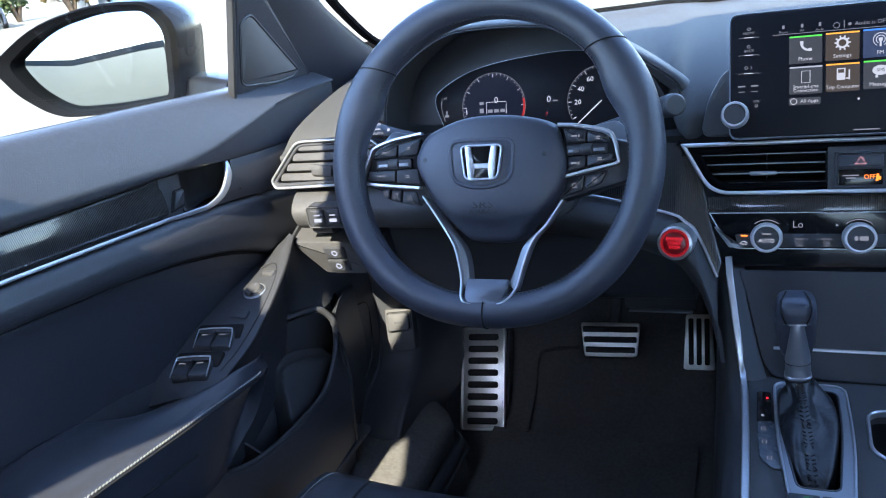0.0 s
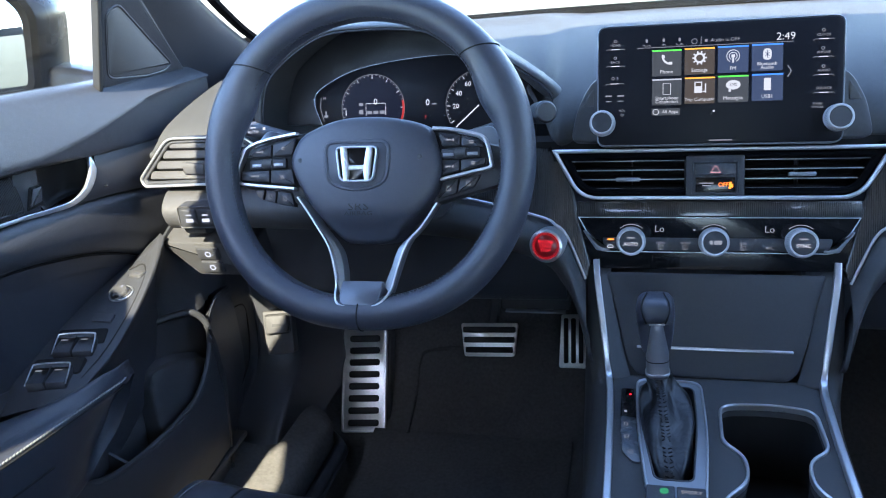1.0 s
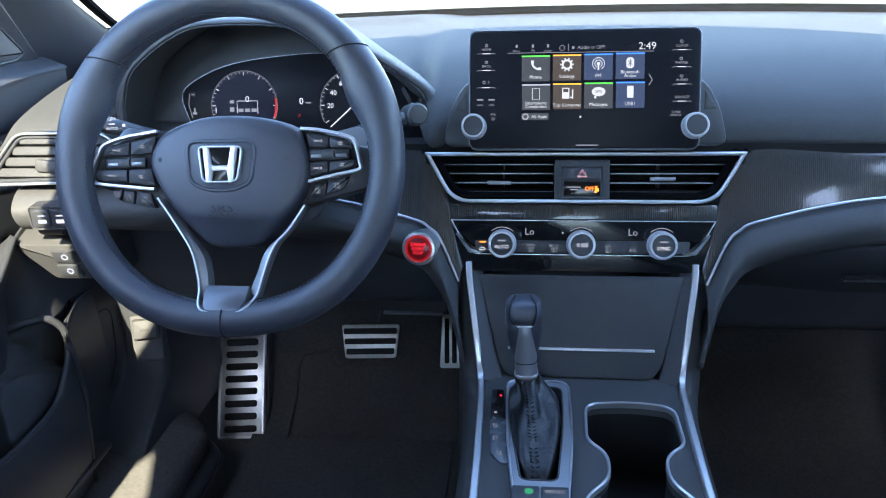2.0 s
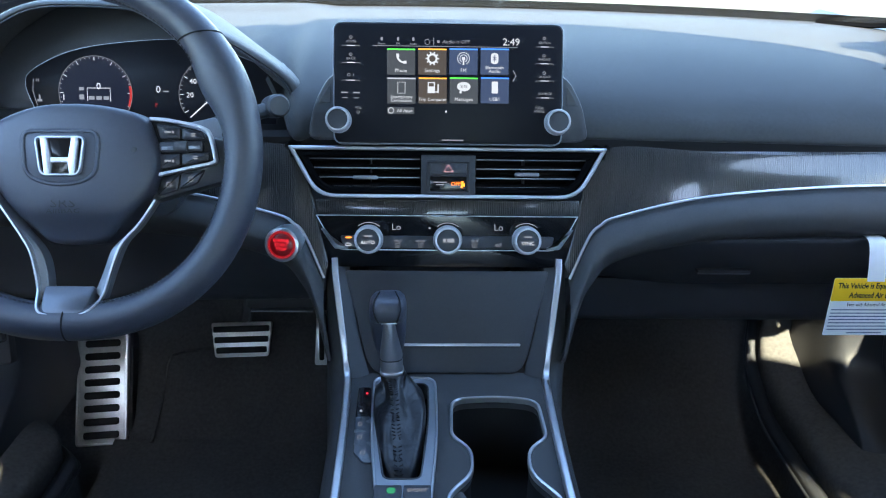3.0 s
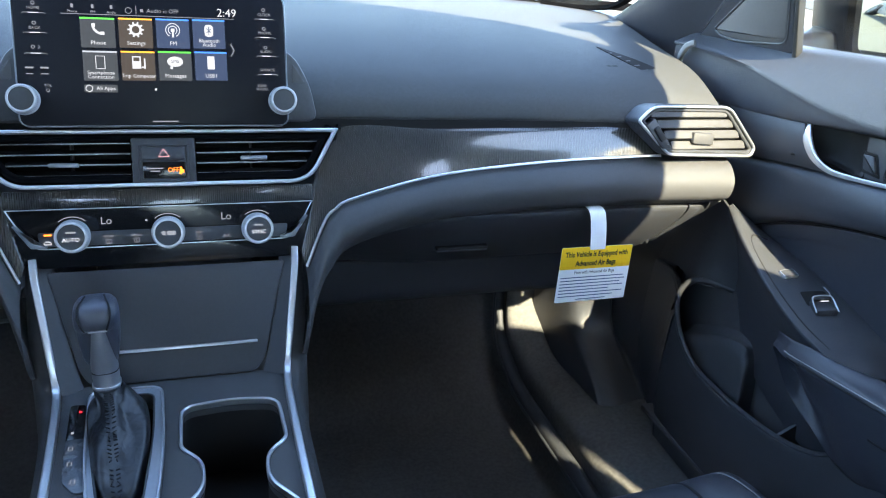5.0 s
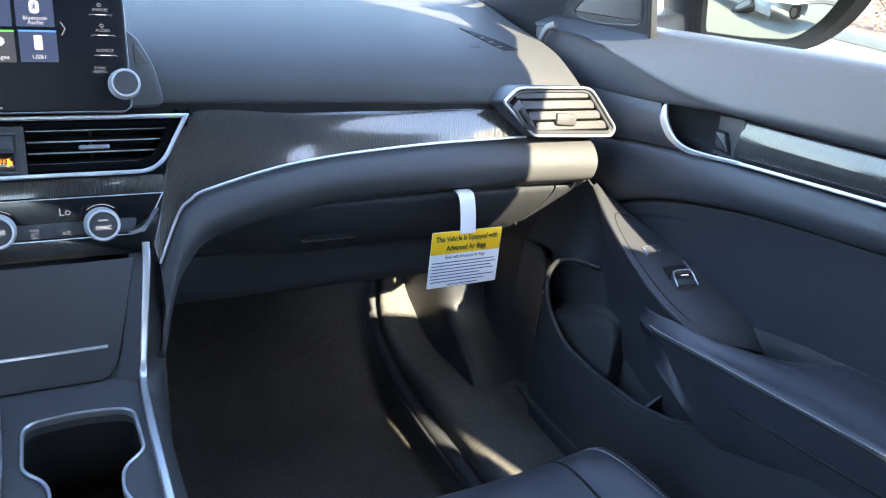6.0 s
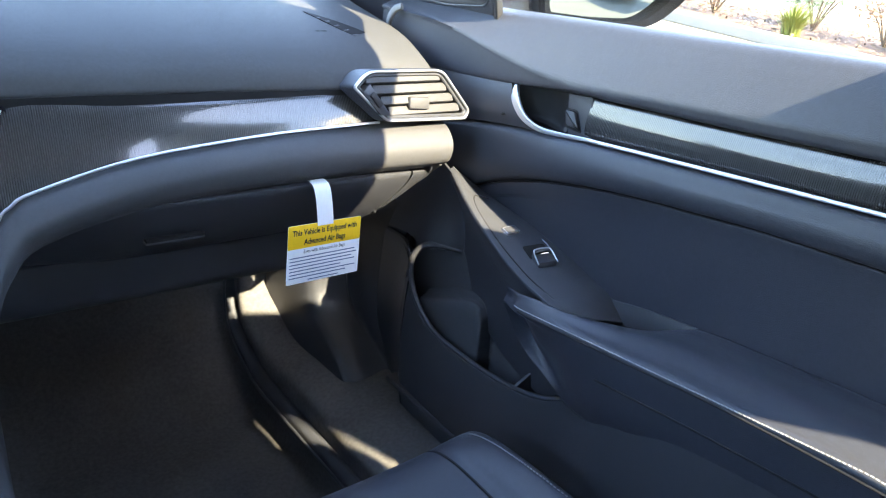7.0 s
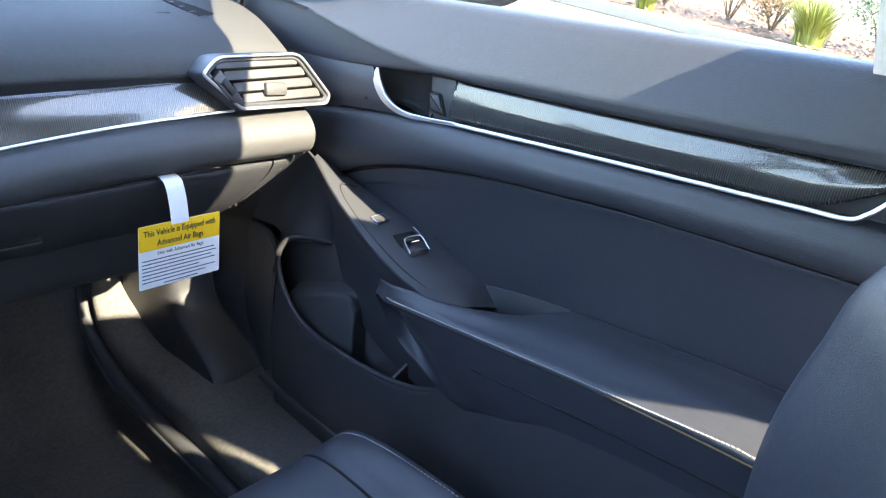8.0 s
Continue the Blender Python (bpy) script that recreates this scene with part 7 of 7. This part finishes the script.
part("lever_gap", ring_plate(m, rounded([(-0.021, 0.024), (0.019, 0.024), (0.020, -0.009), (-0.020, -0.011)], 0.005), 0.0016, -0.002, 0.0008), SEAM, latch)
part("symbol", flat_bars(m, [(0.0, 0.006, 0.007, 0.0022)], 0.0123), EMBOSS, latch)

# ---- warning tag hanging from the glovebox ----
hang = thing("warning_tag", "white and yellow paper airbag warning tag on a strap", "tag", (0.49, 0.0, 0.81))
PAPER = material("white paper", (0.80, 0.82, 0.84), 0.8, vary=0.04, scale=200)
YELLOW = material("yellow print", (0.90, 0.55, 0.008), 0.7, vary=0.03, scale=200)
INK = material("black ink", (0.02, 0.02, 0.02), 0.8, vary=0.0)
BLUEINK = material("blue-grey ink", (0.10, 0.14, 0.24), 0.8, vary=0.0)
strap = spline([(0.4870, 0.006, 0.8100), (0.4862, -0.0150, 0.8080), (0.4890, -0.0205, 0.7865), (0.4914, -0.0222, 0.7615)], 16)
part("strap", grid([[v + Vector((s * 0.0105, 0, 0)) for v in strap] for s in (-1, -0.3, 0.3, 1)]), PAPER, hang, "white paper strap")
TG = pose(0.4914, -0.0232, 0.7292, 90 - 4, 2.0, 4) @ Matrix.Scale(0.985, 4)
tag = part("card", plate(TG, rect(-0.0515, -0.0365, 0.0515, 0.0365, 0.002), -0.0004, 0.0, 0.0001), PAPER, hang, "white printed card")
part("yellow_band", plate(TG, rect(-0.0513, 0.0075, 0.0513, 0.0363, 0.002), 0.0, 0.0002, 0.0001), YELLOW, tag)
writing("lettering", "This Vehicle is Equipped with", 0.0096, on(TG, 0, 0.0268, 0.0004), INK, tag, squash=0.80, bold=0.022)
writing("lettering", "Advanced Air Bags", 0.0096, on(TG, 0, 0.0148, 0.0004), INK, tag, squash=0.80, bold=0.022)
writing("lettering", "Even with Advanced Air Bags", 0.0062, on(TG, 0, 0.0030, 0.0003), INK, tag, squash=0.8)
random.seed(4)
bars = [(-0.048 + w, -0.0036 - 0.0042 * k, w, 0.00065) for k, w in enumerate((0.046, 0.0475, 0.044, 0.0465, 0.036, 0.047, 0.040))] + [(0.0, -0.0333, 0.022, 0.0006)]
part("small_print", flat_bars(TG, bars, 0.0003), BLUEINK, tag)

# ---- front seats ----


def seat(s, label, ahead=0.0):
    cx = s * 0.375
    ob = thing("leather_seat", label, "car seat", (cx, -0.5, FLOOR_Z), "front seats")

    def section(y, z, w, thick, bolster):
        out = []
        for u, h in ((-1.0, -thick), (-1.06, -thick * 0.5), (-1.0, bolster * 0.5 - 0.004), (-0.90, bolster), (-0.74, bolster * 0.65), (-0.60, 0.0), (-0.3, -0.004), (0, -0.005), (0.3, -0.004), (0.60, 0.0), (0.74, bolster * 0.65), (0.90, bolster), (1.0, bolster * 0.5 - 0.004), (1.06, -thick * 0.5), (1.0, -thick)):
            u = math.copysign(min(abs(u), 0.6) + 0.66 * max(0, abs(u) - 0.6), u)
            out.append(Vector((cx + u * w, y + ahead, z + h - 0.010)))
        return out

    rows = [section(-0.252, 0.500, 0.205, 0.06, 0.0), section(-0.236, 0.545, 0.215, 0.09, 0.0), section(-0.240, 0.580, 0.220, 0.12, 0.004), section(-0.275, 0.600, 0.225, 0.14, 0.010), section(-0.36, 0.598, 0.230, 0.14, 0.022), section(-0.50, 0.585, 0.235, 0.14, 0.035), section(-0.68, 0.565, 0.235, 0.14, 0.04), section(-0.80, 0.555, 0.235, 0.14, 0.04)]
    cushion = part("cushion", skin(rows, 70, 50, 0.004), LEATHER, ob, "black leather cushion")
    for k in (-1, 1):
        pts = [r[9 if k > 0 else 5] for r in rows[1:]]
        part("seam", tube(spline([p + Vector((0, -0.002, 0.0006)) for p in pts], 40), circle(0.0016, 6)), SEAM, cushion)
        bm = bmesh.new()
        path = spline([r[11 if k > 0 else 3] + Vector((0, -0.001, 0.0012)) for r in rows[1:]], 150)
        for a, b in zip(path[::1], path[1::1]):
            d = (b - a)
            block((-0.0005, -0.0013, -0.0005), (0.0005, 0.0013, 0.0005), 0, m=Matrix.Translation(a) @ d.to_track_quat("Y", "Z").to_matrix().to_4x4(), bm=bm)
        tagged(part("stitching", bm, THREAD, cushion), kind="stuff")
    # backrest with side bolsters
    rows = []
    for z, y, w in ((0.56, -0.73, 0.205), (0.70, -0.735, 0.225), (0.82, -0.728, 0.232), (0.90, -0.738, 0.235), (0.97, -0.760, 0.232), (1.05, -0.81, 0.22), (1.12, -0.87, 0.20), (1.17, -0.92, 0.16), (1.18, -0.95, 0.12)):
        b = 0.10 if z < 1.05 else 0.05
        rows.append([(cx + u * w, y - (0.10 if s < 0 else 0.0) + d * b, z) for u, d in ((-0.95, -1.2), (-1.05, -0.4), (-1.0, 0.55), (-0.88, 1.0), (-0.72, 0.7), (-0.5, 0.05), (0, -0.05), (0.5, 0.05), (0.72, 0.7), (0.88, 1.0), (1.0, 0.55), (1.05, -0.4), (0.95, -1.2))])
    back = part("backrest", skin(rows, 60, 40, 0.004), LEATHER, ob, "black leather backrest")
    part("base", block((cx - 0.2, -0.80, FLOOR_Z), (cx + 0.2, -0.30, 0.47), 0.03), MATT, ob)
    return ob


seat(-1, "black leather driver's seat with grey stitching", 0.038)
seat(1, "black leather passenger seat with grey stitching", 0.012)

# ---- outside: kerbed planting bed, shrubs, parked cars ----
MULCH = material("bark mulch", (0.115, 0.060, 0.032), 0.95, grain=1.0, scale=40, vary=0.5, stain=2.0)
KERB = material("kerb concrete", (0.22, 0.205, 0.175), 0.9, vary=0.15, scale=80)
BARK = material("bark", (0.12, 0.08, 0.05), 0.9, vary=0.3, scale=40)


def leafy(name, a, b):
    m = material(name, a, 0.6, vary=0.0)
    n, l = m.node_tree.nodes, m.node_tree.links
    pick, ramp = n.new("ShaderNodeNewGeometry"), n.new("ShaderNodeMix")
    ramp.data_type = "RGBA"
    ramp.inputs["A"].default_value, ramp.inputs["B"].default_value = (*a, 1), (*b, 1)
    l.new(pick.outputs["Random Per Island"], ramp.inputs["Factor"])
    l.new(ramp.outputs["Result"], n["Principled BSDF"].inputs["Base Color"])
    return m


LIME = leafy("lime grass", (0.12, 0.16, 0.02), (0.22, 0.21, 0.04))
GREEN = leafy("grey-green leaves", (0.05, 0.08, 0.03), (0.14, 0.17, 0.09))
RUST = leafy("rust leaves", (0.12, 0.06, 0.03), (0.20, 0.10, 0.035))
YELLOW_LEAF = leafy("yellowing leaves", (0.10, 0.075, 0.015), (0.16, 0.10, 0.02))
DEEP_LEAF = leafy("deep green leaves", (0.03, 0.06, 0.012), (0.07, 0.09, 0.02))
BED_A, BED_B = Vector((9.0, 16.0, 0)), Vector((9.3, -16.0, 0))
along = (BED_B - BED_A).normalized()
across = Vector((-along.y, along.x, 0))
m = Matrix(((along.x, across.x, 0, BED_A.x), (along.y, across.y, 0, BED_A.y), (0, 0, 1, 0), (0, 0, 0, 1)))
length = (BED_B - BED_A).length
kerb = part("kerb", block((0, -0.12, 0), (length, 0.06, 0.14), 0.02, m=m), KERB)
tagged(kerb, "pale concrete kerb along the planting bed", "kerb", kind="structure")
rows = [[m @ Vector((x, y, 0.10 + 0.05 * noise.noise((x * 0.7, y, 0)))) for x in [length * i / 60 for i in range(61)]] for y in (0.05, 0.5, 1.0, 1.6, 2.2, 2.9)]
bed = part("ground_bed", grid(rows), MULCH)
tagged(bed, "reddish bark mulch bed with dry litter", "planting bed", kind="structure")


def tuft(at, r, h, n, mat, label, seed):
    random.seed(seed)
    ob = thing("ornamental_grass", label, "grass clump", at, "bed plants")
    bm = bmesh.new()
    for _ in range(n):
        a, lean = random.uniform(0, 6.283), random.uniform(0.15, 1.0)
        d, side = Vector((math.cos(a), math.sin(a), 0)), Vector((-math.sin(a), math.cos(a), 0))
        base = Vector(at) + d * random.uniform(0, 0.3) * r
        hh, w = h * random.uniform(0.55, 1.0), random.uniform(0.005, 0.011)
        left, right = [], []
        for j in range(5):
            u = j / 4
            p = base + d * (r * lean * u * u) + Vector((0, 0, hh * (u - 0.35 * lean * u * u)))
            left.append(p + side * w * (1 - u))
            right.append(p - side * w * (1 - u) - side * 0.0005)
        grid([left, right], bm=bm)
    part("blades", bm, mat, ob)
    return ob


def shrub(at, r, h, n, mat, label, seed, leaf=0.05, name="shrub", trunk=0.1):
    random.seed(seed)
    ob = thing(name, label, name, at, "bed plants" if name == "shrub" else "")
    base = Vector(at)
    for k in range(7):
        a = 6.283 * k / 7 + random.uniform(-0.4, 0.4)
        tip = base + Vector((math.cos(a) * r * 0.6, math.sin(a) * r * 0.6, h * random.uniform(0.55, 0.85)))
        part("branch", tube(spline([base, base.lerp(tip, 0.5) + Vector((0, 0, h * 0.12)), tip], 8), circle(trunk * 0.14, 6), sizes=[1 - 0.1 * i for i in range(8)], up=(0.3, 1, 0.2)), BARK, ob)
    bm = bmesh.new()
    clumps = [base + Vector((random.gauss(0, r * 0.42), random.gauss(0, r * 0.42), h * random.uniform(0.35, 0.92))) for _ in range(22)]
    for _ in range(n):
        c = random.choice(clumps) + Vector([random.gauss(0, r * 0.15) for _ in range(3)])
        u = Vector([random.gauss(0, 1) for _ in range(3)]).normalized()
        v = u.orthogonal().normalized()
        s = leaf * random.uniform(0.6, 1.3)
        quad = [bm.verts.new(c + u * s), bm.verts.new(c + v * s * 0.45), bm.verts.new(c - u * s), bm.verts.new(c - v * s * 0.45)]
        bm.faces.new(quad)
    part("crown", bm, mat, ob)
    return ob


def parked_car(at, turn, paint, label):
    """A plain saloon car: body, cabin glass, wheels."""
    ob = thing("parked_car", label, "car", at, "parked cars")
    m = pose(*at, 0, 0, turn)
    body = []
    for x, w in ((-2.3, 0.70), (-2.2, 0.84), (-1.3, 0.91), (0, 0.92), (1.3, 0.90), (2.1, 0.82), (2.3, 0.66)):
        top = 0.92 - 0.22 * smooth_step(0.8, 2.4, x) - 0.05 * smooth_step(-1.8, -2.4, x)
        body.append([m @ Vector((x, y * w, z)) for y, z in ((-0.94, 0.22), (-1, 0.45), (-0.98, top - 0.15), (-0.86, top), (0, top + 0.03), (0.86, top), (0.98, top - 0.15), (1, 0.45), (0.94, 0.22))])
    part("body", skin(body, 30, 30), paint, ob)
    cabin = []
    for x, w, top in ((-1.75, 0.74, 0.93), (-1.1, 0.66, 1.33), (-0.2, 0.64, 1.44), (0.35, 0.66, 1.36), (1.15, 0.76, 0.92)):
        cabin.append([m @ Vector((x, y * w, z)) for y, z in ((-1.08, 0.90), (-1.0, 0.5 * (top + 0.9)), (-0.88, top - 0.03), (0, top), (0.88, top - 0.03), (1.0, 0.5 * (top + 0.9)), (1.08, 0.90))])
    part("window_band", skin(cabin, 24, 24), PIANO, ob, "dark car glass")
    roof = [[m @ Vector((x, y * w, z + 0.012)) for y, z in ((-0.90, top - 0.035), (0, top), (0.90, top - 0.035))] for x, w, top in ((-1.05, 0.66, 1.34), (-0.2, 0.64, 1.44), (0.30, 0.66, 1.37))]
    part("roof", skin(roof, 12, 12, 0.01), paint, ob)
    for x in (-1.4, 1.4):
        for s in (-1, 1):
            w = part("wheel", lathe(m @ pose(x, s * 0.86, 0.32, 90), [(0.20, -0.1), (0.32, -0.09), (0.32, 0.09), (0.20, 0.1)], 24), RUBBER, ob)
            part("rim", lathe(m @ pose(x, s * 0.86, 0.32, 90), [(0.20, -0.105), (0.20, 0.105), (0.05, 0.09)], 24), SILVER, w)
    return ob


tuft((9.75, 2.30, 0.1), 0.55, 0.75, 700, LIME, "lime-yellow grass clump in the mulch bed", 1)
tuft((9.6, 4.35, 0.1), 0.40, 0.50, 400, LIME, "lime-yellow grass clump in the mulch bed", 2)
shrub((10.5, 3.6, 0.1), 0.55, 0.75, 900, RUST, "bare rust-brown shrub in the mulch bed", 3, 0.03)
shrub((10.4, 1.70, 0.1), 0.60, 0.85, 1600, GREEN, "grey-green shrub in the mulch bed", 4, 0.03)
shrub((10.1, 5.8, 0.1), 0.5, 0.6, 900, RUST, "rust-brown shrub in the mulch bed", 5, 0.03)
tuft((11.3, -1.2, 0.1), 0.5, 0.7, 500, LIME, "lime-yellow grass clump in the mulch bed", 6)
tuft((9.7, 0.55, 0.1), 0.5, 0.6, 500, LIME, "lime-yellow grass clump in the mulch bed", 8)
shrub((10.6, 0.2, 0.1), 0.7, 0.9, 1800, GREEN, "grey-green shrub in the mulch bed", 9, 0.03)
shrub((10.2, -1.6, 0.1), 0.6, 0.8, 1400, RUST, "bare rust-brown shrub in the mulch bed", 10, 0.03)
shrub((10.3, 2.95, 0.1), 0.5, 0.6, 1200, RUST, "bare rust-brown shrub in the mulch bed", 11, 0.03)
shrub((10.6, 4.6, 0.1), 0.6, 0.8, 1300, GREEN, "grey-green shrub in the mulch bed", 12, 0.03)
# dry litter scattered over the bed
random.seed(31)
bm = bmesh.new()
for _ in range(2600):
    p = m @ Vector((random.uniform(8, 22), random.uniform(0.1, 2.8), 0.115 + random.uniform(0, 0.03)))
    u = Vector([random.gauss(0, 1) for _ in range(3)])
    u.z *= 0.3
    u = u.normalized() * random.uniform(0.02, 0.06)
    v = u.orthogonal().normalized() * random.uniform(0.008, 0.02)
    bm.faces.new([bm.verts.new(p + d) for d in (u, v, -u, -v)])
litter = part("leaf_litter", bm, leafy("dry litter", (0.06, 0.03, 0.016), (0.24, 0.17, 0.10)), smooth=0)
tagged(litter, "dry brown leaf litter and bark chips", "leaf litter", kind="stuff")
WHITEPAINT = material("white car paint", (0.34, 0.34, 0.34), 0.35, coat=0.3, vary=0.02)
BLUEPAINT = material("grey-blue car paint", (0.05, 0.06, 0.085), 0.35, coat=0.2, vary=0.02)
REDPAINT = material("red car paint", (0.16, 0.012, 0.014), 0.35, coat=0.2, vary=0.02)
parked_car((3.4, -5.6, 0), 90, WHITEPAINT, "white parked car in the next bay")
parked_car((-33.0, 26.0, 0), 150, BLUEPAINT, "grey-blue parked car far across the lot")
parked_car((-36.5, 28.5, 0), 150, REDPAINT, "red parked car far across the lot")
parked_car((-30.0, 30.5, 0), 150, WHITEPAINT, "white parked car far across the lot")
for k, (x, y) in enumerate(((-29.8, 28.6), (-26.6, 31.4), (-23.6, 30.6), (-36.0, 31.0), (-21.5, 31.5))):
    shrub((x, y, 0), 1.3, 2.6, 1800, YELLOW_LEAF if k % 2 == 0 else DEEP_LEAF, "small roadside tree with yellowing leaves", 20 + k, 0.13, "tree", 0.8)
# low building behind the car, seen in the mirrors
bm = block((-260, -46, 0), (160, -42, 2.6), 0.05)
shed = part("backdrop_building", bm, material("grey cladding", (0.05, 0.055, 0.06), 0.8, vary=0.5, scale=3), smooth=30)
tagged(shed, "long low grey building far behind the car", "building", kind="structure")
